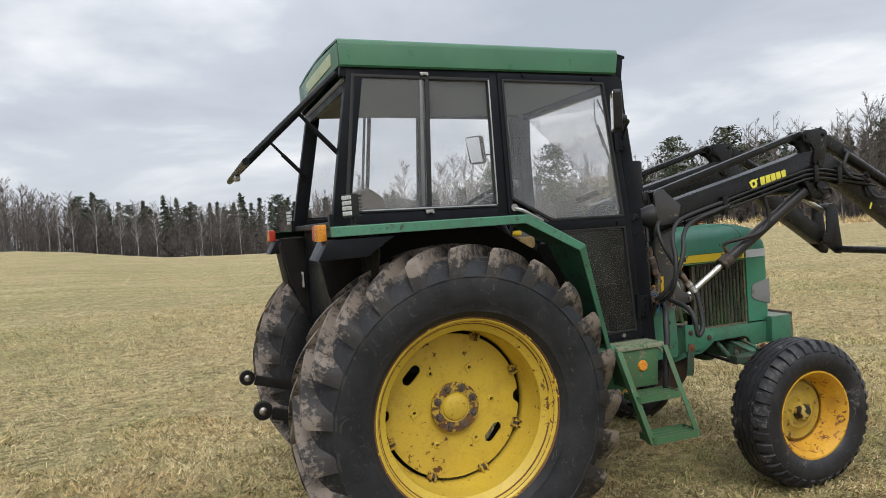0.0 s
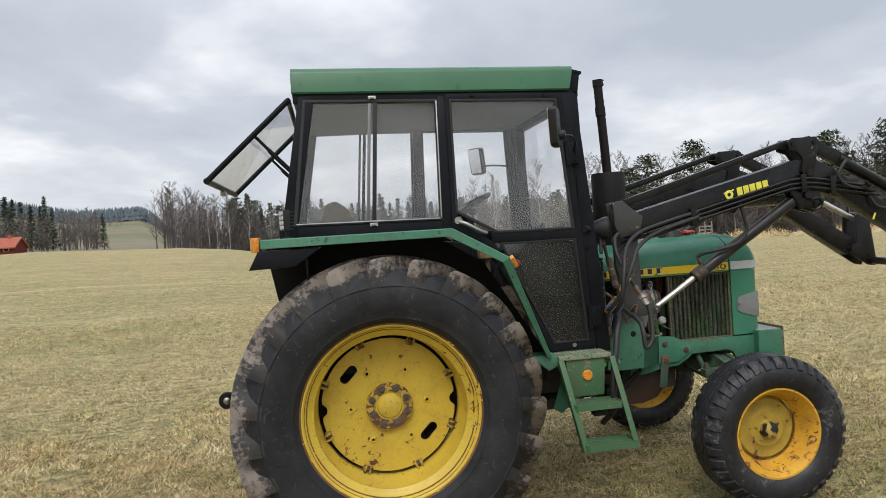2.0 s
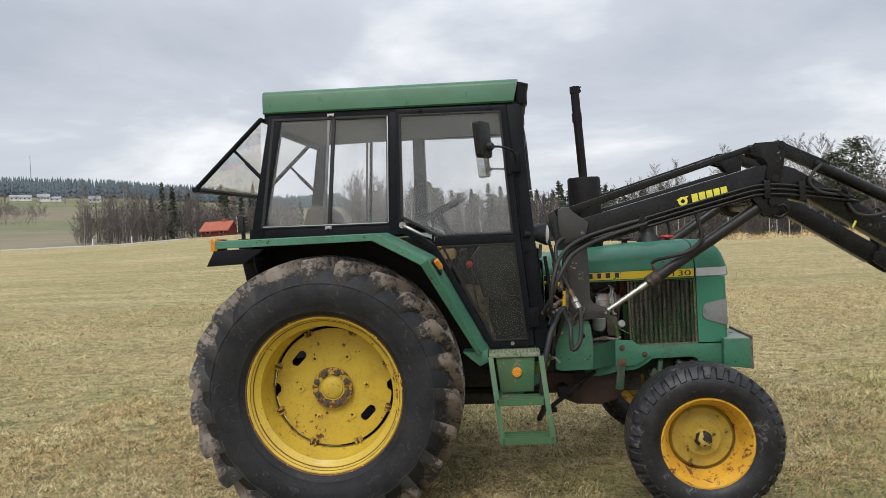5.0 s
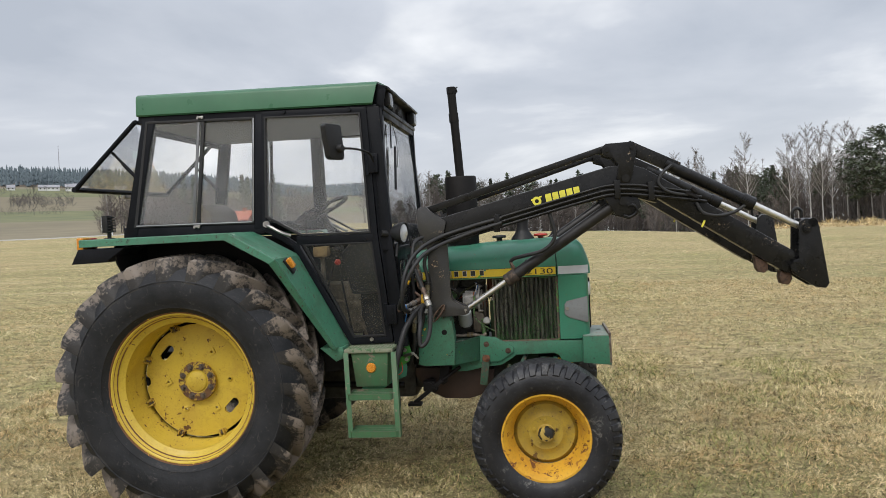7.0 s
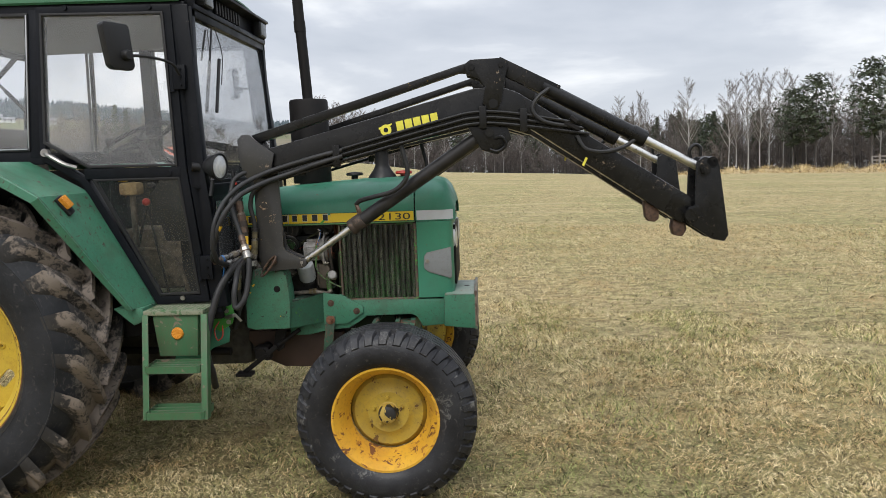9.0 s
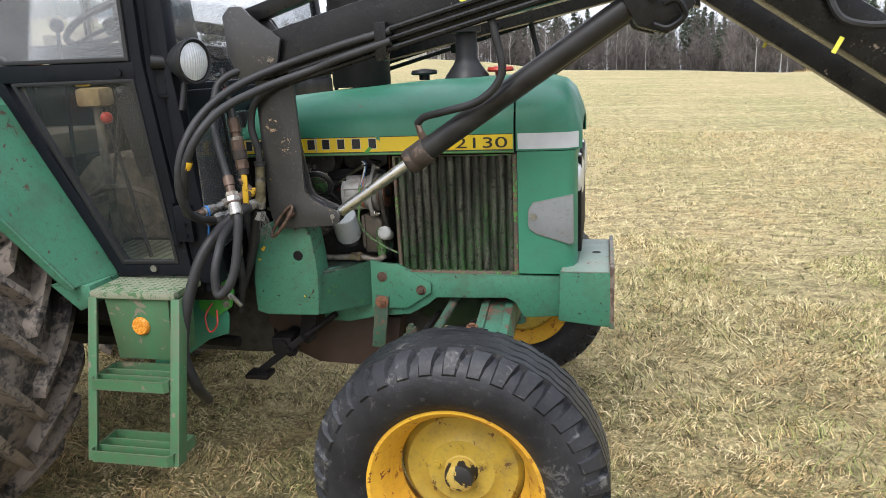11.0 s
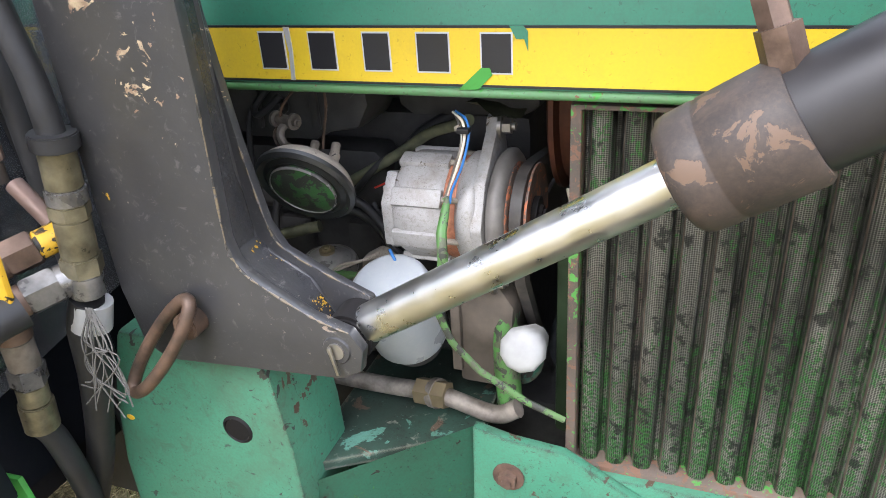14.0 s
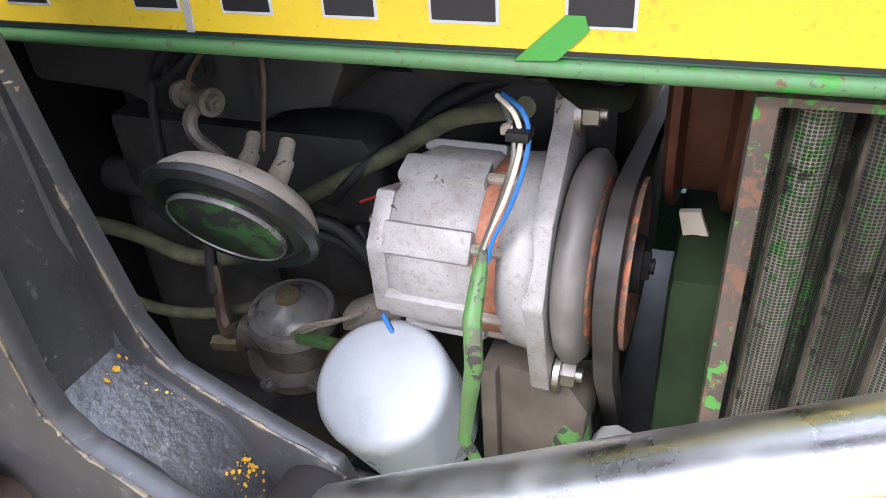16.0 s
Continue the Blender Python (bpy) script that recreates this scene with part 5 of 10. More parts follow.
def front_wheel(side):
    out = side
    at = Vector((2.16, side * 0.86, 0.43))
    W = 0.135
    prof = [(0.252, 0.100), (0.262, 0.118), (0.30, 0.136), (0.34, 0.140), (0.378, 0.128), (0.402, 0.108), (0.417, 0.07), (0.424, 0.0)]
    prof = prof + [(r, -h) for r, h in prof[-2::-1]]
    bm = lathe(bmesh.new(), prof, 64, (0, 0, 0), (0, out, 0))
    tyre = P("front_tyre", bm, TYRE_FRONT, None, "black rubber front tyre with ribbed tread")
    tyre.location = at
    # wavy ribs round the tread
    for c0, wide in ((-0.058, 0.026), (-0.020, 0.036), (0.020, 0.036), (0.058, 0.026)):
        t = bmesh.new()
        rings = []
        for k in range(144):
            a = 2 * math.pi * k / 144
            cy = c0 + 0.004 * math.sin(a * 36)
            ring = []
            for dy, rr in ((-wide * 0.55, 0.416), (-wide * 0.42, 0.4325), (wide * 0.42, 0.4325), (wide * 0.55, 0.416)):
                ring.append(t.verts.new((rr * math.cos(a), cy + dy, rr * math.sin(a))))
            rings.append(ring)
        for k in range(144):
            r0, r1 = rings[k], rings[(k + 1) % 144]
            for q in range(3):
                t.faces.new((r0[q], r0[q + 1], r1[q + 1], r1[q]))
        bmesh.ops.recalc_face_normals(t, faces=t.faces)
        part("tread_rib", t, TYRE_FRONT, tyre)
    # shoulder blocks
    for half in (-1, 1):
        for k in range(36):
            a = 2 * math.pi * (k + 0.25 * half) / 36
            t = bmesh.new()
            rows = []
            for yy, r0, r1 in ((0.074, 0.412, 0.4325), (0.098, 0.402, 0.4225), (0.116, 0.388, 0.4045), (0.131, 0.370, 0.377)):
                ring = []
                w = 0.077
                for da, rr in ((-w, r0), (-w * 0.72, r1), (w * 0.72, r1), (w, r0)):
                    aa = a + da * (1.0 - (yy - 0.076) * 5.5) + (yy - 0.076) * 0.5
                    ring.append(t.verts.new((rr * math.cos(aa), half * (yy + (0.004 if rr == r1 else 0)), rr * math.sin(aa))))
                rows.append(ring)
            for x0, x1 in zip(rows, rows[1:]):
                for q in range(3):
                    t.faces.new((x0[q], x0[q + 1], x1[q + 1], x1[q]))
            t.faces.new(rows[0]), t.faces.new(rows[-1][::-1])
            bmesh.ops.recalc_face_normals(t, faces=t.faces)
            part("tread_block", t, TYRE_FRONT, tyre, "", 50)
    bm = bmesh.new()
    lathe(bm, [(0.262, 0.112), (0.266, 0.104), (0.258, 0.098), (0.246, 0.098), (0.238, 0.080), (0.222, 0.060), (0.214, 0.010), (0.200, -0.004), (0.200, -0.05), (0.24, -0.09), (0.262, -0.11), (0.25, -0.112), (0.205, -0.07), (0.188, -0.02), (0.194, -0.004),
               (0.206, 0.014), (0.214, 0.064), (0.234, 0.092), (0.248, 0.112)], 56, (0, 0, 0), (0, out, 0), True)
    rim = P("front_rim", bm, YELLOW_RUSTY, None, "rusty orange-yellow front rim")
    rim.location = at
    bm = bmesh.new()
    lathe(bm, [(0.0, 0.020), (0.075, 0.020), (0.10, 0.022), (0.118, 0.010), (0.14, 0.004), (0.168, 0.006), (0.186, -0.012), (0.196, -0.03), (0.18, -0.05), (0.0, -0.05)], 56, (0, 0, 0), (0, out, 0))
    P("wheel_disc", bm, YELLOW_DUSTY, rim, "dusty yellow wheel disc")
    bm = bmesh.new()
    lathe(bm, [(0.0, 0.075), (0.03, 0.074), (0.042, 0.066), (0.046, 0.05), (0.046, 0.022), (0.056, 0.018)], 32, (0, 0, 0), (0, out, 0))
    P("hub_cap", bm, HUBCAP, rim, "black hub cap with yellow paint left")
    for k in range(5):
        a = 2 * math.pi * (k + 0.3) / 5
        b1 = bmesh.new()
        bolt(b1, (0.072 * math.cos(a), out * 0.021, 0.072 * math.sin(a)), (0, out, 0), 0.0085, 0.011)
        P("wheel_nut", b1, YELLOW_DUSTY, rim)
    for ob in rim.children:
        ob.location.y = -out * 0.028
    return tyre, rim


front_wheel(-1)
front_wheel(1)

# ---- cab ----
CABY = 0.72



def tucked(bm):
    """The cab sides are widest at the belt line and lean in above and below it."""
    for v in bm.verts:
        by = float(np.interp(v.co.z, [0.93, 1.66, 2.47], [0.068, 0.043, 0.113]))
        v.co.y -= math.copysign(by, v.co.y) * min(1.0, abs(v.co.y) / 0.6)
    return bm


def C(name, bm, material, parent=None, label="", soft=38):
    return P(name, tucked(bm), material, parent, label, soft)


def cab_side(s):
    y0, y1 = s * (CABY - 0.06), s * CABY
    label = "matt black steel cab frame"
    b = bmesh.new()
    bar(b, (-0.325, 2.49), (-0.47, 1.70), 0.085, y0, y1, 0.006)
    C("rear_post", b, BLACK_CAB, None, label)
    b = bmesh.new()
    bar(b, (-0.40, 2.478), (1.20, 2.435), 0.060, s * (CABY - 0.056), s * (CABY - 0.003), 0.006)
    C("roof_rail", b, BLACK_CAB)
    b = bmesh.new()
    bar(b, (-0.52, 1.735), (0.45, 1.725), 0.075, s * (CABY - 0.054), s * (CABY - 0.004), 0.006)
    C("sill_rail", b, BLACK_CAB)
    b = bmesh.new()
    bar(b, (0.435, 2.46), (0.405, 1.72), 0.065, s * (CABY - 0.058), s * (CABY - 0.0015), 0.006)
    C("middle_post", b, BLACK_CAB)
    b = bmesh.new()
    prism(b, [(1.132, 2.45), (1.218, 2.45), (1.267, 1.62), (1.327, 0.93), (1.243, 0.93), (1.182, 1.62)], y0, y1, 0.008)
    C("front_post", b, BLACK_CAB)
    # sliding side window in two panes
    yo, yi = s * (CABY + 0.004), s * (CABY - 0.02)
    b = bmesh.new()
    hollow(b, [(-0.347, 2.462), (0.400, 2.440), (0.378, 1.755), (-0.443, 1.768)], [(-0.331, 2.445), (0.384, 2.424), (0.362, 1.772), (-0.419, 1.786)], yi, yo, 0.003)
    wf = C("side_window", b, GASKET, None, "sliding cab window in black rubber seal")
    b = bmesh.new()
    bar(b, (0.018, 2.434), (-0.034, 1.782), 0.017, s * (CABY - 0.012), s * (CABY - 0.002), 0.002)
    C("pane_frame", b, ALU_DULL, wf, "grey aluminium pane frame")
    b = bmesh.new()
    bar(b, (0.050, 2.434), (-0.002, 1.776), 0.022, s * (CABY - 0.02), s * (CABY + 0.002), 0.002)
    C("pane_divider", b, GASKET, wf)
    b = bmesh.new()
    prism(b, [(-0.335, 2.447), (0.045, 2.437), (-0.015, 1.775), (-0.425, 1.784)], s * (CABY - 0.010), s * (CABY - 0.006))
    C("window_pane", b, GLASS, wf).visible_shadow = False
    b = bmesh.new()
    prism(b, [(0.06, 2.435), (0.388, 2.428), (0.366, 1.768), (0.010, 1.775)], s * (CABY - 0.018), s * (CABY - 0.014))
    C("window_pane", b, GLASS, wf).visible_shadow = False
    for zx, zz in ((0.034, 2.462), (-0.007, 1.755)):
        b = bmesh.new()
        box(b, zx - 0.022, zx + 0.022, s * CABY, s * (CABY + 0.012), zz - 0.008, zz + 0.008, 0.003)
        rod(b, (zx - 0.015, s * CABY, zz - 0.006), (zx - 0.015, s * (CABY + 0.016), zz - 0.006), 0.006)
        rod(b, (zx + 0.015, s * CABY, zz - 0.006), (zx + 0.015, s * (CABY + 0.016), zz - 0.006), 0.006)
        C("window_catch", b, STEEL, wf)
    for p, q in (((-0.425, 1.779), (0.366, 1.766)), ((0.372, 1.770), (0.393, 2.430))):
        b = bmesh.new()
        bar(b, p, q, 0.007, s * (CABY + 0.003), s * (CABY + 0.007), 0.001)
        C("window_trim", b, ALU_BAR, wf, "thin aluminium trim strip")
    # door with an upper and a lower pane
    b = bmesh.new()
    inner = [(0.474, 2.430), (1.098, 2.412), (1.136, 1.65), (1.192, 1.000), (0.985, 0.996), (0.664, 1.606), (0.462, 1.745)]
    grown = [(0.446, 2.468), (1.136, 2.450), (1.178, 1.652), (1.236, 0.962), (0.962, 0.952), (0.628, 1.590), (0.430, 1.712)]
    hollow(b, grown, inner, s * (CABY - 0.035), s * (CABY + 0.008), 0.004)
    door = C("cab_door", b, BLACK_CAB, None, "black framed cab door with two panes")
    b = bmesh.new()
    bar(b, (0.655, 1.632), (1.15, 1.625), 0.055, s * (CABY - 0.033), s * (CABY + 0.010), 0.005)
    C("door_rail", b, BLACK_CAB, door)
    b = bmesh.new()
    up = [(0.466, 2.434), (1.098, 2.416), (1.138, 1.655), (0.680, 1.660), (0.454, 1.790)]
    inn = [(0.478, 2.422), (1.085, 2.404), (1.124, 1.668), (0.688, 1.674), (0.468, 1.800)]
    hollow(b, up, inn, s * (CABY - 0.01), s * (CABY + 0.014), 0.003)
    lo = [(0.692, 1.604), (1.142, 1.602), (1.194, 1.002), (0.980, 0.998)]
    loi = [(0.713, 1.592), (1.129, 1.590), (1.180, 1.014), (0.990, 1.010)]
    hollow(b, lo, loi, s * (CABY - 0.01), s * (CABY + 0.012), 0.003)
    C("door_seal", b, GASKET, door)
    b = bmesh.new()
    prism(b, up, s * (CABY - 0.002), s * (CABY + 0.002))
    C("door_pane", b, GLASS, door).visible_shadow = False
    b = bmesh.new()
    prism(b, lo, s * (CABY - 0.002), s * (CABY + 0.002))
    C("door_pane", b, GLASS_DIRTY, door, "dirty lower door pane").visible_shadow = False
    b = bmesh.new()
    tube(b, [(0.462, s * (CABY + 0.012), 1.74), (0.50, s * (CABY + 0.035), 1.725), (0.57, s * (CABY + 0.035), 1.685), (0.62, s * (CABY + 0.012), 1.665)], 0.011)
    rod(b, (0.462, s * CABY, 1.745), (0.462, s * (CABY + 0.022), 1.745), 0.02, seg=16)
    C("door_handle", b, STEEL, door, "chromed door handle")
    for hx, hz in ((1.095, 1.622), (1.10, 0.985), (0.60, 2.455), (1.03, 2.44)):
        b = bmesh.new()
        rod(b, (hx, s * CABY, hz), (hx, s * (CABY + 0.018), hz), 0.012, seg=12)
        C("door_stud", b, STEEL if hz < 1 else BLACK_CAB, door)
    for hx, hz in ((1.155, 2.09), (1.225, 1.14)):
        b = bmesh.new()
        box(b, hx - 0.02, hx + 0.045, s * CABY, s * (CABY + 0.022), hz - 0.06, hz + 0.06, 0.004)
        rod(b, (hx - 0.022, s * (CABY + 0.014), hz - 0.07), (hx - 0.022, s * (CABY + 0.014), hz + 0.07), 0.012)
        for dz in (-0.04, 0, 0.04):
            bolt(b, (hx + 0.022, s * (CABY + 0.022), hz + dz), (0, s, 0), 0.007, 0.006, False)
        C("door_hinge", b, BLACK_CAB, door)
    # fender: level over the wheel, then sloping down and inwards to the step
    line = [(-0.590, 1.035, 1.708), (0.365, 1.050, 1.704), (0.648, 1.068, 1.538), (0.912, 0.826, 0.962)]
    root = [(-0.590, 0.655, 1.708), (0.365, 0.655, 1.704), (0.660, 0.655, 1.538), (0.950, 0.655, 0.962)]
    t = bmesh.new()
    drop = [(-0.0, -0.046), (-0.026, -0.042), (-0.038, -0.026), (-0.026, -0.006)]
    rows = []
    for (x, y, z), (dx, dz) in zip(line, drop):
        rows.append([t.verts.new(q) for q in ((x, s * (y - 0.006), z), (x - 0.002, s * y, z - 0.006), (x + dx, s * (y + 0.004), z + dz), (x + dx, s * (y - 0.012), z + dz), (x - 0.004, s * (y - 0.016), z - 0.010))])
    for r0, r1 in zip(rows, rows[1:]):
        for k in range(5):
            t.faces.new((r0[k], r0[(k + 1) % 5], r1[(k + 1) % 5], r1[k]))
    t.faces.new(rows[0]), t.faces.new(rows[-1][::-1])
    bmesh.ops.recalc_face_normals(t, faces=t.faces)
    P("fender_edge", t, GREEN_WORN, None, "green fender edge with scuffed paint", 25)
    t = bmesh.new()
    rows = [[t.verts.new((x, s * (y - 0.005), z)), t.verts.new((xr, s * yr, zr))] for (x, y, z), (xr, yr, zr) in zip(line, root)]
    for r0, r1 in zip(rows, rows[1:]):
        t.faces.new((r0[0], r0[1], r1[1], r1[0]))
    bmesh.ops.recalc_face_normals(t, faces=t.faces)
    bmesh.ops.solidify(t, geom=list(t.faces), thickness=0.004)
    bmesh.ops.recalc_face_normals(t, faces=t.faces)
    P("fender", t, GREEN_WORN, None, "green sheet-metal rear fender", 12)
    b = bmesh.new()
    prism(b, [(0.80, 0.962), (0.950, 0.962), (0.955, 0.90), (0.90, 0.875)], s * 0.655, s * 0.80, 0.004)
    P("fender_foot", b, GREEN_WORN, None, "dark green bracket below the fender")
    b = bmesh.new()
    prism(b, [(-0.60, 1.66), (0.34, 1.66), (0.60, 1.50), (0.93, 0.955), (0.93, 0.80), (0.55, 0.75), (0.0, 0.9), (-0.46, 1.15), (-0.55, 1.38)], s * 0.64, s * 0.655, 0.0)
    P("fender_liner", b, BLACK_GREASY, None, "black inner fender plate")
    b = bmesh.new()
    prism(b, [(s * 0.62, 1.20), (s * 0.80, 1.30), (s * 1.005, 1.56), (s * 1.01, 1.66), (s * 0.62, 1.66)], -0.38, -0.37, 0.0, "x")
    P("fender_back", b, BLACK_GREASY, None, "black plate closing the back of the fender")
    b = bmesh.new()
    prism(b, [(-0.605, 1.65), (-0.30, 1.65), (-0.43, 1.565), (-0.655, 1.560)], s * 0.78, s * 1.03, 0.006)
    P("rear_flap", b, BLACK_CAB, None, "black sheet flap under the fender")
    return wf


cab_side(-1)
cab_side(1)

# roof: a long shallow tray with sloping sides
b = bmesh.new()
sec = [(-0.609, 2.486), (-0.615, 2.492), (-0.603, 2.590), (-0.598, 2.604), (-0.585, 2.614), (-0.30, 2.634), (0, 2.640)]
sec = sec + [(-y, z) for y, z in sec[-2::-1]]
t = bmesh.new()
rings = []
for x, dz, k in ((-0.402, 0.014, 1.0), (-0.397, 0.015, 1.0), (1.190, -0.017, 1.0), (1.196, -0.017, 1.0)):
    # the front edge rakes forward towards the top
    rings.append([t.verts.new((x + (0.25 * (z - 2.55) if x > 1 else 0.0), y * k, z + dz)) for y, z in sec])
for r0, r1 in zip(rings, rings[1:]):
    for q in range(len(sec) - 1):
        t.faces.new((r0[q], r0[q + 1], r1[q + 1], r1[q]))
bmesh.ops.recalc_face_normals(t, faces=t.faces)
bmesh.ops.solidify(t, geom=list(t.faces), thickness=-0.010)
merge(b, t)
roof = P("cab_roof", b, GREEN_ROOF, None, "green painted sheet-metal cab roof", 50)
b = bmesh.new()
prism(b, [(-0.605, 2.502), (-0.594, 2.605), (-0.58, 2.622), (0, 2.648), (0.58, 2.622), (0.594, 2.605), (0.605, 2.502)], -0.406, -0.394, 0.004, "x")
P("roof_end", b, GREEN_ROOF, roof)
b = bmesh.new()
box(b, -0.411, -0.4065, -0.44, 0.30, 2.535, 2.60, 0.001)
P("roof_sticker", b, STICKER, roof, "faded torn sticker")
for x in (-0.111, 0.873):
    b = bmesh.new()
    lathe(b, [(0.0, 0.006), (0.008, 0.006), (0.010, 0.002), (0.019, 0.003), (0.021, 0.0)], 18, (x, -0.615, 2.519 - 0.022 * (x + 0.11)), (0, -1, 0.12))
    P("roof_bolt", b, STEEL, roof)
# headliner and black front visor with its work lamps
b = bmesh.new()
box(b, -0.385, 1.17, -0.585, 0.585, 2.425, 2.455, 0.01)
P("headliner", b, LINING, None, "dark grey cab headliner")
b = bmesh.new()
box(b, -0.38, -0.36, -0.575, 0.575, 2.385, 2.44, 0.004)
P("rear_header", b, BLACK_CAB)
b = bmesh.new()
prism(b, [(1.165, 2.43), (1.185, 2.575), (1.215, 2.592), (1.275, 2.575), (1.275, 2.560), (1.205, 2.55), (1.205, 2.47), (1.245, 2.455), (1.245, 2.43), (1.19, 2.415)], -0.585, 0.585, 0.004)
visor = P("roof_visor", b, BLACK_CAB, None, "black front visor under the roof")
for y in (-0.43, 0.50):
    b = bmesh.new()
    box(b, 1.21, 1.262, y - 0.065, y + 0.065, 2.462, 2.556, 0.010)
    P("work_lamp", b, PLASTIC, visor, "black work lamp in the visor")
    b = bmesh.new()
    box(b, 1.262, 1.267, y - 0.054, y + 0.054, 2.47, 2.548, 0.004)
    P("lamp_glass", b, LENS_DARK, visor)
# louvred middle part of the visor and its closed ends
for k in range(9):
    b = bmesh.new()
    box(b, 1.207, 1.225, -0.22 + 0.045 * k, -0.20 + 0.045 * k, 2.475, 2.545, 0.002)
    P("visor_slat", b, PLASTIC, visor)
for y in (-0.585, 0.575):
    b = bmesh.new()
    prism(b, [(1.18, 2.43), (1.19, 2.58), (1.215, 2.592), (1.262, 2.572), (1.240, 2.43)], y, y + 0.010, 0.003)
    P("visor_end", b, BLACK_CAB, visor)
# floor, bulkhead, rear wall
b = bmesh.new()
box(b, -0.40, 1.26, -0.655, 0.655, 0.90, 0.94)
P("cab_floor", b, BLACK_GREASY)
b = bmesh.new()
box(b, 1.265, 1.29, -0.64, 0.64, 0.90, 1.50)
box(b, 1.22, 1.29, -0.64, 0.64, 1.48, 1.56, 0.01)
P("bulkhead", b, BLACK_CAB)
for s in (-1, 1):
    b = bmesh.new()
    prism(b, [(s * 0.30, 1.08), (s * 0.655, 1.02), (s * 0.655, 1.475), (s * 0.30, 1.475)], 1.305, 1.309, 0.0, "x")
    P("front_pane", b, GLASS_SMEARED, None, "scratched and smeared lower front pane").visible_shadow = False
    b = bmesh.new()
    bar(b, (s * 0.475, 1.475), (s * 0.43, 1.06), 0.008, 1.310, 1.316, 0.001, "x")
    P("pane_seal", b, GASKET)
b = bmesh.new()
box(b, -0.44, -0.40, -0.64, 0.64, 1.10, 1.72, 0.008)
box(b, -0.50, -0.40, -0.64, 0.64, 1.70, 1.735, 0.008)
P("rear_wall", b, BLACK_CAB)
b = bmesh.new()
for s in (-1, 1):
    bar(b, (s * 0.640, 1.55), (s * 0.578, 2.43), 0.045, 1.185, 1.235, 0.004, "x")
bar(b, (-0.60, 2.415), (0.60, 2.415), 0.05, 1.18, 1.235, 0.004, "x")
bar(b, (-0.66, 1.56), (0.66, 1.56), 0.04, 1.20, 1.27, 0.004, "x")
P("windscreen_frame", b, BLACK_CAB)
t = bmesh.new()
t.faces.new([t.verts.new(v) for v in ((1.250, -0.625, 1.57), (1.250, 0.625, 1.57), (1.214, 0.565, 2.40), (1.214, -0.565, 2.40))])
bmesh.ops.solidify(t, geom=list(t.faces), thickness=0.005)
P("windscreen", t, GLASS).visible_shadow = False
# opened rear window
ang_w = math.atan2(2.475 - 2.045, -0.42 + 0.885)
b = bmesh.new()
for y in (-0.60, 0.60):
    rod(b, (-0.425, y, 2.465), (-0.885, y, 2.045), 0.016, seg=8)
rod(b, (-0.425, -0.60, 2.465), (-0.425, 0.60, 2.465), 0.014, seg=8)
rod(b, (-0.885, -0.616, 2.045), (-0.885, 0.616, 2.045), 0.018, seg=8)
rearwin = P("rear_window", b, BLACK_CAB, None, "black framed rear window swung open")
t = bmesh.new()
t.faces.new([t.verts.new(v) for v in ((-0.43, -0.59, 2.462), (-0.43, 0.59, 2.462), (-0.88, 0.59, 2.05), (-0.88, -0.59, 2.05))])
bmesh.ops.solidify(t, geom=list(t.faces), thickness=0.005)
P("window_pane", t, GLASS, rearwin).visible_shadow = False
for y in (-0.57, 0.57):
    b = bmesh.new()
    rod(b, (-0.62, y, 2.28), (-0.42, y, 2.06), 0.009)
    rod(b, (-0.55, y, 2.20), (-0.42, y, 2.06), 0.013)
    P("gas_strut", b, BLACK_CAB, rearwin)
b = bmesh.new()
box(b, -0.90, -0.87, -0.04, 0.04, 2.0, 2.03, 0.005)
P("window_latch", b, STEEL, rearwin)

# inside the cab
# dark sheet added so the cab looks unlit through the lower pane
b = bmesh.new()
prism(b, [(0.30, 1.66), (0.70, 1.60), (1.22, 1.56), (1.24, 1.06), (0.98, 1.05), (0.62, 1.20), (0.30, 1.30)], 0.40, 0.44, 0.01)
P("dark_cab_sheet", b, PLASTIC, None, "added dark sheet that keeps the cab interior unlit")
b = bmesh.new()
prism(b, [(0.52, 1.30), (0.95, 1.30), (1.22, 1.18), (1.22, 0.95), (0.40, 0.95), (0.40, 1.20)], -0.14, 0.14, 0.03)
P("transmission_tunnel", b, CABIN, None, "grimy brown transmission tunnel")
b = bmesh.new()
box(b, 0.66, 1.24, -0.64, -0.16, 0.940, 0.952, 0.003)
mat = P("floor_plate", b, TREADPLATE, None, "pale worn floor plate with ribs")
for k in range(14):
    b = bmesh.new()
    box(b, 0.68 + 0.04 * k, 0.688 + 0.04 * k, -0.62, -0.18, 0.951, 0.955, 0.001)
    P("floor_rib", b, TREADPLATE, mat)
b = bmesh.new()
box(b, 0.645, 0.750, -0.345, -0.255, 1.505, 1.575, 0.018)
rest = P("armrest_pad", b, TAN, None, "worn tan pad on a post")
b = bmesh.new()
rod(b, (0.70, -0.30, 0.95), (0.70, -0.30, 1.51), 0.016)
P("pad_post", b, CABIN, rest)
b = bmesh.new()
rod(b, (0.625, -0.30, 1.597), (0.680, -0.30, 1.597), 0.017, seg=16, b=0.005)
P("yellow_grip", b, DECAL, rest, "yellow plastic grip")
b = bmesh.new()
tube(b, [(0.98, -0.30, 0.95), (0.93, -0.31, 1.12), (0.84, -0.32, 1.19), (0.70, -0.32, 1.20), (0.60, -0.32, 1.15)], 0.012, 8, 5)
box(b, 0.55, 0.68, -0.39, -0.27, 1.145, 1.170, 0.006)
P("brake_pedal", b, CABIN, None, "worn pedal on a bent arm")
b = bmesh.new()
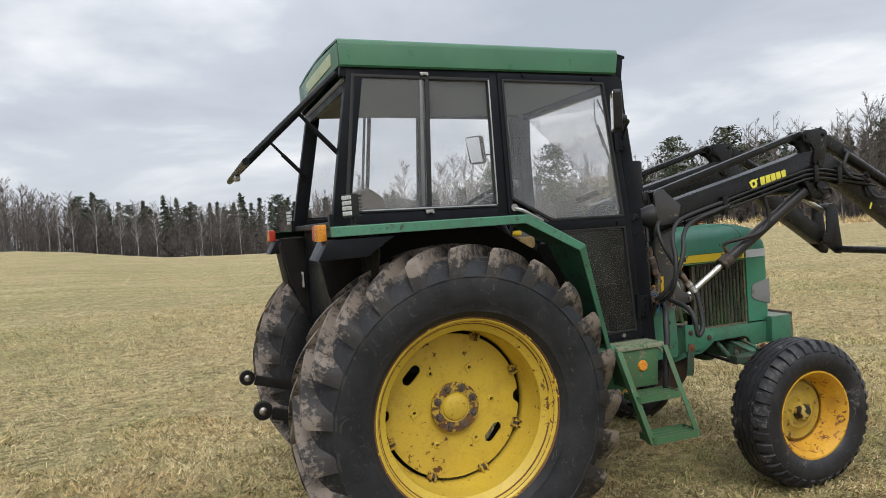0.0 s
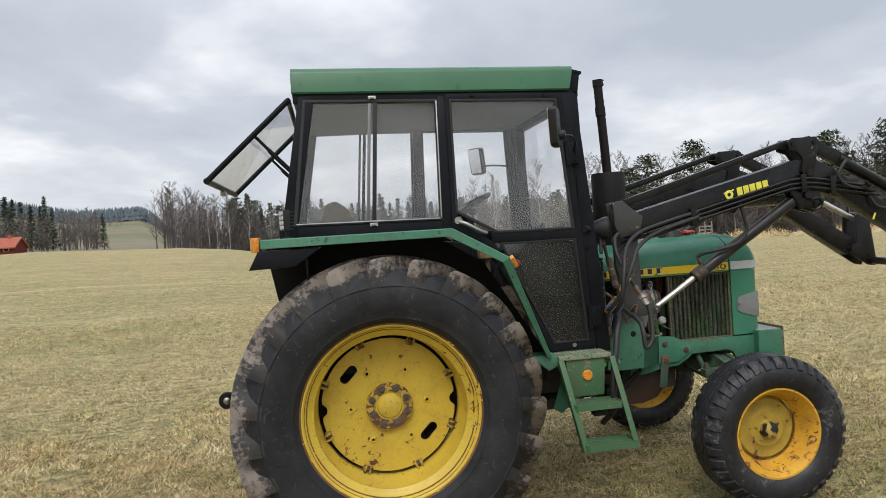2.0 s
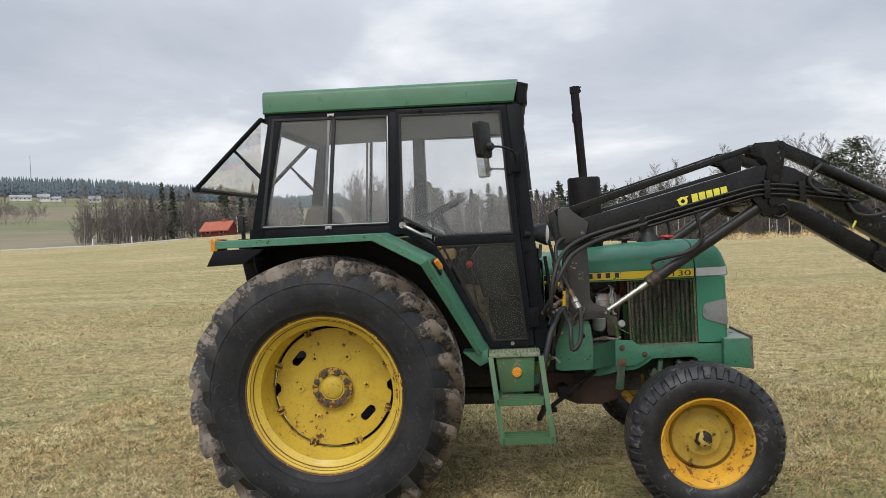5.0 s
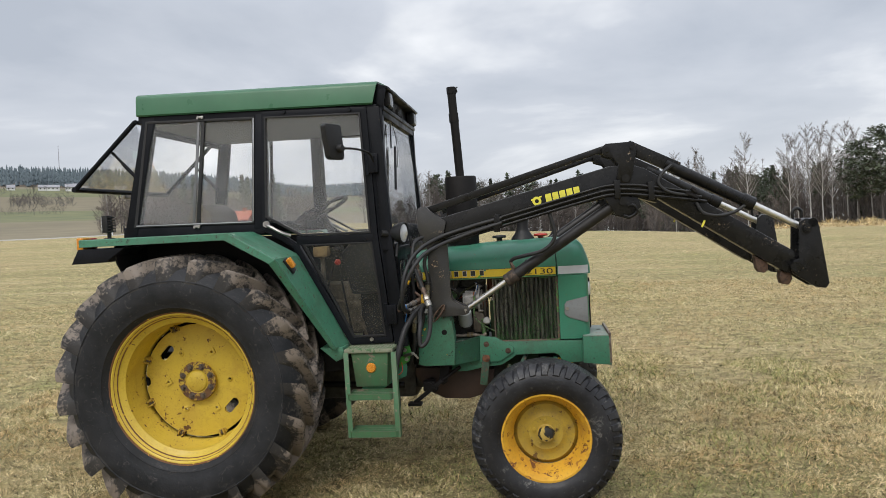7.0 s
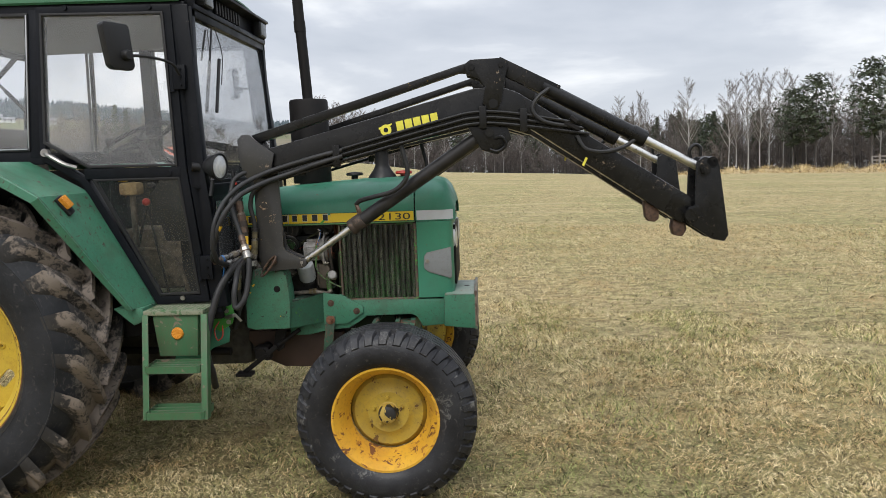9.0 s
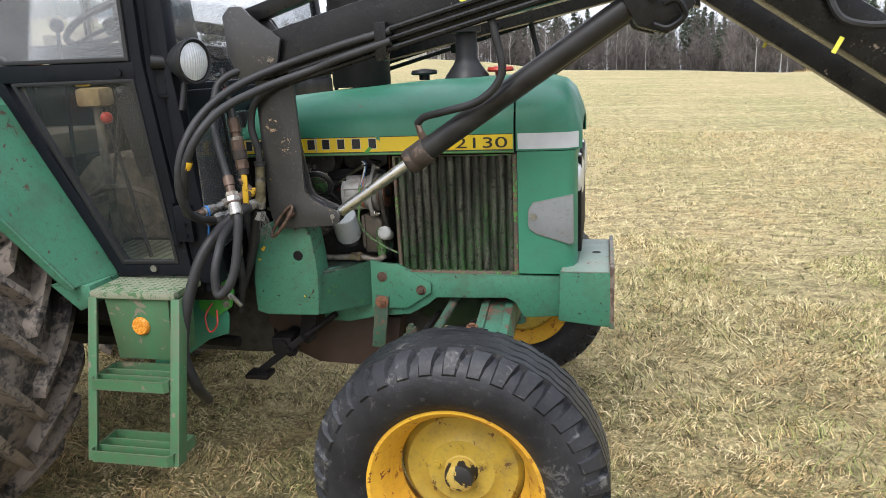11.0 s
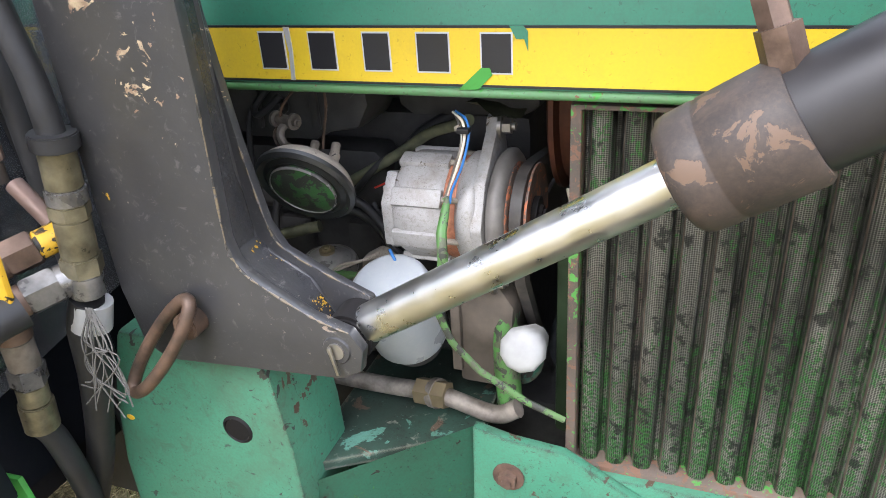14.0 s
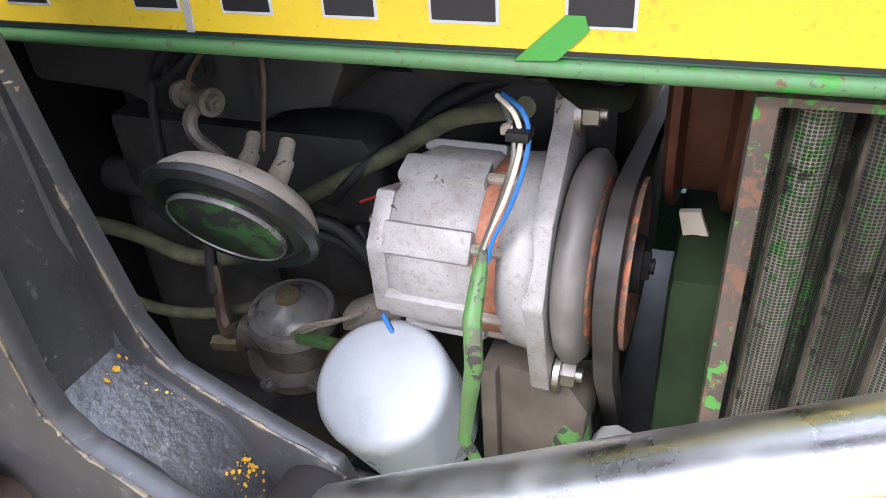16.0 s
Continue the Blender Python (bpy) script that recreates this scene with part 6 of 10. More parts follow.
box(b, -0.12, 0.34, -0.24, 0.24, 1.28, 1.40, 0.05)
seat = P("driver_seat", b, SEAT, None, "worn brown driver seat")
b = bmesh.new()
prism(b, [(-0.20, 1.36), (-0.30, 1.80), (-0.27, 1.90), (-0.20, 1.92), (-0.12, 1.86), (-0.02, 1.36)], -0.23, 0.23, 0.03)
P("seat_back", b, SEAT, seat)
b = bmesh.new()
box(b, 0.0, 0.25, -0.16, 0.16, 0.94, 1.30, 0.02)
P("seat_base", b, BLACK_GREASY, seat)
b = bmesh.new()
axis = Vector((-0.42, 0, 0.9)).normalized()
lathe(b, [(0.0, -0.02), (0.05, -0.02), (0.05, 0.02), (0.0, 0.03)], 20, (0.62, 0, 1.815), axis)
u = axis.orthogonal().normalized()
v = axis.cross(u)
ringpts = [Vector((0.62, 0, 1.83)) + (u * math.cos(a) + v * math.sin(a)) * 0.20 for a in (2 * math.pi * k / 24 for k in range(25))]
tube(b, ringpts, 0.014, 8, 2, True)
for k in range(3):
    a = 2 * math.pi * k / 3 + 0.5
    rod(b, (0.62, 0, 1.82), Vector((0.62, 0, 1.83)) + (u * math.cos(a) + v * math.sin(a)) * 0.20, 0.009, seg=8)
rod(b, (0.62, 0, 1.815), Vector((0.62, 0, 1.815)) - axis * 0.62, 0.025)
P("steering_wheel", b, PLASTIC, None, "black steering wheel")
b = bmesh.new()
prism(b, [(0.92, 1.25), (0.86, 1.52), (0.93, 1.60), (1.20, 1.60), (1.26, 1.25)], -0.42, 0.42, 0.02)
box(b, 0.95, 1.25, -0.30, 0.30, 0.95, 1.27, 0.01)
P("dashboard", b, PLASTIC, None, "black dashboard")
b = bmesh.new()
for p, q, k in (((0.55, -0.30, 1.0), (0.62, -0.34, 1.80), 1), ((0.62, -0.25, 1.0), (0.80, -0.28, 1.55), 1), ((0.40, -0.38, 1.1), (0.48, -0.42, 1.50), 1)):
    rod(b, p, q, 0.008, seg=8)
    bmesh.ops.create_icosphere(b, subdivisions=2, radius=0.026, matrix=Matrix.Translation(q))
P("lever", b, PLASTIC, None, "black control levers")
b = bmesh.new()
bmesh.ops.create_icosphere(b, subdivisions=2, radius=0.022, matrix=Matrix.Translation((0.847, -0.45, 1.471)))
P("lever_knob", b, RED, None, "red lever knob")
b = bmesh.new()
rod(b, (0.92, -0.42, 0.95), (0.849, -0.449, 1.46), 0.007, seg=8)
P("lever", b, PLASTIC)

# ---- hood, grille, rails ----
HY = 0.352


def hood_section(w, z0, z1):
    """Half round hood outline across the tractor: flat sides and a full top."""
    pts = [(-w, z0), (-w, z0 + (z1 - z0) * 0.30), (-w + 0.010, z0 + (z1 - z0) * 0.52), (-w + 0.040, z0 + (z1 - z0) * 0.74), (-w + 0.10, z0 + (z1 - z0) * 0.90), (-w + 0.19, z0 + (z1 - z0) * 0.975), (-0.07, z1)]
    return pts + [(-y, z) for y, z in pts[::-1]]


def hood_shell(stations, name, material, parent=None, label=""):
    t = bmesh.new()
    rings = [[t.verts.new((x, y, z)) for y, z in hood_section(w, z0, z1)] for x, w, z0, z1 in stations]
    for r0, r1 in zip(rings, rings[1:]):
        for q in range(len(r0) - 1):
            t.faces.new((r0[q], r0[q + 1], r1[q + 1], r1[q]))
    bmesh.ops.recalc_face_normals(t, faces=t.faces)
    bmesh.ops.solidify(t, geom=list(t.faces), thickness=0.006)
    return P(name, t, material, parent, label, 45)


hood = hood_shell([(1.30, HY, 1.315, 1.50), (1.6, HY, 1.315, 1.525), (2.0, HY, 1.315, 1.548), (2.275, HY, 1.315, 1.552)], "hood", GREEN, None, "faded green engine hood")
hood_shell([(2.282, HY, 1.315, 1.552), (2.38, HY, 1.315, 1.545), (2.43, HY - 0.003, 1.315, 1.532), (2.462, HY - 0.015, 1.315, 1.50), (2.485, HY - 0.035, 1.315, 1.44), (2.495, HY - 0.05, 1.315, 1.40)], "nose_top", GREEN, hood)
# yellow decal band with dark blocks in pale outlines, then a silver band on the nose
for s in (-1, 1):
    b = bmesh.new()
    box(b, 1.31, 2.272, s * (HY + 0.0005), s * (HY + 0.003), 1.3215, 1.3715)
    band = P("decal_band", b, DECAL, hood, "yellow decal band, worn and cracked")
    for z in (1.3208, 1.3718):
        b = bmesh.new()
        box(b, 1.31, 2.272, s * (HY + 0.0005), s * (HY + 0.0032), z - 0.0011, z + 0.0011)
        P("decal_edge", b, INK, hood)
    for x0, x1 in ((1.322, 1.344), (1.367, 1.394), (1.417, 1.443), (1.466, 1.494), (1.555, 1.581), (1.609, 1.635), (1.665, 1.690), (1.718, 1.747), (1.778, 1.804)):
        if s > 0:
            x0, x1 = 3.6 - x1, 3.6 - x0
        b = bmesh.new()
        box(b, x0 - 0.0015, x1 + 0.0015, s * (HY + 0.0028), s * (HY + 0.0034), 1.3315, 1.3675)
        P("pale_outline", b, SILVER, hood)
        b = bmesh.new()
        box(b, x0, x1, s * (HY + 0.0030), s * (HY + 0.0040), 1.333, 1.366)
        P("dark_block", b, INK, hood)
    # a white repair strip and two flakes where the green shows through
    b = bmesh.new()
    prism(b, [(1.583, 1.3715), (1.589, 1.3715), (1.590, 1.35), (1.588, 1.3215), (1.584, 1.3215), (1.586, 1.348)], s * (HY + 0.003), s * (HY + 0.0044))
    P("white_strip", b, WHITE_DIRTY, hood)
    b = bmesh.new()
    prism(b, [(1.755, 1.317), (1.774, 1.318), (1.787, 1.331), (1.785, 1.337), (1.777, 1.337), (1.768, 1.329)], s * (HY + 0.003), s * (HY + 0.0044))
    P("green_flake", b, GREEN_BRIGHT, hood)
    b = bmesh.new()
    prism(b, [(1.803, 1.373), (1.815, 1.373), (1.819, 1.368), (1.819, 1.352), (1.816, 1.362), (1.809, 1.362)], s * (HY + 0.003), s * (HY + 0.0044))
    P("green_flake", b, GREEN, hood)
    b = bmesh.new()
    prism(b, [(2.288, s * (HY + 0.002)), (2.430, s * (HY - 0.001)), (2.462, s * (HY - 0.013)), (2.484, s * (HY - 0.033)), (2.478, s * (HY - 0.040)), (2.288, s * (HY - 0.012))], 1.321, 1.372, 0.0, "z")
    P("silver_band", b, SILVER, hood, "silver band on the nose")
    # rolled lower edge of the hood
    b = bmesh.new()
    tube(b, [(1.30, s * HY, 1.3135), (2.275, s * HY, 1.3135)], 0.0042, 18)
    P("hood_lip", b, LIP, hood, "scraped green hood lip with rust spots")
curve = bpy.data.curves.new("number", "FONT")
curve.body, curve.size, curve.extrude, curve.align_x = "2130", 0.0545, 0.0008, "LEFT"
num_tmp = bpy.data.objects.new("number_tmp", curve)
scene.collection.objects.link(num_tmp)
me = bpy.data.meshes.new_from_object(num_tmp.evaluated_get(bpy.context.evaluated_depsgraph_get()))
bpy.data.objects.remove(num_tmp)
wide = [v.co.x for v in me.vertices]
high = [v.co.y for v in me.vertices]
me.transform(Matrix.Translation((2.080, -(HY + 0.0040), 1.3275)) @ Matrix.Rotation(radians(90), 4, "X") @ Matrix.Diagonal((0.174 / (max(wide) - min(wide)), 0.035 / (max(high) - min(high)), 1, 1)) @ Matrix.Translation((-min(wide), -min(high), 0)))
whole = bmesh.new()
whole.from_mesh(me)
left = set(whole.verts)
while left:
    stack, island = [next(iter(left))], set()
    while stack:
        v = stack.pop()
        if v not in island:
            island.add(v)
            stack += [e.other_vert(v) for e in v.link_edges]
    left -= island
    one, twin = bmesh.new(), {}
    for v in whole.verts:
        if v in island:
            twin[v] = one.verts.new(v.co)
    for f in whole.faces:
        if f.verts[0] in island:
            one.faces.new([twin[v] for v in f.verts])
    P("digit", one, INK, hood, "black number film", 20)
whole.free()
# nose panel below
b = bmesh.new()
sec = [(2.285, -HY), (2.44, -HY), (2.468, -HY + 0.02), (2.48, -HY + 0.06), (2.48, HY - 0.06), (2.468, HY - 0.02), (2.44, HY), (2.285, HY), (2.285, HY - 0.012), (2.43, HY - 0.012), (2.462, HY - 0.06), (2.462, -HY + 0.06), (2.43, -HY + 0.012), (2.285, -HY + 0.012)]
prism(b, sec, 0.895, 1.312, 0.0, "z")
nose = P("nose_panel", b, GREEN, None, "green nose panel")
for s in (-1, 1):
    b = bmesh.new()
    prism(b, [(2.317, 1.07), (2.320, 1.12), (2.335, 1.142), (2.468, 1.170), (2.470, 1.006), (2.458, 1.0), (2.345, 1.035), (2.322, 1.052)], s * (HY - 0.004), s * (HY + 0.005), 0.002)
    plate = P("side_plate", b, GREY_METAL, nose, "dull grey metal plate with one bolt")
    b = bmesh.new()
    bolt(b, (2.337, s * (HY + 0.005), 1.095), (0, s, 0), 0.007, 0.005)
    P("plate_bolt", b, STEEL, nose)
    b = bmesh.new()
    lathe(b, [(0, 0.02), (0.05, 0.018), (0.075, 0.008), (0.08, -0.01)], 24, (2.48, s * 0.20, 1.21), (1, 0, 0))
    P("headlight", b, LENS, nose, "round headlight in the nose")
b = bmesh.new()
box(b, 2.478, 2.492, -0.26, 0.26, 0.95, 1.28, 0.004)
P("front_grille", b, BLACK_GREASY, nose)
# side grille: fluted mesh in a rusty frame
for s in (-1, 1):
    b = bmesh.new()
    hollow(b, [(1.854, 1.304), (2.283, 1.304), (2.283, 0.884), (1.857, 0.880)], [(1.864, 1.2995), (2.268, 1.2995), (2.268, 0.897), (1.867, 0.895)], s * (HY - 0.040), s * (HY - 0.008), 0.0015)
    grille = P("side_grille", b, GRILLE_FRAME, None, "dark fluted side grille in a rusty frame")
    for k in range(14):
        x = 1.863 + k * 0.0291
        t = bmesh.new()
        rows = []
        for z in (0.888, 1.298):
            prof = [(0.0, 0.0), (0.0045, 0.0), (0.0062, 0.0030), (0.0078, 0.0125), (0.0092, 0.0150)] + [(0.0092 + 0.0165 * q / 6, 0.0150 + 0.0035 * math.sin(math.pi * q / 6)) for q in range(1, 6)] + [(0.0257, 0.0150), (0.0272, 0.0115), (0.0286, 0.0020), (0.0292, 0.0)]
            rows.append([t.verts.new((x + px, s * (HY - 0.034 + py), z)) for px, py in prof])
        for q in range(len(rows[0]) - 1):
            t.faces.new((rows[0][q], rows[0][q + 1], rows[1][q + 1], rows[1][q]))
        bmesh.ops.solidify(t, geom=list(t.faces), thickness=0.0012)
        bmesh.ops.recalc_face_normals(t, faces=t.faces)
        flute = P("grille_flute", t, GRILLE_MESH, grille, "", 50)
        # tan strip on one shoulder of each ridge, a highlight put into the colour
        flute.data.materials.append(RIDGE_TAN)
        for f in flute.data.polygons:
            f.material_index = int(0.0080 < f.center.x - x < 0.0091)
# dark strip added behind the joint of side panels and nose, for its shade
for s in (-1, 1):
    b = bmesh.new()
    box(b, 2.262, 2.306, s * (HY - 0.034), s * (HY - 0.024), 0.885, 1.44, 0.002)
    P("dark_joint_strip", b, BLACK_GREASY, nose)
# engine rails and loader mounting plates
for s in (-1, 1):
    b = bmesh.new()
    y0, y1 = s * (HY - 0.03), s * (HY + 0.004)
    prism(b, [(1.56, 0.84), (1.75, 0.905), (1.86, 0.89), (2.44, 0.885), (2.435, 0.745), (2.30, 0.735), (2.27, 0.79), (2.24, 0.805), (1.99, 0.80), (1.96, 0.775), (1.89, 0.735), (1.78, 0.725), (1.66, 0.70), (1.56, 0.70)], y0, y1, 0.004)
    rail = P("side_rail", b, GREEN_WORN, None, "green cast side rail with chipped paint")
    b = bmesh.new()
    prism(b, [(1.757, 0.940), (1.80, 0.93), (1.86, 0.925), (1.975, 0.858), (1.975, 0.822), (1.885, 0.762), (1.752, 0.76)], s * (HY + 0.004), s * (HY + 0.018), 0.003)
    P("rail_gusset", b, GREEN_WORN, rail)
    for x, z in ((1.798, 0.879), (1.939, 0.832)):
        b = bmesh.new()
        bolt(b, (x, s * (HY + 0.018), z), (0, s, 0), 0.0115, 0.011)
        P("rail_bolt", b, RUSTY, rail)
    b = bmesh.new()
    bar(b, (1.796, 0.81), (1.768, 0.61), 0.05, s * (HY + 0.018), s * (HY + 0.026), 0.003)
    P("hanger_strap", b, STRAP, rail, "short green hanger strap with rusty bolt")
    b = bmesh.new()
    bolt(b, (1.794, s * (HY + 0.026), 0.786), (0, s, 0), 0.015, 0.012)
    P("strap_bolt", b, BOLT_RUST, rail)
    # thick mounting box below the loader post
    b = bmesh.new()
    prism(b, [(1.41, 1.088), (1.575, 1.086), (1.592, 1.06), (1.603, 0.97), (1.606, 0.90), (1.597, 0.769), (1.402, 0.766), (1.362, 0.780), (1.364, 0.90), (1.38, 1.0)], s * 0.385, s * 0.490, 0.008)
    mount = P("mount_plate", b, GREEN_WORN, None, "thick green loader mounting plate")
    b = bmesh.new()
    lathe(b, [(0.0, 0.0005), (0.014, 0.0005), (0.015, 0.002), (0.018, 0.0)], 20, (1.539, s * 0.490, 0.986), (0, s, 0))
    P("mount_hole", b, BLACK_GREASY, mount)
    for x, z, r in ((1.411, 1.007, 0.006), (1.416, 1.014, 0.004), (1.394, 0.970, 0.0035), (1.549, 0.839, 0.003)):
        b = bmesh.new()
        lathe(b, [(0, 0.0008), (r, 0.0006), (r * 1.15, 0.0)], 7, (x, s * 0.490, z), (0, s, 0))
        for v in b.verts:
            v.co.x = x + (v.co.x - x) * (0.7 + 0.8 * abs(math.sin(v.co.z * 900)))
        P("yellow_chip", b, YELLOW_SPOT, mount, "chip showing yellow paint")
    b = bmesh.new()
    t = bmesh.new()
    q = [(1.604, 0.462, 0.905), (1.76, HY + 0.01, 0.938), (1.755, HY + 0.01, 0.775), (1.598, 0.480, 0.770)]
    t.faces.new([t.verts.new((x, s * y, z)) for x, y, z in q])
    bmesh.ops.solidify(t, geom=list(t.faces), thickness=s * 0.02)
    bmesh.ops.recalc_face_normals(t, faces=t.faces)
    merge(b, t)
    P("mount_cheek", b, GREEN_CHEEK, mount)
    b = bmesh.new()
    prism(b, [(1.58, s * 0.46), (1.76, s * HY), (1.76, s * 0.20), (1.58, s * 0.20)], 0.905, 0.917, 0.0, "z")
    P("mount_top", b, OILY_SHELF, mount, "oil-black shelf with remains of green paint")
# front weight tray
b = bmesh.new()
prism(b, [(2.425, 0.915), (2.60, 0.915), (2.60, 0.725), (2.420, 0.745)], -0.405, 0.045, 0.006)
tray = P("weight_tray", b, GREEN_WORN, None, "green front weight tray with worn pale top")
b = bmesh.new()
box(b, 2.430, 2.588, -0.400, 0.040, 0.915, 0.919, 0.002)
P("tray_top", b, TRAYTOP, tray, "pale worn tray top")
b = bmesh.new()
box(b, 2.588, 2.603, -0.406, 0.046, 0.722, 0.934, 0.004)
P("tray_lip", b, TRAY_LIP, tray, "scraped brown tray lip")
b = bmesh.new()
lathe(b, [(0, 0.0008), (0.016, 0.0008)], 20, (2.543, -0.155, 0.9192), (0, 0, 1))
P("tray_hole", b, BLACK_GREASY, tray)
# silencer, exhaust, air intake, caps
b = bmesh.new()
lathe(b, [(0, 0), (0.108, 0), (0.112, 0.01), (0.112, 0.47), (0.106, 0.482), (0, 0.485)], 32, (1.645, 0.02, 1.53), (0, 0, 1))
muffler = P("silencer", b, BLACK_GREASY, None, "black drum-shaped exhaust silencer")
b = bmesh.new()
tube(b, [(1.645, 0.02, 1.97), (1.633, 0.02, 2.22), (1.618, 0.02, 2.50), (1.612, 0.02, 2.64)], 0.030, 16)
rod(b, (1.622, 0.02, 2.40), (1.619, 0.02, 2.46), 0.034)
P("exhaust_pipe", b, BLACK_GREASY, muffler, "tall black exhaust pipe")
b = bmesh.new()
rod(b, (1.613, 0.02, 2.600), (1.612, 0.02, 2.645), 0.0335, seg=20)
tube(b, [(1.640, 0.02, 2.60), (1.652, 0.02, 2.612), (1.646, 0.02, 2.632), (1.656, 0.02, 2.645)], 0.005, 6, 4)
P("pipe_clamp", b, BLACK_GREASY, muffler)
b = bmesh.new()
lathe(b, [(0.085, 0.0), (0.08, 0.012), (0.052, 0.05), (0.040, 0.075), (0.040, 0.16), (0.055, 0.165), (0.055, 0.20), (0, 0.205)], 28, (2.065, 0, 1.545), (0, 0, 1))
P("air_intake", b, PLASTIC, None, "black air intake cone on the hood")
for x, m, lab in ((1.90, PLASTIC, "black filler cap"), (2.19, RED, "red radiator cap")):
    b = bmesh.new()
    lathe(b, [(0.02, 0.0), (0.02, 0.018), (0.046, 0.020), (0.050, 0.026), (0.046, 0.036), (0.0, 0.042)], 24, (x, 0, 1.545), (0, 0, 1))
    P("filler_cap", b, m, None, lab)

# ---- chassis ----
b = bmesh.new()
box(b, 1.95, 2.42, -0.20, 0.20, 0.74, 0.90, 0.03)
P("radiator_support", b, ENGINE)
b = bmesh.new()
box(b, 1.25, 1.94, -0.22, 0.22, 0.56, 0.87, 0.03)
P("crankcase", b, ENGINE)
b = bmesh.new()
box(b, 1.30, 1.79, -0.20, 0.20, 0.88, 1.12, 0.03)
P("engine_block", b, ENGINE, None, "sooty black engine block")
b = bmesh.new()
box(b, 0.25, 1.30, -0.25, 0.25, 0.50, 0.92, 0.05)
box(b, -0.35, 0.30, -0.34, 0.34, 0.52, 1.05, 0.06)
P("gearbox", b, ENGINE, None, "black gearbox and rear axle housing")
b = bmesh.new()
rod(b, (0, -0.72, 0.765), (0, 0.72, 0.765), 0.13, seg=24)
P("rear_axle", b, ENGINE)
b = bmesh.new()
prism(b, [(1.30, 0.66), (1.40, 0.55), (1.50, 0.505), (1.66, 0.50), (1.76, 0.53), (1.82, 0.60), (1.84, 0.70), (1.30, 0.72)], -0.30, 0.30, 0.012)
P("belly_pan", b, BROWN, None, "oily brown pan under the engine")
# front axle beam, kingpins, steering
b = bmesh.new()
prism(b, [(-0.62, 0.60), (-0.30, 0.66), (0.30, 0.66), (0.62, 0.60), (0.62, 0.70), (0.30, 0.77), (-0.30, 0.77), (-0.62, 0.70)], 2.145, 2.262, 0.01, "x")
axle = P("front_axle", b, AXLE_WORN, None, "green front axle beam with worn paint")
for s in (-1, 1):
    b = bmesh.new()
    rod(b, (2.16, s * 0.60, 0.36), (2.16, s * 0.60, 0.76), 0.045, seg=20)
    rod(b, (2.16, s * 0.58, 0.43), (2.16, s * 0.80, 0.43), 0.04)
    P("kingpin", b, GREEN_GRIMY, axle, "green kingpin housing")
    b = bmesh.new()
    rod(b, (2.16, s * 0.60, 0.76), (2.16, s * 0.60, 0.773), 0.050, seg=24, b=0.003)
    P("kingpin_washer", b, STRAP, axle)
    b = bmesh.new()
    bolt(b, (2.16, s * 0.60, 0.773), (0, 0, 1), 0.021, 0.02)
    P("kingpin_bolt", b, BOLT_RUST, axle, "rusty kingpin bolt")
    b = bmesh.new()
    prism(b, [(1.93, s * 0.55), (2.14, s * 0.53), (2.20, s * 0.60), (2.14, s * 0.67), (1.93, s * 0.62)], 0.70, 0.745, 0.006, "z")
    bolt(b, (1.955, s * 0.585, 0.745), (0, 0, 1), 0.018, 0.03)
    P("steering_arm", b, STRAP, axle, "oily green steering arm")
    b = bmesh.new()
    tube(b, [(1.955, s * 0.585, 0.70), (1.97, s * 0.35, 0.71), (2.0, s * 0.05, 0.72)], 0.011, 8)
    P("tie_rod", b, BLACK_GREASY, axle)
    b = bmesh.new()
    rod(b, (2.00, s * 0.50, 0.70), (2.06, s * 0.26, 0.80), 0.016)
    P("axle_brace", b, STRAP, axle)
    for x in (2.147, 2.232):
        b = bmesh.new()
        prism(b, [(s * 0.30, 0.765), (s * 0.60, 0.698), (s * 0.60, 0.716), (s * 0.30, 0.783)], x, x + 0.028, 0.004, "x")
        P("axle_rib", b, AXLE_WORN, axle)

b = bmesh.new()
prism(b, [(1.93, 0.80), (2.14, 0.80), (2.14, 0.70), (2.05, 0.655), (1.98, 0.66), (1.90, 0.70)], -0.27, 0.27, 0.02)
P("axle_support", b, DKGREEN, None, "dark green axle support casting")

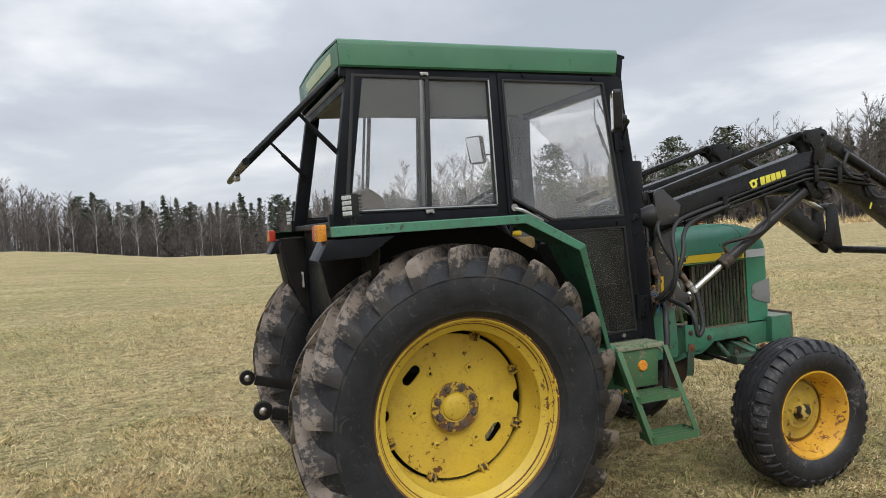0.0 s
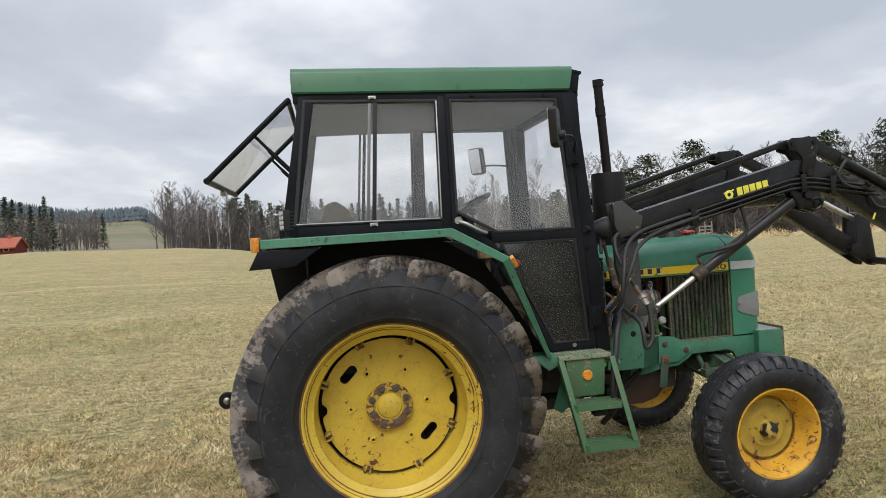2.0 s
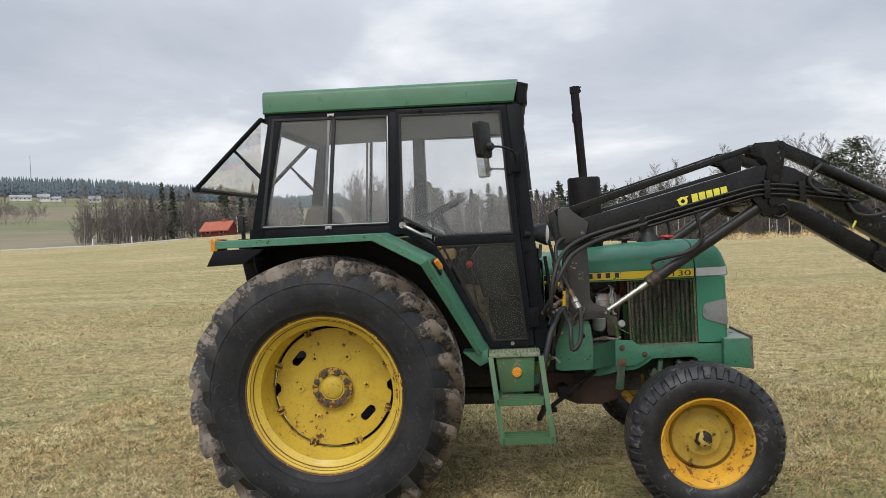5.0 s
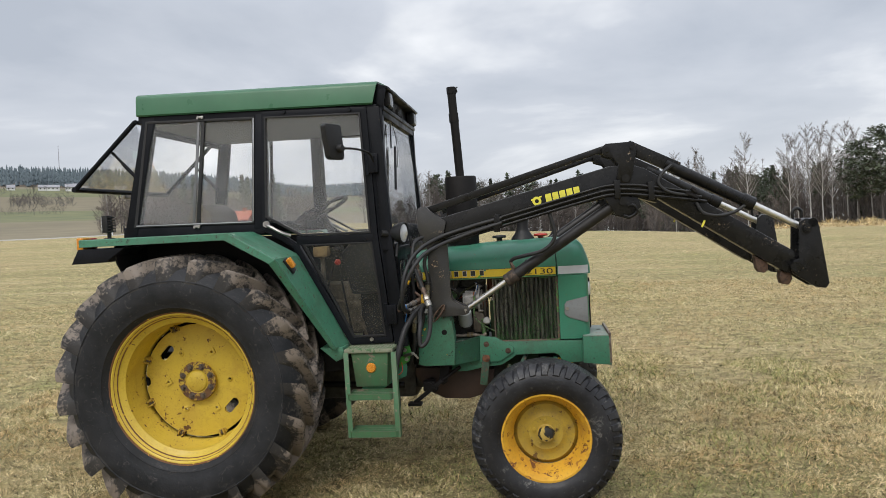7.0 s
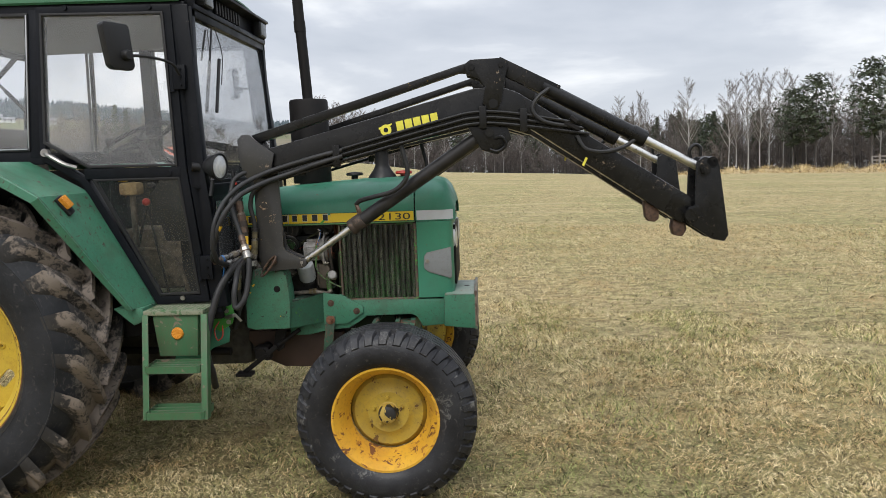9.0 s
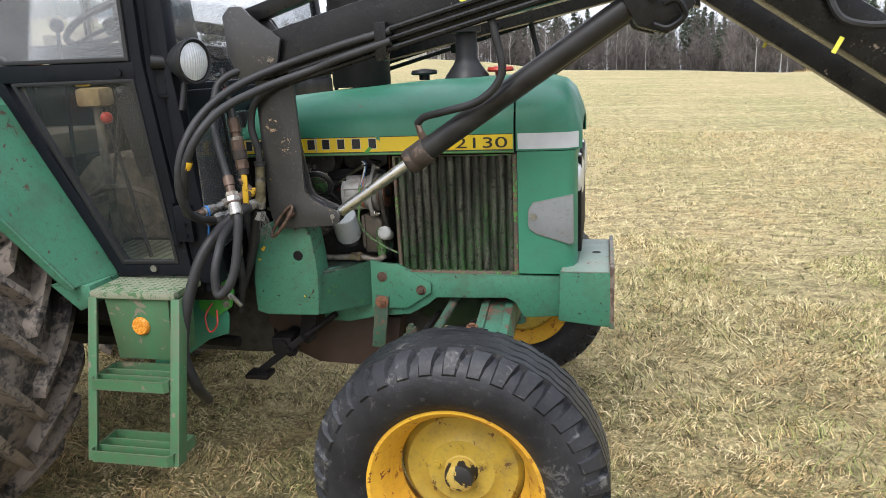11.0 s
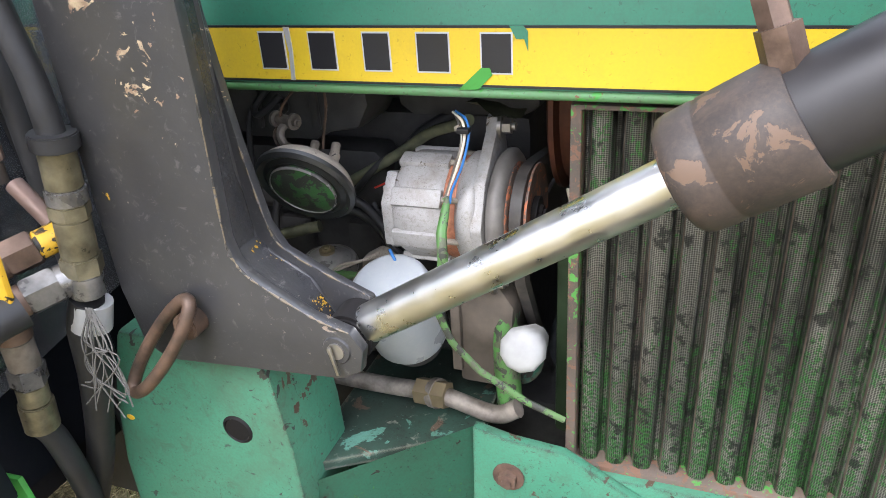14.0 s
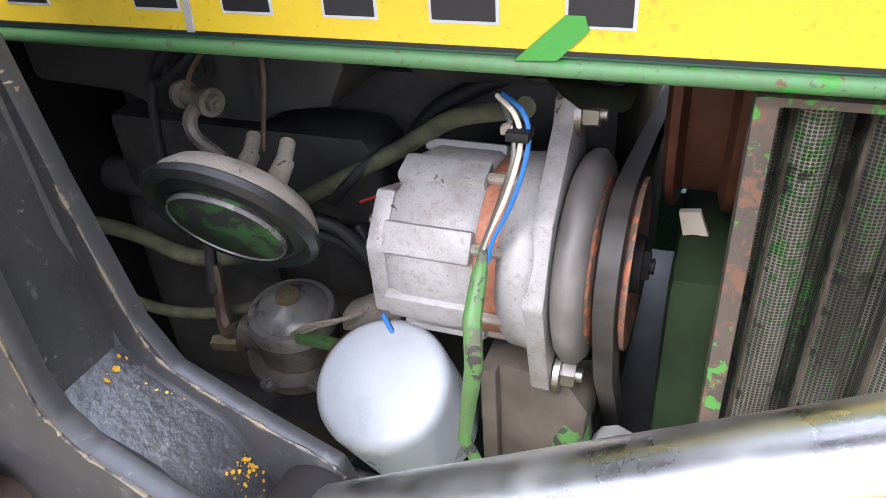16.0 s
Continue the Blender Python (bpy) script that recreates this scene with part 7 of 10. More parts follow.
# ---- front loader ----
def loader_side(s):
    lab = "black painted steel loader arm, worn at the edges"
    YO, YI = 0.575, 0.47
    # post: two plates with a web set back between them
    front = [(1.53, 1.765), (1.58, 1.70), (1.592, 1.58), (1.598, 1.35), (1.596, 1.225), (1.601, 1.206), (1.614, 1.190), (1.668, 1.160), (1.702, 1.149)]
    out_pl = [(1.425, 1.79), (1.47, 1.80)] + front + [(1.713, 1.132), (1.709, 1.110), (1.688, 1.099), (1.50, 1.086), (1.476, 1.10), (1.464, 1.16), (1.461, 1.38), (1.460, 1.58), (1.44, 1.70)]
    inn_pl = [(1.425, 1.79), (1.47, 1.80), (1.52, 1.765), (1.555, 1.70), (1.560, 1.576), (1.572, 1.40), (1.588, 1.29), (1.602, 1.218), (1.616, 1.193), (1.66, 1.170), (1.698, 1.153), (1.706, 1.132), (1.69, 1.10), (1.50, 1.086), (1.47, 1.12), (1.461, 1.40), (1.44, 1.70)]
    b = bmesh.new()
    prism(b, out_pl, s * 0.503, s * 0.515, 0.002)
    post = P("loader_post", b, BLACK_POST, None, "black steel loader post with chipped paint")
    b = bmesh.new()
    prism(b, inn_pl, s * 0.452, s * 0.462, 0.002)
    P("inner_plate", b, BLACK_POST, post)
    for y0, line, nm in ((0.5150, front[3:], "worn_edge"), (0.4620, inn_pl[6:12], "worn_edge")):
        b = bmesh.new()
        fine = smooth_line([Vector((x - 0.0006, s * y0, z)) for x, z in line], 9)
        tube(b, fine, [0.0003 + 0.0014 * abs(math.sin(k * 1.7) * math.sin(k * 0.61 + 1)) for k in range(len(fine))], 6, 1)
        P(nm, b, WORN_EDGE, post, "paint worn off along the plate edge")
    # folded web between the plates, set back from their edges
    web = [(1.50, 1.755), (1.555, 1.69), (1.568, 1.58), (1.574, 1.40), (1.580, 1.27), (1.588, 1.204), (1.602, 1.190), (1.640, 1.168), (1.652, 1.148), (1.668, 1.120)]
    back = [(x - 0.012, z - 0.008) for x, z in web]
    b = bmesh.new()
    prism(b, web + back[::-1], s * 0.461, s * 0.504)
    P("post_web", b, BLACK_WEB, post)
    # old yellow paint showing in ragged flakes
    rnd = random.Random(5)
    b = bmesh.new()
    for cx, cz, nx, nz, spread_, count, size in ((1.594, 1.198, 0.71, 0.71, 0.004, 7, 0.0016), (1.653, 1.146, 0.87, 0.49, 0.010, 34, 0.0012), (1.612, 1.186, 0.50, 0.86, 0.012, 7, 0.0008)):
        way = Vector((nx, 0, nz))
        along = Vector((nz, 0, -nx))
        for k in range(count):
            at = Vector((cx, s * (0.466 + 0.016 * rnd.random() ** 1.6), cz)) + along * rnd.gauss(0, spread_ * 0.5) + way * 0.0006
            r = size * rnd.uniform(0.35, 1.25)
            vs = [b.verts.new(at + (along * math.cos(q) + Vector((0, 1, 0)) * math.sin(q)) * r * rnd.uniform(0.45, 1.2)) for q in (2 * math.pi * n / 9 for n in range(9))]
            b.faces.new(vs)
    bmesh.ops.solidify(b, geom=list(b.faces), thickness=0.0003)
    tagged(P("yellow_chips", b, YELLOW_SPOT, post, "ragged flakes of old yellow paint"), "ragged flakes of old yellow paint", kind="stuff")
    for y0, line in ((0.5035, [(x - 0.004, z - 0.002) for x, z in web[2:]]), (0.4615, [(x - 0.004, z - 0.002) for x, z in web[2:]])):
        b = bmesh.new()
        tube(b, [(x, s * y0, z) for x, z in line], 0.0055, 8, 5)
        P("weld_seam", b, BLACK_POST, post, "lumpy painted weld")
    b = bmesh.new()
    prism(b, [(1.415, 1.775), (1.44, 1.80), (1.48, 1.80), (1.515, 1.765), (1.60, 1.70), (1.575, 1.60), (1.45, 1.58), (1.42, 1.66)], s * 0.580, s * 0.594, 0.003)
    P("post_head", b, BLACK_POST, post)
    b = bmesh.new()
    rod(b, (1.688, s * 0.448, 1.130), (1.688, s * 0.5185, 1.130), 0.008, seg=18)
    P("post_pin", b, STEEL, post, "bare steel pin")
    b = bmesh.new()
    lathe(b, [(0.008, 0.002), (0.0125, 0.002), (0.0135, 0.0)], 18, (1.688, s * 0.515, 1.130), (0, s, 0))
    P("pin_washer", b, BLACK_POST, post)
    b = bmesh.new()
    bar(b, (1.684, 1.136), (1.690, 1.108), 0.003, s * 0.520, s * 0.523, 0.001)
    P("split_pin", b, STEEL, post)
    b = bmesh.new()
    top, low = Vector((1.553, s * 0.528, 1.166)), Vector((1.478, s * 0.546, 1.068))
    along = (low - top).normalized()
    out = along.cross(Vector((0, 1, 0))).normalized()
    mid_, half = (top + low) / 2, (low - top).length / 2
    tube(b, [mid_ + along * half * math.cos(a) + out * 0.014 * math.sin(a) + Vector((0, s * 0.010, 0)) * math.sin(a) for a in (2 * math.pi * k / 20 for k in range(21))], 0.0064, 10, 3, True)
    rod(b, (1.545, s * 0.505, 1.140), (1.545, s * 0.534, 1.140), 0.013, seg=16, b=0.002)
    P("linch_pin_ring", b, RING_PIN, post, "dull brown ring pin")
    # main beam
    b = bmesh.new()
    prism(b, [(1.50, 1.575), (1.56, 1.725), (2.62, 1.985), (2.74, 1.99), (2.80, 1.97), (2.87, 1.93), (2.90, 1.745), (2.76, 1.79), (2.66, 1.805)], s * YI, s * YO, 0.008)
    arm = P("loader_arm", b, BLACK, None, lab)
    b = bmesh.new()
    prism(b, [(2.78, 1.975), (2.83, 1.96), (3.67, 1.42), (3.71, 1.37), (3.69, 1.315), (3.63, 1.285), (2.90, 1.775), (2.80, 1.82)], s * (YI + 0.003), s * (YO - 0.003), 0.008)
    P("lower_boom", b, BLACK, arm)
    # levelling link above the beam
    b = bmesh.new()
    prism(b, [(1.43, 1.785), (1.445, 1.738), (2.55, 2.065), (2.63, 2.06), (2.64, 2.112), (2.60, 2.117)], s * 0.50, s * 0.548, 0.006)
    P("levelling_link", b, BLACK, arm)
    # knee plates
    for y0, y1 in ((YO + 0.001, YO + 0.014), (YI - 0.014, YI - 0.001)):
        b = bmesh.new()
        prism(b, [(2.575, 2.10), (2.605, 2.122), (2.765, 2.125), (2.790, 2.105), (2.755, 1.92), (2.735, 1.875), (2.69, 1.875), (2.66, 1.91), (2.675, 1.99), (2.645, 2.03), (2.585, 2.05)], s * y0, s * y1, 0.003)
        P("knee_plate", b, BLACK, arm)
    for kx, kz, kr in ((2.713, 1.905, 0.024), (2.61, 2.085, 0.016), (2.757, 2.090, 0.014)):
        b = bmesh.new()
        rod(b, (kx, s * (YI - 0.02), kz), (kx, s * (YO + 0.022), kz), kr, seg=18, b=0.003)
        P("knee_pin", b, BLACK, arm)
    # lugs for the lift cylinder under the knee
    b = bmesh.new()
    for y in (0.508, 0.572):
        prism(b, [(2.58, 1.80), (2.78, 1.79), (2.80, 1.73), (2.73, 1.655), (2.65, 1.68)], s * (y - 0.008), s * (y + 0.008), 0.003)
    rod(b, (2.69, s * 0.46, 1.765), (2.69, s * 0.60, 1.765), 0.022, seg=16)
    P("cylinder_lug", b, BLACK, arm)
    b = bmesh.new()
    tube(b, [(2.72, s * 0.60, 1.735), (2.75, s * 0.615, 1.74), (2.77, s * 0.61, 1.70), (2.73, s * 0.605, 1.67), (2.69, s * 0.605, 1.68)], 0.009, 8, 5)
    P("linch_pin_ring", b, BLACK, arm)
    # lift cylinder
    p0, p1 = Vector((1.688, s * 0.479, 1.128)), Vector((2.69, s * 0.540, 1.778))
    d = (p1 - p0).normalized()
    b = bmesh.new()
    rod(b, p0 + d * 0.02, p0 + d * 0.44, 0.0180, seg=32)
    lift = P("lift_cylinder_rod", b, CHROME, arm, "shiny chromed cylinder rod")
    b = bmesh.new()
    a0 = p0 + d * 0.318
    rod(b, a0 + d * 0.075, p1 - d * 0.03, 0.0355, seg=32)
    rod(b, p1 + Vector((0, 0.035, 0)), p1 - Vector((0, 0.035, 0)), 0.045, seg=20)
    lift_tube = P("lift_cylinder", b, BARREL, arm, "black hydraulic lift cylinder")
    b = bmesh.new()
    lathe(b, [(0.0, 0.0), (0.037, 0.0), (0.0410, 0.004), (0.0420, 0.010), (0.0420, 0.026), (0.0413, 0.0275), (0.0413, 0.0295), (0.0420, 0.031), (0.0420, 0.078), (0.039, 0.082), (0.0, 0.082)], 40, a0, d)
    P("cylinder_collar", b, COLLAR, lift_tube, "scratched brown-black cylinder collar")
    b = bmesh.new()
    rod(b, p0 + Vector((0, 0.019, 0)), p0 - Vector((0, 0.019, 0)), 0.024, seg=24, b=0.003)
    P("cylinder_eye", b, BLACK_GREASY, arm, "greasy cylinder eye")
    # upper tilt cylinder
    q0, q1 = Vector((2.765, s * 0.522, 2.088)), Vector((3.735, s * 0.522, 1.556))
    e = (q1 - q0).normalized()
    b = bmesh.new()
    bar(b, (q0.x - 0.03, q0.z + 0.015), (q0.x + 0.27, q0.z - 0.14), 0.075, s * 0.495, s * 0.549, 0.005)
    P("tilt_link", b, BLACK, arm)
    b = bmesh.new()
    rod(b, q0 + e * 0.22, q0 + e * 0.75, 0.037, seg=24)
    rod(b, q0 + e * 0.72, q0 + e * 0.80, 0.044, seg=24, b=0.005)
    P("tilt_cylinder", b, BLACK, arm, "black hydraulic tilt cylinder")
    b = bmesh.new()
    rod(b, q0 + e * 0.78, q1, 0.021, seg=20)
    P("tilt_cylinder_rod", b, CHROME, arm, "chromed tilt cylinder rod")
    # tool carrier plate at the tip
    b = bmesh.new()
    for y0, y1 in ((0.585, 0.60), (0.445, 0.46)):
        prism(b, [(3.70, 1.585), (3.735, 1.608), (3.80, 1.598), (3.812, 1.55), (3.858, 1.22), (3.838, 1.190), (3.78, 1.20), (3.655, 1.285), (3.645, 1.325), (3.665, 1.365), (3.692, 1.37)], s * y0, s * y1, 0.004)
    rod(b, (3.775, s * 0.445, 1.58), (3.775, s * 0.60, 1.58), 0.028, seg=18)
    rod(b, (3.672, s * 0.44, 1.325), (3.672, s * 0.61, 1.325), 0.03, seg=18)
    bolt(b, (3.735, s * 0.60, 1.545), (0, s, 0), 0.02, 0.02)
    P("tool_plate", b, BLACK, arm, "black tool carrier plate")
    b = bmesh.new()
    tube(b, [(3.69, s * 0.52, 1.60), (3.688, s * 0.52, 1.645), (3.712, s * 0.52, 1.668), (3.738, s * 0.52, 1.652), (3.74, s * 0.52, 1.61)], 0.010, 8, 5)
    P("carrier_hook", b, BLACK, arm)
    if s < 0:
        b = bmesh.new()
        prism(b, [(3.455, 1.40), (3.53, 1.35), (3.530, 1.305), (3.510, 1.290), (3.478, 1.296), (3.465, 1.318)], s * 0.49, s * 0.55, 0.006)
        P("boom_bracket", b, RUSTY, arm, "rusty bracket under the boom")
        b = bmesh.new()
        prism(b, [(3.60, 1.30), (3.66, 1.28), (3.668, 1.249), (3.645, 1.212), (3.605, 1.220), (3.594, 1.26)], s * 0.485, s * 0.555, 0.008)
        P("carrier_stop", b, RUSTY, arm, "rusty stop at the tool carrier")
    # hydraulic pipes along the outside of the arm
    for k, dz in enumerate((0.0, -0.028, -0.056)):
        b = bmesh.new()
        tube(b, [(1.62, s * (YO + 0.02), 1.625 + dz), (2.0, s * (YO + 0.02), 1.722 + dz), (2.45, s * (YO + 0.02), 1.832 + dz), (2.62, s * (YO + 0.02), 1.865 + dz), (2.80, s * (YO + 0.02), 1.855 + dz), (3.12 + 0.03 * k, s * (YO + 0.02), 1.795 + dz)], 0.009, 8, 5)
        P("hydraulic_pipe", b, BLACK, arm)
    for x, z in ((1.92, 1.675), (2.66, 1.84), (2.86, 1.82)):
        b = bmesh.new()
        box(b, x - 0.018, x + 0.018, s * YO, s * (YO + 0.034), z - 0.055, z + 0.055, 0.004)
        P("pipe_clamp", b, BLACK, arm)
    # brand blocks on the arm, drawn as plain shapes
    slope = math.atan2(0.2, 1.06)
    for k in range(5):
        b = bmesh.new()
        cx = 2.244 + 0.0432 * k
        t = bmesh.new()
        prism(t, [(-0.018, -0.025), (0.018, -0.025), (0.020, 0.025), (-0.016, 0.025)], s * (YO + 0.0005), s * (YO + 0.003))
        t.transform(Matrix.Translation((cx, 0, 1.816 + (cx - 2.223) * 0.19 - 0.006)) @ Matrix.Rotation(-slope, 4, "Y"))
        merge(b, t)
        P("pale_block", b, LOGO, arm)
    b = bmesh.new()
    lathe(b, [(0.012, 0.0), (0.012, 0.003), (0.028, 0.003), (0.028, 0.0)], 20, (2.173, s * YO, 1.797), (0, s, 0))
    prism(b, [(2.137, 1.809), (2.205, 1.830), (2.203, 1.820), (2.139, 1.800)], s * (YO + 0.0005), s * (YO + 0.0035))
    P("pale_emblem", b, LOGO, arm, "pale yellow round emblem")
    b = bmesh.new()
    t = bmesh.new()
    prism(t, [(-0.006, -0.022), (0.006, -0.022), (0.006, 0.022), (-0.006, 0.022)], s * (YO - 0.002), s * (YO + 0.001))
    t.transform(Matrix.Translation((3.16, 0, 1.605)) @ Matrix.Rotation(0.45, 4, "Y"))
    merge(b, t)
    P("paint_mark", b, LOGO, arm, "small yellow paint mark")
    return arm


loader_side(-1)
FAR_ARM = Vector((0.02, -0.17, 0.02))
loader_side(1).location = FAR_ARM
b = bmesh.new()
rod(b, (2.73, -0.48, 1.77), (2.73, 0.32, 1.77), 0.055, seg=20)
P("cross_tube", b, BLACK, None, "black cross tube between the loader arms")
b = bmesh.new()
rod(b, (3.83, -0.47, 1.24), (3.84, 0.30, 1.25), 0.028, seg=14)
P("carrier_bar", b, BLACK)

# ---- step and toolbox ----
b = bmesh.new()
box(b, 0.955, 1.26, -0.815, -0.655, 0.925, 0.95, 0.006)
step_box = P("step_box", b, TREADPLATE, None, "step toolbox with worn pale tread-plate lid")
b = bmesh.new()
for i0 in range(14):
    for j0 in range(7):
        t = bmesh.new()
        box(t, -0.008, 0.008, -0.002, 0.002, 0, 0.003)
        t.transform(Matrix.Translation((0.968 + i0 * 0.0215, -0.802 + j0 * 0.0215, 0.949)) @ Matrix.Rotation(0.8 if (i0 + j0) % 2 else -0.8, 4, "Z"))
        merge(b, t)
tagged(P("tread_pattern", b, TREADPLATE, step_box), kind="stuff")
b = bmesh.new()
prism(b, [(0.995, 0.925), (1.228, 0.925), (1.213, 0.715), (1.017, 0.715)], -0.802, -0.66, 0.008)
P("toolbox", b, GREEN_STEP, step_box, "scratched green toolbox")
b = bmesh.new()
lathe(b, [(0, 0.012), (0.025, 0.011), (0.030, 0.006), (0.031, 0.0)], 24, (1.118, -0.802, 0.832), (0, -1, 0))
P("reflector", b, ORANGE, step_box, "round orange reflector")
# angle-iron rails that lean outwards
for xt, xb, s in ((0.968, 1.022, -1), (1.262, 1.304, 1)):
    b = bmesh.new()
    t = bmesh.new()
    box(t, -0.014, 0.014, -0.018, -0.013, 0, 1, 0.001)
    box(t, s * 0.014 - 0.0025, s * 0.014 + 0.0025, -0.0178, 0.026, 0, 0.999, 0.001)
    p, q = Vector((xt, -0.80, 0.93)), Vector((xb, -0.985, 0.46))
    mm = Matrix.Translation(q) @ Matrix(((1, 0, (p - q).x), (0, 1, (p - q).y), (0, 0, (p - q).z))).to_4x4()
    t.transform(mm)
    merge(b, t)
    P("step_rail", b, GREEN_STEP, step_box, "pale green step rail with worn paint")
# open trays with cross bars for treads
for z, y, x0, x1 in ((0.700, -0.930, 0.994, 1.266), (0.500, -1.015, 1.020, 1.304)):
    b = bmesh.new()
    t = bmesh.new()
    sec = [(x0, y + 0.012), (x0 + 0.012, y), (x1 - 0.012, y), (x1, y + 0.012), (x1, y + 0.138), (x0, y + 0.138)]
    inner = [(x0 + 0.005, y + 0.014), (x0 + 0.014, y + 0.005), (x1 - 0.014, y + 0.005), (x1 - 0.005, y + 0.014), (x1 - 0.005, y + 0.133), (x0 + 0.005, y + 0.133)]
    rings = [[t.verts.new((px_, py_, zz)) for px_, py_ in ln] for ln, zz in ((sec, z - 0.036), (sec, z), (inner, z), (inner, z - 0.036))]
    for r0, r1 in zip(rings, rings[1:] + rings[:1]):
        for k in range(6):
            t.faces.new((r0[k], r0[(k + 1) % 6], r1[(k + 1) % 6], r1[k]))
    bmesh.ops.recalc_face_normals(t, faces=t.faces)
    merge(b, t)
    P("step_tread", b, GREEN_STEP, step_box, "open green step tread with cross bars", 30)
    for k in range(2):
        b = bmesh.new()
        box(b, x0 + 0.004, x1 - 0.004, y + 0.042 + 0.042 * k, y + 0.047 + 0.042 * k, z - 0.034, z - 0.002, 0.001)
        P("tread_bar", b, GREEN_STEP, step_box)

# ---- engine bay ----
def ax_rod(bm, x0, x1, y, z, r, r2=None, seg=28, b=0.0):
    return rod(bm, (x0, y, z), (x1, y, z), r, r2, seg, b)


AY, AZ = -0.275, 1.166
b = bmesh.new()
lathe(b, [(0, 0), (0.040, 0), (0.054, 0.004), (0.060, 0.016), (0.060, 0.056), (0.057, 0.060), (0, 0.060)], 44, (1.661, AY, AZ), (1, 0, 0))
alt = P("alternator", b, ALU, None, "grey cast aluminium alternator with copper windings")
for k in range(8):
    a = 2 * math.pi * k / 8 + 0.28
    b = bmesh.new()
    box(b, 0.004, 0.060, -0.010, 0.010, 0.055, 0.0635, 0.003)
    b.transform(Matrix.Translation((1.661, AY, AZ)) @ Matrix.Rotation(a, 4, "X"))
    P("housing_rib", b, ALU, alt)
b = bmesh.new()
prism(b, [(AY - 0.052, AZ - 0.030), (AY + 0.02, AZ - 0.05), (AY + 0.02, AZ + 0.03), (AY - 0.03, AZ + 0.048), (AY - 0.054, AZ + 0.02)], 1.652, 1.665, 0.003, "x")
P("brush_box", b, ALU, alt)
b = bmesh.new()
ax_rod(b, 1.718, 1.738, AY, AZ, 0.0565, seg=44)
P("stator_winding", b, COPPER, alt, "copper-red stator winding")
for k in range(8):
    a = 2 * math.pi * k / 8 + 0.28
    b = bmesh.new()
    ax_rod(b, 1.712, 1.742, AY - 0.0585 * math.sin(a), AZ + 0.0585 * math.cos(a), 0.0035, seg=8)
    P("through_bolt", b, DUSTY, alt)
b = bmesh.new()
lathe(b, [(0.0, 0), (0.057, 0), (0.062, 0.005), (0.0635, 0.018), (0.058, 0.024), (0.0, 0.024)], 44, (1.735, AY, AZ), (1, 0, 0))
P("front_housing", b, ALU, alt, "", 60)
b = bmesh.new()
ear0, ear1 = (AY + 0.018, AZ + 0.088), (AY - 0.030, AZ - 0.072)
prism(b, [(ear0[0] - 0.015, ear0[1] - 0.002), (ear0[0] - 0.010, ear0[1] + 0.012), (ear0[0] + 0.006, ear0[1] + 0.015), (ear0[0] + 0.016, ear0[1]), (AY + 0.052, AZ + 0.034), (AY + 0.063, AZ), (AY + 0.045, AZ - 0.045), (ear1[0] + 0.018, ear1[1] - 0.006), (ear1[0] + 0.002, ear1[1] - 0.016), (ear1[0] - 0.014, ear1[1] - 0.006), (AY - 0.056, AZ - 0.032), (AY - 0.065, AZ + 0.002), (AY - 0.044, AZ + 0.046)], 1.753, 1.766, 0.003, "x")
P("mounting_flange", b, ALU, alt)
for ear, x in ((ear0, 1.766), (ear1, 1.768)):
    b = bmesh.new()
    bolt(b, (x, ear[0], ear[1]), (1, 0, 0), 0.009, 0.012)
    P("alternator_bolt", b, STEEL, alt)
for k in range(4):
    a = 2 * math.pi * k / 4 + 0.9
    b2 = bmesh.new()
    rod(b2, (1.651, AY + 0.050 * math.cos(a), AZ + 0.050 * math.sin(a)), (1.660, AY + 0.050 * math.cos(a), AZ + 0.050 * math.sin(a)), 0.0032, seg=8)
    P("alternator_stud", b2, STEEL, alt)
b = bmesh.new()
lathe(b, [(0, 0.002), (0.055, 0.0), (0.063, 0.003), (0.0675, 0.008), (0.0675, 0.014), (0.062, 0.019), (0.04, 0.020), (0, 0.020)], 40, (1.767, AY, AZ), (1, 0, 0))
P("cooling_fan", b, FAN_GREY, alt, "dusty grey alternator fan", 65)
for x, w in ((1.7865, 0.0045), (1.8075, -0.0045)):
    b = bmesh.new()
    lathe(b, [(0.015, w), (0.040, w), (0.0525, w * 0.3), (0.0535, 0.0), (0.0530, -w * 0.35), (0.050, -w * 0.35), (0.042, w * 0.4), (0.015, w * 0.4)], 48, (x, AY, AZ), (1, 0, 0), True)
    P("pulley", b, PULLEY, alt, "belt pulley with rust-orange rims")
b = bmesh.new()
ax_rod(b, 1.78, 1.812, AY, AZ, 0.018)
bolt(b, (1.808, AY, AZ), (1, 0, 0), 0.010, 0.008)
P("pulley_nut", b, BLACK_GREASY, alt)
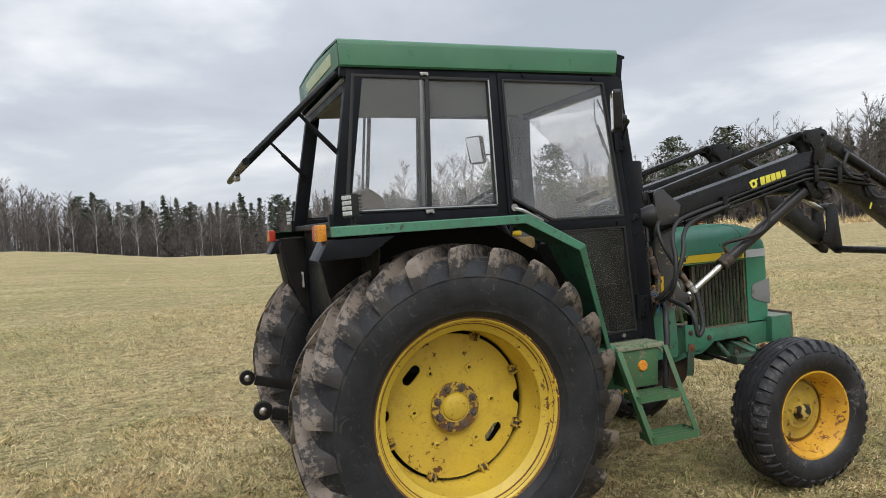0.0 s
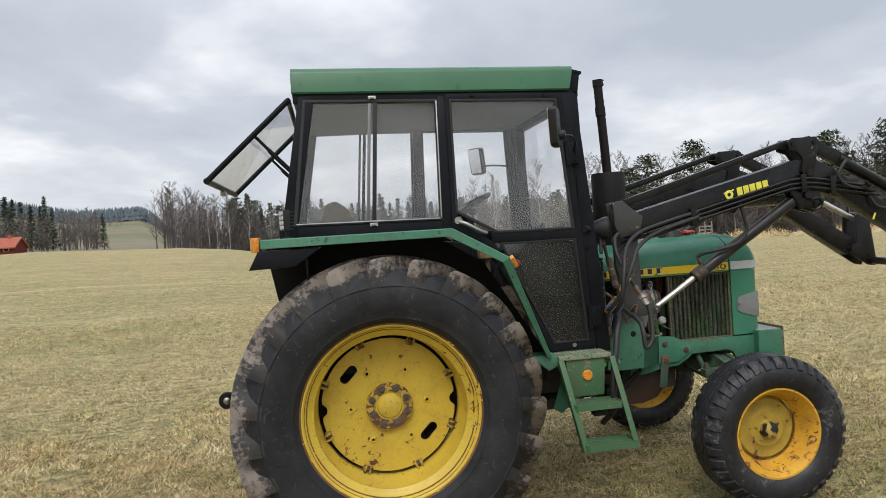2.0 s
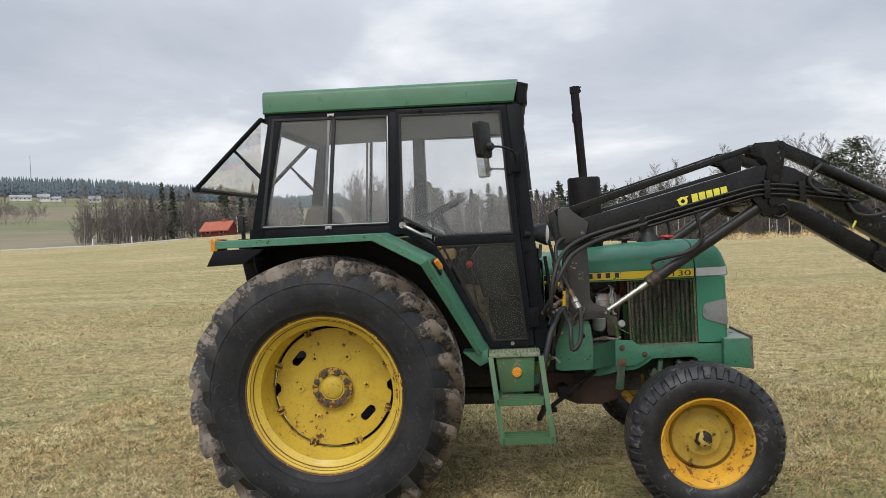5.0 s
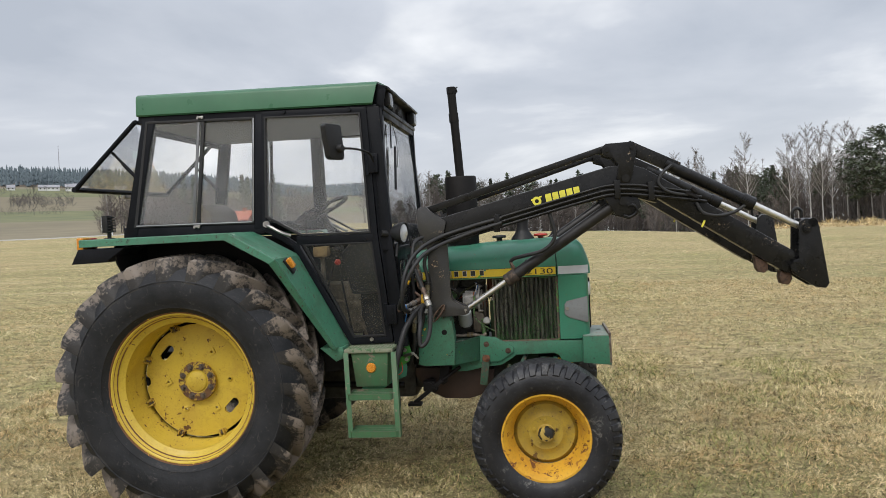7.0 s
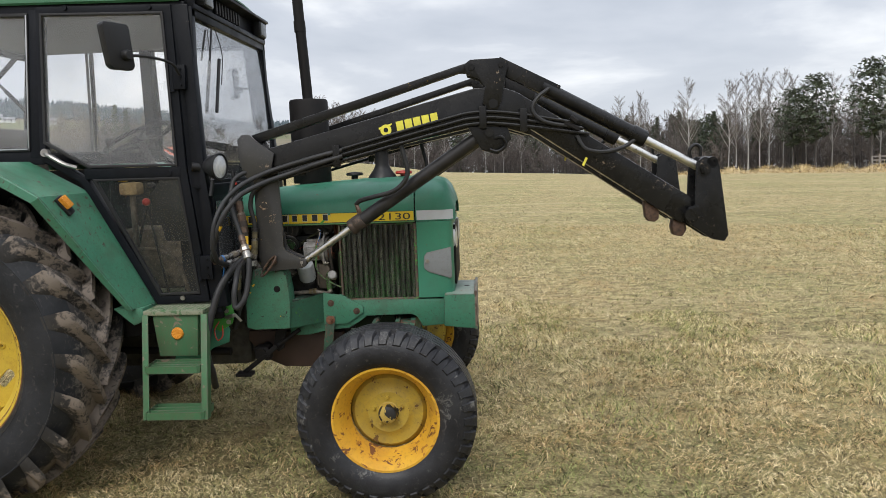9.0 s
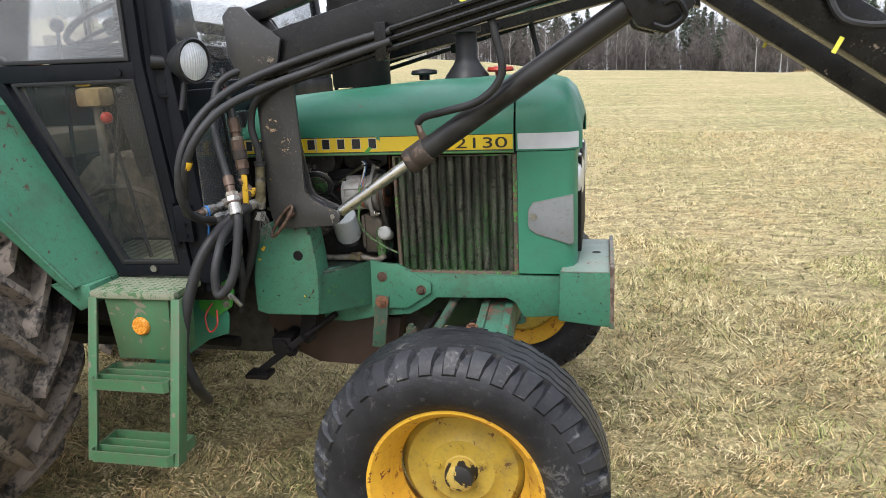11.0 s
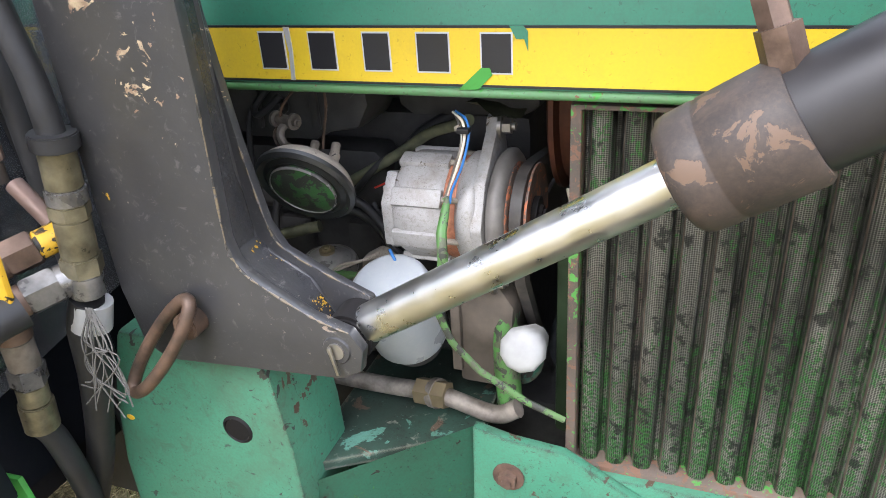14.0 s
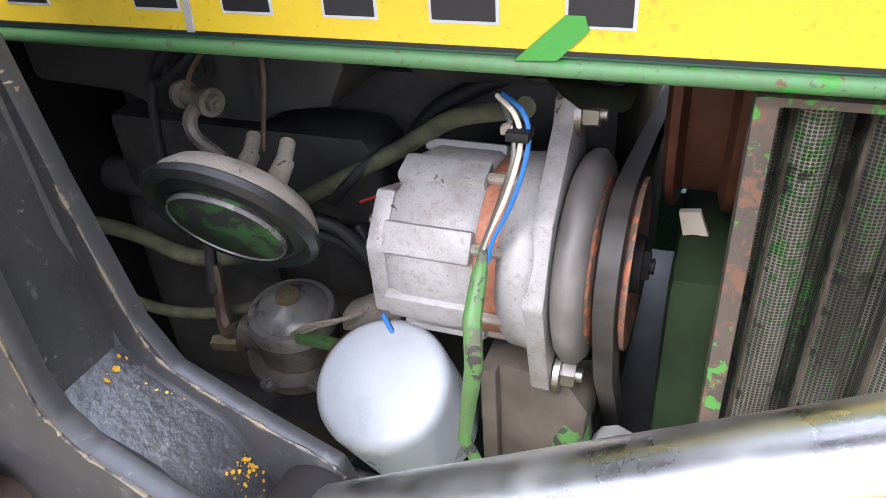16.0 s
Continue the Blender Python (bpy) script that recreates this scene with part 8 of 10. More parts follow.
# drive belt round the alternator pulley, across to the fan pulley and down to the crank
line = [Vector((1.797, 0.05, 1.155)), Vector((1.797, -0.10, 1.182)), Vector((1.797, -0.24, 1.208))]
for k in range(9):
    a = 0.15 - 2.2 * k / 8
    line.append(Vector((1.797, AY + 0.0465 * math.sin(a), AZ + 0.0465 * math.cos(a))))
line += [Vector((1.797, -0.30, 1.095)), Vector((1.797, -0.18, 0.91)), Vector((1.797, -0.06, 0.76))]
t = bmesh.new()
rows = []
for i0, c in enumerate(line):
    d = (line[min(i0 + 1, len(line) - 1)] - line[max(i0 - 1, 0)]).normalized()
    n = Vector((0, d.z, -d.y))
    rows.append([t.verts.new(c + Vector((w, 0, 0)) - n * h) for w, h in ((-0.0085, 0.004), (-0.003, 0.004), (-0.0025, 0.0034), (0.0025, 0.0034), (0.003, 0.004), (0.0085, 0.004), (0.006, -0.005), (-0.006, -0.005))])
for r0, r1 in zip(rows, rows[1:]):
    for q in range(8):
        t.faces.new((r0[q], r0[(q + 1) % 8], r1[(q + 1) % 8], r1[q]))
bmesh.ops.recalc_face_normals(t, faces=t.faces)
P("drive_belt", t, BELT, alt, "black rubber drive belt", 60)
# wires on the alternator
for pts, r, m, nm in (([(1.738, -0.318, 1.286), (1.752, -0.330, 1.282), (1.756, -0.335, 1.268), (1.750, -0.340, 1.240), (1.738, -0.341, 1.212), (1.735, -0.341, 1.198)], 0.0013, BLUE, "blue_wire"),
                      ([(1.735, -0.318, 1.285), (1.748, -0.330, 1.280), (1.752, -0.336, 1.266), (1.745, -0.340, 1.238), (1.734, -0.341, 1.212), (1.731, -0.341, 1.196)], 0.0014, CREAM, "cream_wire"),
                      ([(1.737, -0.318, 1.283), (1.746, -0.333, 1.277), (1.749, -0.338, 1.262), (1.741, -0.341, 1.234), (1.731, -0.342, 1.205)], 0.0012, STEEL, "grey_wire")):
    b = bmesh.new()
    tube(b, pts, r, 8, 6)
    P(nm, b, m, alt)
t = bmesh.new()
spine = [Vector(v) for v in ((1.733, -0.341, 1.206), (1.731, -0.346, 1.190), (1.733, -0.365, 1.176), (1.736, -0.374, 1.150), (1.731, -0.372, 1.120), (1.726, -0.370, 1.085), (1.738, -0.368, 1.050), (1.768, -0.368, 1.018), (1.818, -0.366, 0.986), (1.858, -0.360, 0.965))]
rows = []
for i0, c in enumerate(spine):
    half = (0.0024, 0.0046, 0.0054, 0.0054, 0.0047, 0.0042, 0.0040, 0.0040, 0.0040, 0.0036)[i0]
    d = (spine[min(i0 + 1, 9)] - spine[max(i0 - 1, 0)]).normalized()
    side = d.cross(Vector((0.2, -0.9, 0.4))).normalized()
    up = side.cross(d)
    rows.append([t.verts.new(c + side * half * math.cos(a) + up * half * 0.7 * math.sin(a)) for a in (2 * math.pi * q / 10 for q in range(10))])
for r0, r1 in zip(rows, rows[1:]):
    for q in range(10):
        t.faces.new((r0[q], r0[(q + 1) % 10], r1[(q + 1) % 10], r1[q]))
bmesh.ops.recalc_face_normals(t, faces=t.faces)
P("wire_sleeve", t, SLEEVE, alt, "green painted wire sleeve, split open")
b = bmesh.new()
box(b, 1.7455, 1.7575, -0.341, -0.329, 1.2705, 1.2755, 0.001)
P("cable_tie", b, PLASTIC, alt)
b = bmesh.new()
prism(b, [(1.742, 1.276), (1.747, 1.2785), (1.7475, 1.2725), (1.742, 1.272)], -0.336, -0.332)
P("tie_end", b, DUSTY, alt)
# rag of cloth tape above the flange
t = bmesh.new()
grid = [[t.verts.new((1.750 + 0.048 * u + 0.004 * v, -0.322 + 0.035 * v + 0.004 * math.sin(7 * u + 3 * v), 1.296 - 0.016 * u - 0.006 * v * (1 - u) + 0.003 * math.sin(9 * u + 5 * v))) for u in (0, 0.2, 0.4, 0.6, 0.8, 1.0)] for v in (0, 0.5, 1)]
for g0, g1 in zip(grid, grid[1:]):
    for q in range(5):
        t.faces.new((g0[q], g0[q + 1], g1[q + 1], g1[q]))
bmesh.ops.solidify(t, geom=list(t.faces), thickness=0.0015)
P("tape_rag", t, OLIVE, alt, "frayed cloth tape on the loom")

# horn
hn = Vector((0.004, -0.861, -0.482)).normalized()
hc = Vector((1.583, -0.352, 1.216))
b = bmesh.new()
lathe(b, [(0.0000, -0.0139), (0.0261, -0.0139), (0.0452, -0.0087), (0.0505, -0.0017), (0.0522, 0.0035), (0.0000, 0.0035)], 40, hc, hn)
horn = P("horn", b, DUSTY, None, "round electric horn with overspray of green paint")
b = bmesh.new()
lathe(b, [(0.0261, 0.0035), (0.0505, 0.0026), (0.0544, 0.0052), (0.0544, 0.0096), (0.0505, 0.0130), (0.0452, 0.0096), (0.0400, 0.0122), (0.0348, 0.0104), (0.0261, 0.0104)], 44, hc, hn)
P("horn_ring", b, HORN_BLACK, horn, "black horn ring")
b = bmesh.new()
lathe(b, [(0.0000, 0.0178), (0.0104, 0.0183), (0.0157, 0.0157), (0.0296, 0.0165), (0.0352, 0.0152), (0.0352, 0.0104)], 40, hc, hn)
P("horn_face", b, HORN_GREEN, horn, "green painted horn face")
b = bmesh.new()
lathe(b, [(0.0350, 0.0144), (0.0354, 0.0162), (0.0362, 0.0162), (0.0366, 0.0135)], 40, hc, hn)
P("horn_trim", b, GALV, horn)
hu = hn.cross(Vector((0, 0, 1))).normalized()
hv = hn.cross(hu)
b = bmesh.new()
for du, dv, ln, rr in ((0.012, 0.006, 0.030, 0.0075), (-0.018, 0.0, 0.024, 0.0075)):
    p = hc + hu * du + hv * dv - hn * 0.012
    rod(b, p, p - hn * ln, rr, rr * 0.8, seg=14)
    rod(b, p - hn * (ln - 0.004), p - hn * (ln + 0.014) + hu * 0.004, 0.005, seg=10)
P("horn_terminal", b, DUSTY, horn)
b = bmesh.new()
tube(b, [(1.550, -0.318, 1.268), (1.540, -0.322, 1.258), (1.543, -0.326, 1.246), (1.562, -0.328, 1.234)], 0.0045, 8, 5)
P("horn_bracket", b, PUMP, horn)
for dx in (-0.014, 0.010):
    b = bmesh.new()
    bolt(b, (1.546 + dx, -0.318 - dx * 0.3, 1.268), (1, -0.4, 0) if dx > 0 else (-1, 0.4, 0), 0.0055, 0.008)
    P("bracket_nut", b, PUMP, horn)
b = bmesh.new()
rod(b, (1.534, -0.314, 1.268), (1.556, -0.321, 1.268), 0.006, seg=10)
P("bracket_bolt", b, PUMP, horn)
for pts in ([(1.566, -0.300, 1.310), (1.552, -0.312, 1.295), (1.542, -0.318, 1.280), (1.540, -0.320, 1.262)], [(1.588, -0.305, 1.308), (1.596, -0.318, 1.285), (1.590, -0.320, 1.255), (1.588, -0.322, 1.240)], [(1.530, -0.30, 1.262), (1.522, -0.31, 1.245), (1.545, -0.315, 1.215)]):
    b = bmesh.new()
    tube(b, pts, 0.0016, 6, 6)
    P("horn_wire", b, RING_PIN, horn)

# fuel lift pump
pc = Vector((1.553, -0.285, 1.081))
pa = (0.05, -0.14, 1)
b = bmesh.new()
lathe(b, [(0.0000, -0.0708), (0.0165, -0.0708), (0.0189, -0.0614), (0.0307, -0.0566), (0.0425, -0.0507), (0.0437, -0.0401), (0.0330, -0.0366), (0.0313, -0.0094), (0.0000, -0.0094)], 32, pc, pa)
pump = P("lift_pump", b, PUMP, None, "small dusty fuel lift pump with shiny lid")
b = bmesh.new()
lathe(b, [(0.0307, -0.0118), (0.0354, -0.0094), (0.0360, -0.0024), (0.0335, 0.0030), (0.0290, 0.0036), (0.0275, 0.0060), (0.0189, 0.0105), (0.0100, 0.0128), (0.0071, 0.0150), (0.0000, 0.0150)], 40, pc, pa)
P("pump_lid", b, PUMP_LID, pump, "shiny steel pump lid")
b = bmesh.new()
bolt(b, pc + Vector((0, -0.001, 0.0145)), pa, 0.006, 0.006)
P("lid_screw", b, BRASS, pump)
for k in range(6):
    a = k * math.pi / 3 + 0.3
    b = bmesh.new()
    bolt(b, pc + Vector((0.038 * math.cos(a), 0.038 * math.sin(a) * 0.99, -0.043 + 0.0045 * math.sin(a))), pa, 0.004, 0.004)
    P("flange_screw", b, STEEL, pump)
b = bmesh.new()
lathe(b, [(0.010, 0.0), (0.013, 0.002), (0.013, 0.020), (0.008, 0.022), (0, 0.022)], 16, (1.530, -0.294, 1.058), (-1, -0.1, 0.15))
P("pump_port", b, PUMP, pump)
b = bmesh.new()
tube(b, [(1.508, -0.294, 1.060), (1.492, -0.292, 1.052), (1.484, -0.285, 1.065), (1.480, -0.275, 1.105)], [0.007, 0.007, 0.006, 0.004], 8, 5)
P("fuel_elbow", b, BROWNED, pump)
b = bmesh.new()
rod(b, (1.478, -0.296, 1.040), (1.505, -0.297, 1.046), 0.007, seg=6)
P("fuel_union", b, BRASS, pump)
for dz in (0.0, 0.004):
    b = bmesh.new()
    tube(b, [(1.568, -0.31, 1.077 + dz), (1.585, -0.31, 1.090 + dz), (1.61, -0.30, 1.098), (1.632, -0.28, 1.100)], 0.0018, 6, 6)
    P("fuel_wire", b, DUSTY, pump)
b = bmesh.new()
box(b, 1.575, 1.640, -0.318, -0.308, 1.080, 1.086, 0.002)
P("green_strip", b, SLEEVE, pump)
b = bmesh.new()
prism(b, [(1.60, 1.078), (1.645, 1.082), (1.650, 1.098), (1.622, 1.106), (1.602, 1.094)], -0.292, -0.272, 0.003)
P("wire_clip", b, DUSTY, pump)

# oil filter
fa_ = Vector((-0.02, -0.46, 0.88)).normalized()
fc = Vector((1.662, -0.352, 1.100))
b = bmesh.new()
lathe(b, [(0, 0.0), (0.0380, -0.0002), (0.0400, -0.0005), (0.0425, -0.0016), (0.0446, -0.0040), (0.0456, -0.0070), (0.0462, -0.0110), (0.0462, -0.0130), (0.0462, -0.095), (0.043, -0.102), (0.0, -0.104)], 48, fc, fa_)
oil_filter = P("oil_filter", b, WHITE, None, "white enamelled spin-on oil filter, chipped at the rim")
b = bmesh.new()
cu = Vector((-0.8, 0.1, 0.35))
cu = (cu - fa_ * cu.dot(fa_)).normalized()
cv = fa_.cross(cu)
rows = []
for k in range(9):
    w = math.sin(math.pi * (k + 0.35) / 8.7) * (0.8 + 0.3 * math.sin(k * 2.3))
    q = -0.38 + 0.76 * k / 8
    rows.append([b.verts.new(fc + (cu * math.cos(q) + cv * math.sin(q)) * rr + fa_ * hh) for rr, hh in ((0.0442 - 0.004 * w, -0.0022 + 0.0012 * w), (0.0450, -0.0034), (0.0462, -0.0066), (0.0467, -0.0070 - 0.008 * w))])
for r0, r1 in zip(rows, rows[1:]):
    for i0 in range(3):
        b.faces.new((r0[i0], r0[i0 + 1], r1[i0 + 1], r1[i0]))
P("enamel_chip", b, FLESH, oil_filter, "rusty chip in the white enamel")
b = bmesh.new()
lathe(b, [(0.0, -0.104), (0.034, -0.104), (0.034, -0.125), (0, -0.125)], 28, fc, fa_)
P("filter_base", b, ENGINE)
b = bmesh.new()
lathe(b, [(0, 0.010), (0.016, 0.010), (0.023, 0.006), (0.0255, 0.0), (0.0255, -0.012), (0.018, -0.014), (0.018, -0.06), (0, -0.06)], 10, (1.807, -0.339, 1.032), (0, -0.9, 0.35))
P("filler_plug", b, WHITE_DIRTY, None, "dirty white filler plug")

# pipes and hoses in the bay
for nm, pts, r, m, lab in (
    ("water_hose", [(1.50, -0.22, 1.145), (1.545, -0.25, 1.157), (1.572, -0.25, 1.171), (1.64, -0.25, 1.211), (1.683, -0.255, 1.240), (1.722, -0.275, 1.258), (1.745, -0.30, 1.272)], 0.0062, OLIVE, "grimy olive hose"),
    ("water_hose", [(1.56, -0.20, 1.118), (1.609, -0.20, 1.169), (1.646, -0.20, 1.217), (1.673, -0.20, 1.236), (1.708, -0.20, 1.253), (1.75, -0.20, 1.275)], 0.0065, RUBBER, ""),
    ("fuel_hose", [(1.575, -0.285, 1.170), (1.598, -0.275, 1.160), (1.622, -0.272, 1.135), (1.634, -0.27, 1.105), (1.65, -0.25, 1.07)], 0.0055, RUBBER, ""),
    ("fuel_hose", [(1.560, -0.275, 1.150), (1.590, -0.262, 1.140), (1.612, -0.255, 1.115), (1.625, -0.25, 1.08)], 0.0055, RUBBER, ""),
    ("oil_pipe", [(1.26, -0.265, 1.045), (1.34, -0.265, 1.040), (1.40, -0.268, 1.036), (1.46, -0.272, 1.048), (1.52, -0.275, 1.072)], 0.0055, OLIVE, ""),
    ("oil_pipe", [(1.28, -0.24, 1.10), (1.36, -0.24, 1.095), (1.44, -0.25, 1.088), (1.52, -0.24, 1.105)], 0.0075, OLIVE, ""),
    ("drain_pipe", [(1.545, -0.31, 0.930), (1.62, -0.315, 0.932), (1.70, -0.322, 0.938), (1.77, -0.33, 0.930), (1.80, -0.33, 0.945)], 0.011, CORRODED, "corroded pipe with coupling"),
    ("loom", [(1.505, -0.26, 1.300), (1.480, -0.275, 1.270), (1.490, -0.285, 1.262), (1.515, -0.275, 1.282)], 0.004, RUBBER, ""),
    ("loom", [(1.50, -0.25, 1.285), (1.47, -0.27, 1.262), (1.465, -0.28, 1.20), (1.46, -0.27, 1.12)], 0.0035, RUBBER, ""),
    ("red_wire", [(1.612, -0.258, 1.172), (1.64, -0.255, 1.186), (1.66, -0.25, 1.205)], 0.0013, RED, ""),
    ("blue_wire", [(1.652, -0.318, 1.126), (1.656, -0.320, 1.119), (1.660, -0.322, 1.114)], 0.0018, BLUE, ""),
    ("loom", [(1.61, -0.262, 1.155), (1.625, -0.27, 1.128), (1.640, -0.285, 1.112), (1.67, -0.30, 1.104)], 0.0035, RUBBER, ""),
    ("loom", [(1.585, -0.25, 1.165), (1.603, -0.255, 1.185), (1.625, -0.25, 1.205), (1.66, -0.24, 1.222)], 0.0040, RUBBER, ""),
    ("loom", [(1.575, -0.24, 1.14), (1.60, -0.25, 1.128), (1.622, -0.26, 1.108), (1.632, -0.27, 1.085)], 0.0045, OLIVE, ""),
    ("fuel_pipe", [(1.48, -0.26, 1.155), (1.476, -0.27, 1.12), (1.48, -0.285, 1.085)], 0.0048, RUBBER, ""),
    ("green_pipe", [(1.775, -0.29, 1.045), (1.778, -0.30, 1.00), (1.785, -0.31, 0.93)], 0.015, SLEEVE, ""),
):
    b = bmesh.new()
    tube(b, pts, r, 10, 6)
    P(nm, b, m, None, lab)
b = bmesh.new()
rod(b, (1.672, -0.318, 0.936), (1.712, -0.323, 0.939), 0.017, seg=6)
P("pipe_coupling", b, BRASS)
b = bmesh.new()
rod(b, (1.692, -0.318, 0.936), (1.700, -0.321, 0.938), 0.0185, seg=20)
P("coupling_ring", b, CORRODED)
# engine side: cylinder head, manifold, rocker cover
b = bmesh.new()
box(b, 1.32, 1.78, -0.17, 0.17, 1.10, 1.24, 0.02)
box(b, 1.34, 1.62, -0.12, 0.12, 1.23, 1.30, 0.02)
engine_head = P("cylinder_head", b, ENGINE, None, "sooty cylinder head")
b = bmesh.new()
prism(b, [(1.34, 1.318), (1.612, 1.318), (1.616, 1.270), (1.602, 1.242), (1.56, 1.236), (1.545, 1.226), (1.46, 1.226), (1.43, 1.240), (1.34, 1.244)], -0.262, -0.17, 0.012)
manifold = P("intake_manifold", b, ENGINE, None, "sooty cast intake manifold", 50)
for x in (1.47, 1.545):
    b = bmesh.new()
    prism(b, [(x, 1.30), (x + 0.010, 1.30), (x + 0.010, 1.24), (x, 1.24)], -0.268, -0.26, 0.003)
    P("casting_rib", b, ENGINE, manifold)
for x, z in ((1.452, 1.292), (1.506, 1.268), (1.592, 1.290)):
    b = bmesh.new()
    bolt(b, (x, -0.262, z), (0, -1, 0), 0.007, 0.007)
    P("manifold_bolt", b, ENGINE, manifold)
b = bmesh.new()
prism(b, [(1.63, 1.318), (1.80, 1.318), (1.80, 1.262), (1.78, 1.250), (1.65, 1.246), (1.63, 1.258)], -0.215, -0.12, 0.014)
P("water_housing", b, ENGINE, None, "sooty cast water housing", 50)
b = bmesh.new()
prism(b, [(1.36, 1.205), (1.60, 1.205), (1.615, 1.19), (1.612, 1.13), (1.36, 1.13)], -0.225, -0.17, 0.012)
P("exhaust_casting", b, ENGINE, None, "sooty cast side cover", 50)
for k in range(4):
    b = bmesh.new()
    box(b, 1.34 + 0.1 * k, 1.39 + 0.1 * k, -0.21, -0.17, 1.04, 1.10, 0.01)
    P("port_flange", b, ENGINE)
b = bmesh.new()
tube(b, [(1.32, -0.20, 1.13), (1.50, -0.215, 1.135), (1.62, -0.20, 1.14)], 0.018, 10, 5)
P("injector_pipe", b, ENGINE)
b = bmesh.new()
prism(b, [(1.722, 1.090), (1.775, 1.085), (1.790, 1.06), (1.782, 0.95), (1.722, 0.95)], -0.305, -0.22, 0.008)
box(b, 1.716, 1.728, -0.312, -0.22, 0.97, 1.088, 0.003)
P("alternator_mount", b, OILY, None, "oily cast bracket below the alternator")
b = bmesh.new()
tube(b, [(1.772, -0.262, 1.075), (1.772, -0.272, 1.050), (1.772, -0.280, 1.015), (1.776, -0.278, 0.985), (1.795, -0.262, 0.955)], [0.016, 0.017, 0.019, 0.022, 0.024], 16, 5)
P("water_elbow", b, GREEN_GRIMY, None, "grimy green water pipe elbow")
b = bmesh.new()
lathe(b, [(0.05, 0), (0.235, 0), (0.24, 0.006), (0.235, 0.012), (0.05, 0.012)], 48, (1.858, 0, 1.0), (1, 0, 0), True)
P("fan_ring", b, DKGREEN)
b = bmesh.new()
box(b, 1.827, 1.869, -0.262, 0.26, 0.86, 1.150, 0.010)
P("fan_cowl", b, DKGREEN, None, "dark green fan cowl")
b = bmesh.new()
lathe(b, [(0.0, 0.0), (0.112, 0.0), (0.118, 0.003), (0.118, 0.008), (0.106, 0.012), (0.106, 0.034), (0.118, 0.038), (0.118, 0.044), (0.0, 0.044)], 48, (1.814, -0.145, 1.272), (1, 0, 0))
P("fan_pulley", b, FAN_RUST, None, "rust-brown fan pulley behind the belt")
b = bmesh.new()
box(b, 1.87, 1.90, -0.30, 0.30, 0.90, 1.30, 0.006)
P("radiator", b, BLACK_GREASY)
# pale piece added where daylight shows through beside the fan
b = bmesh.new()
prism(b, [(1.826, 1.166), (1.840, 1.168), (1.852, 1.138), (1.832, 1.142)], -0.206, -0.200, 0.001)
P("daylight_gap", b, CREAM)
b = bmesh.new()
box(b, 1.30, 1.32, -0.34, 0.34, 0.75, 1.47, 0.004)
P("firewall", b, BLACK_GREASY)

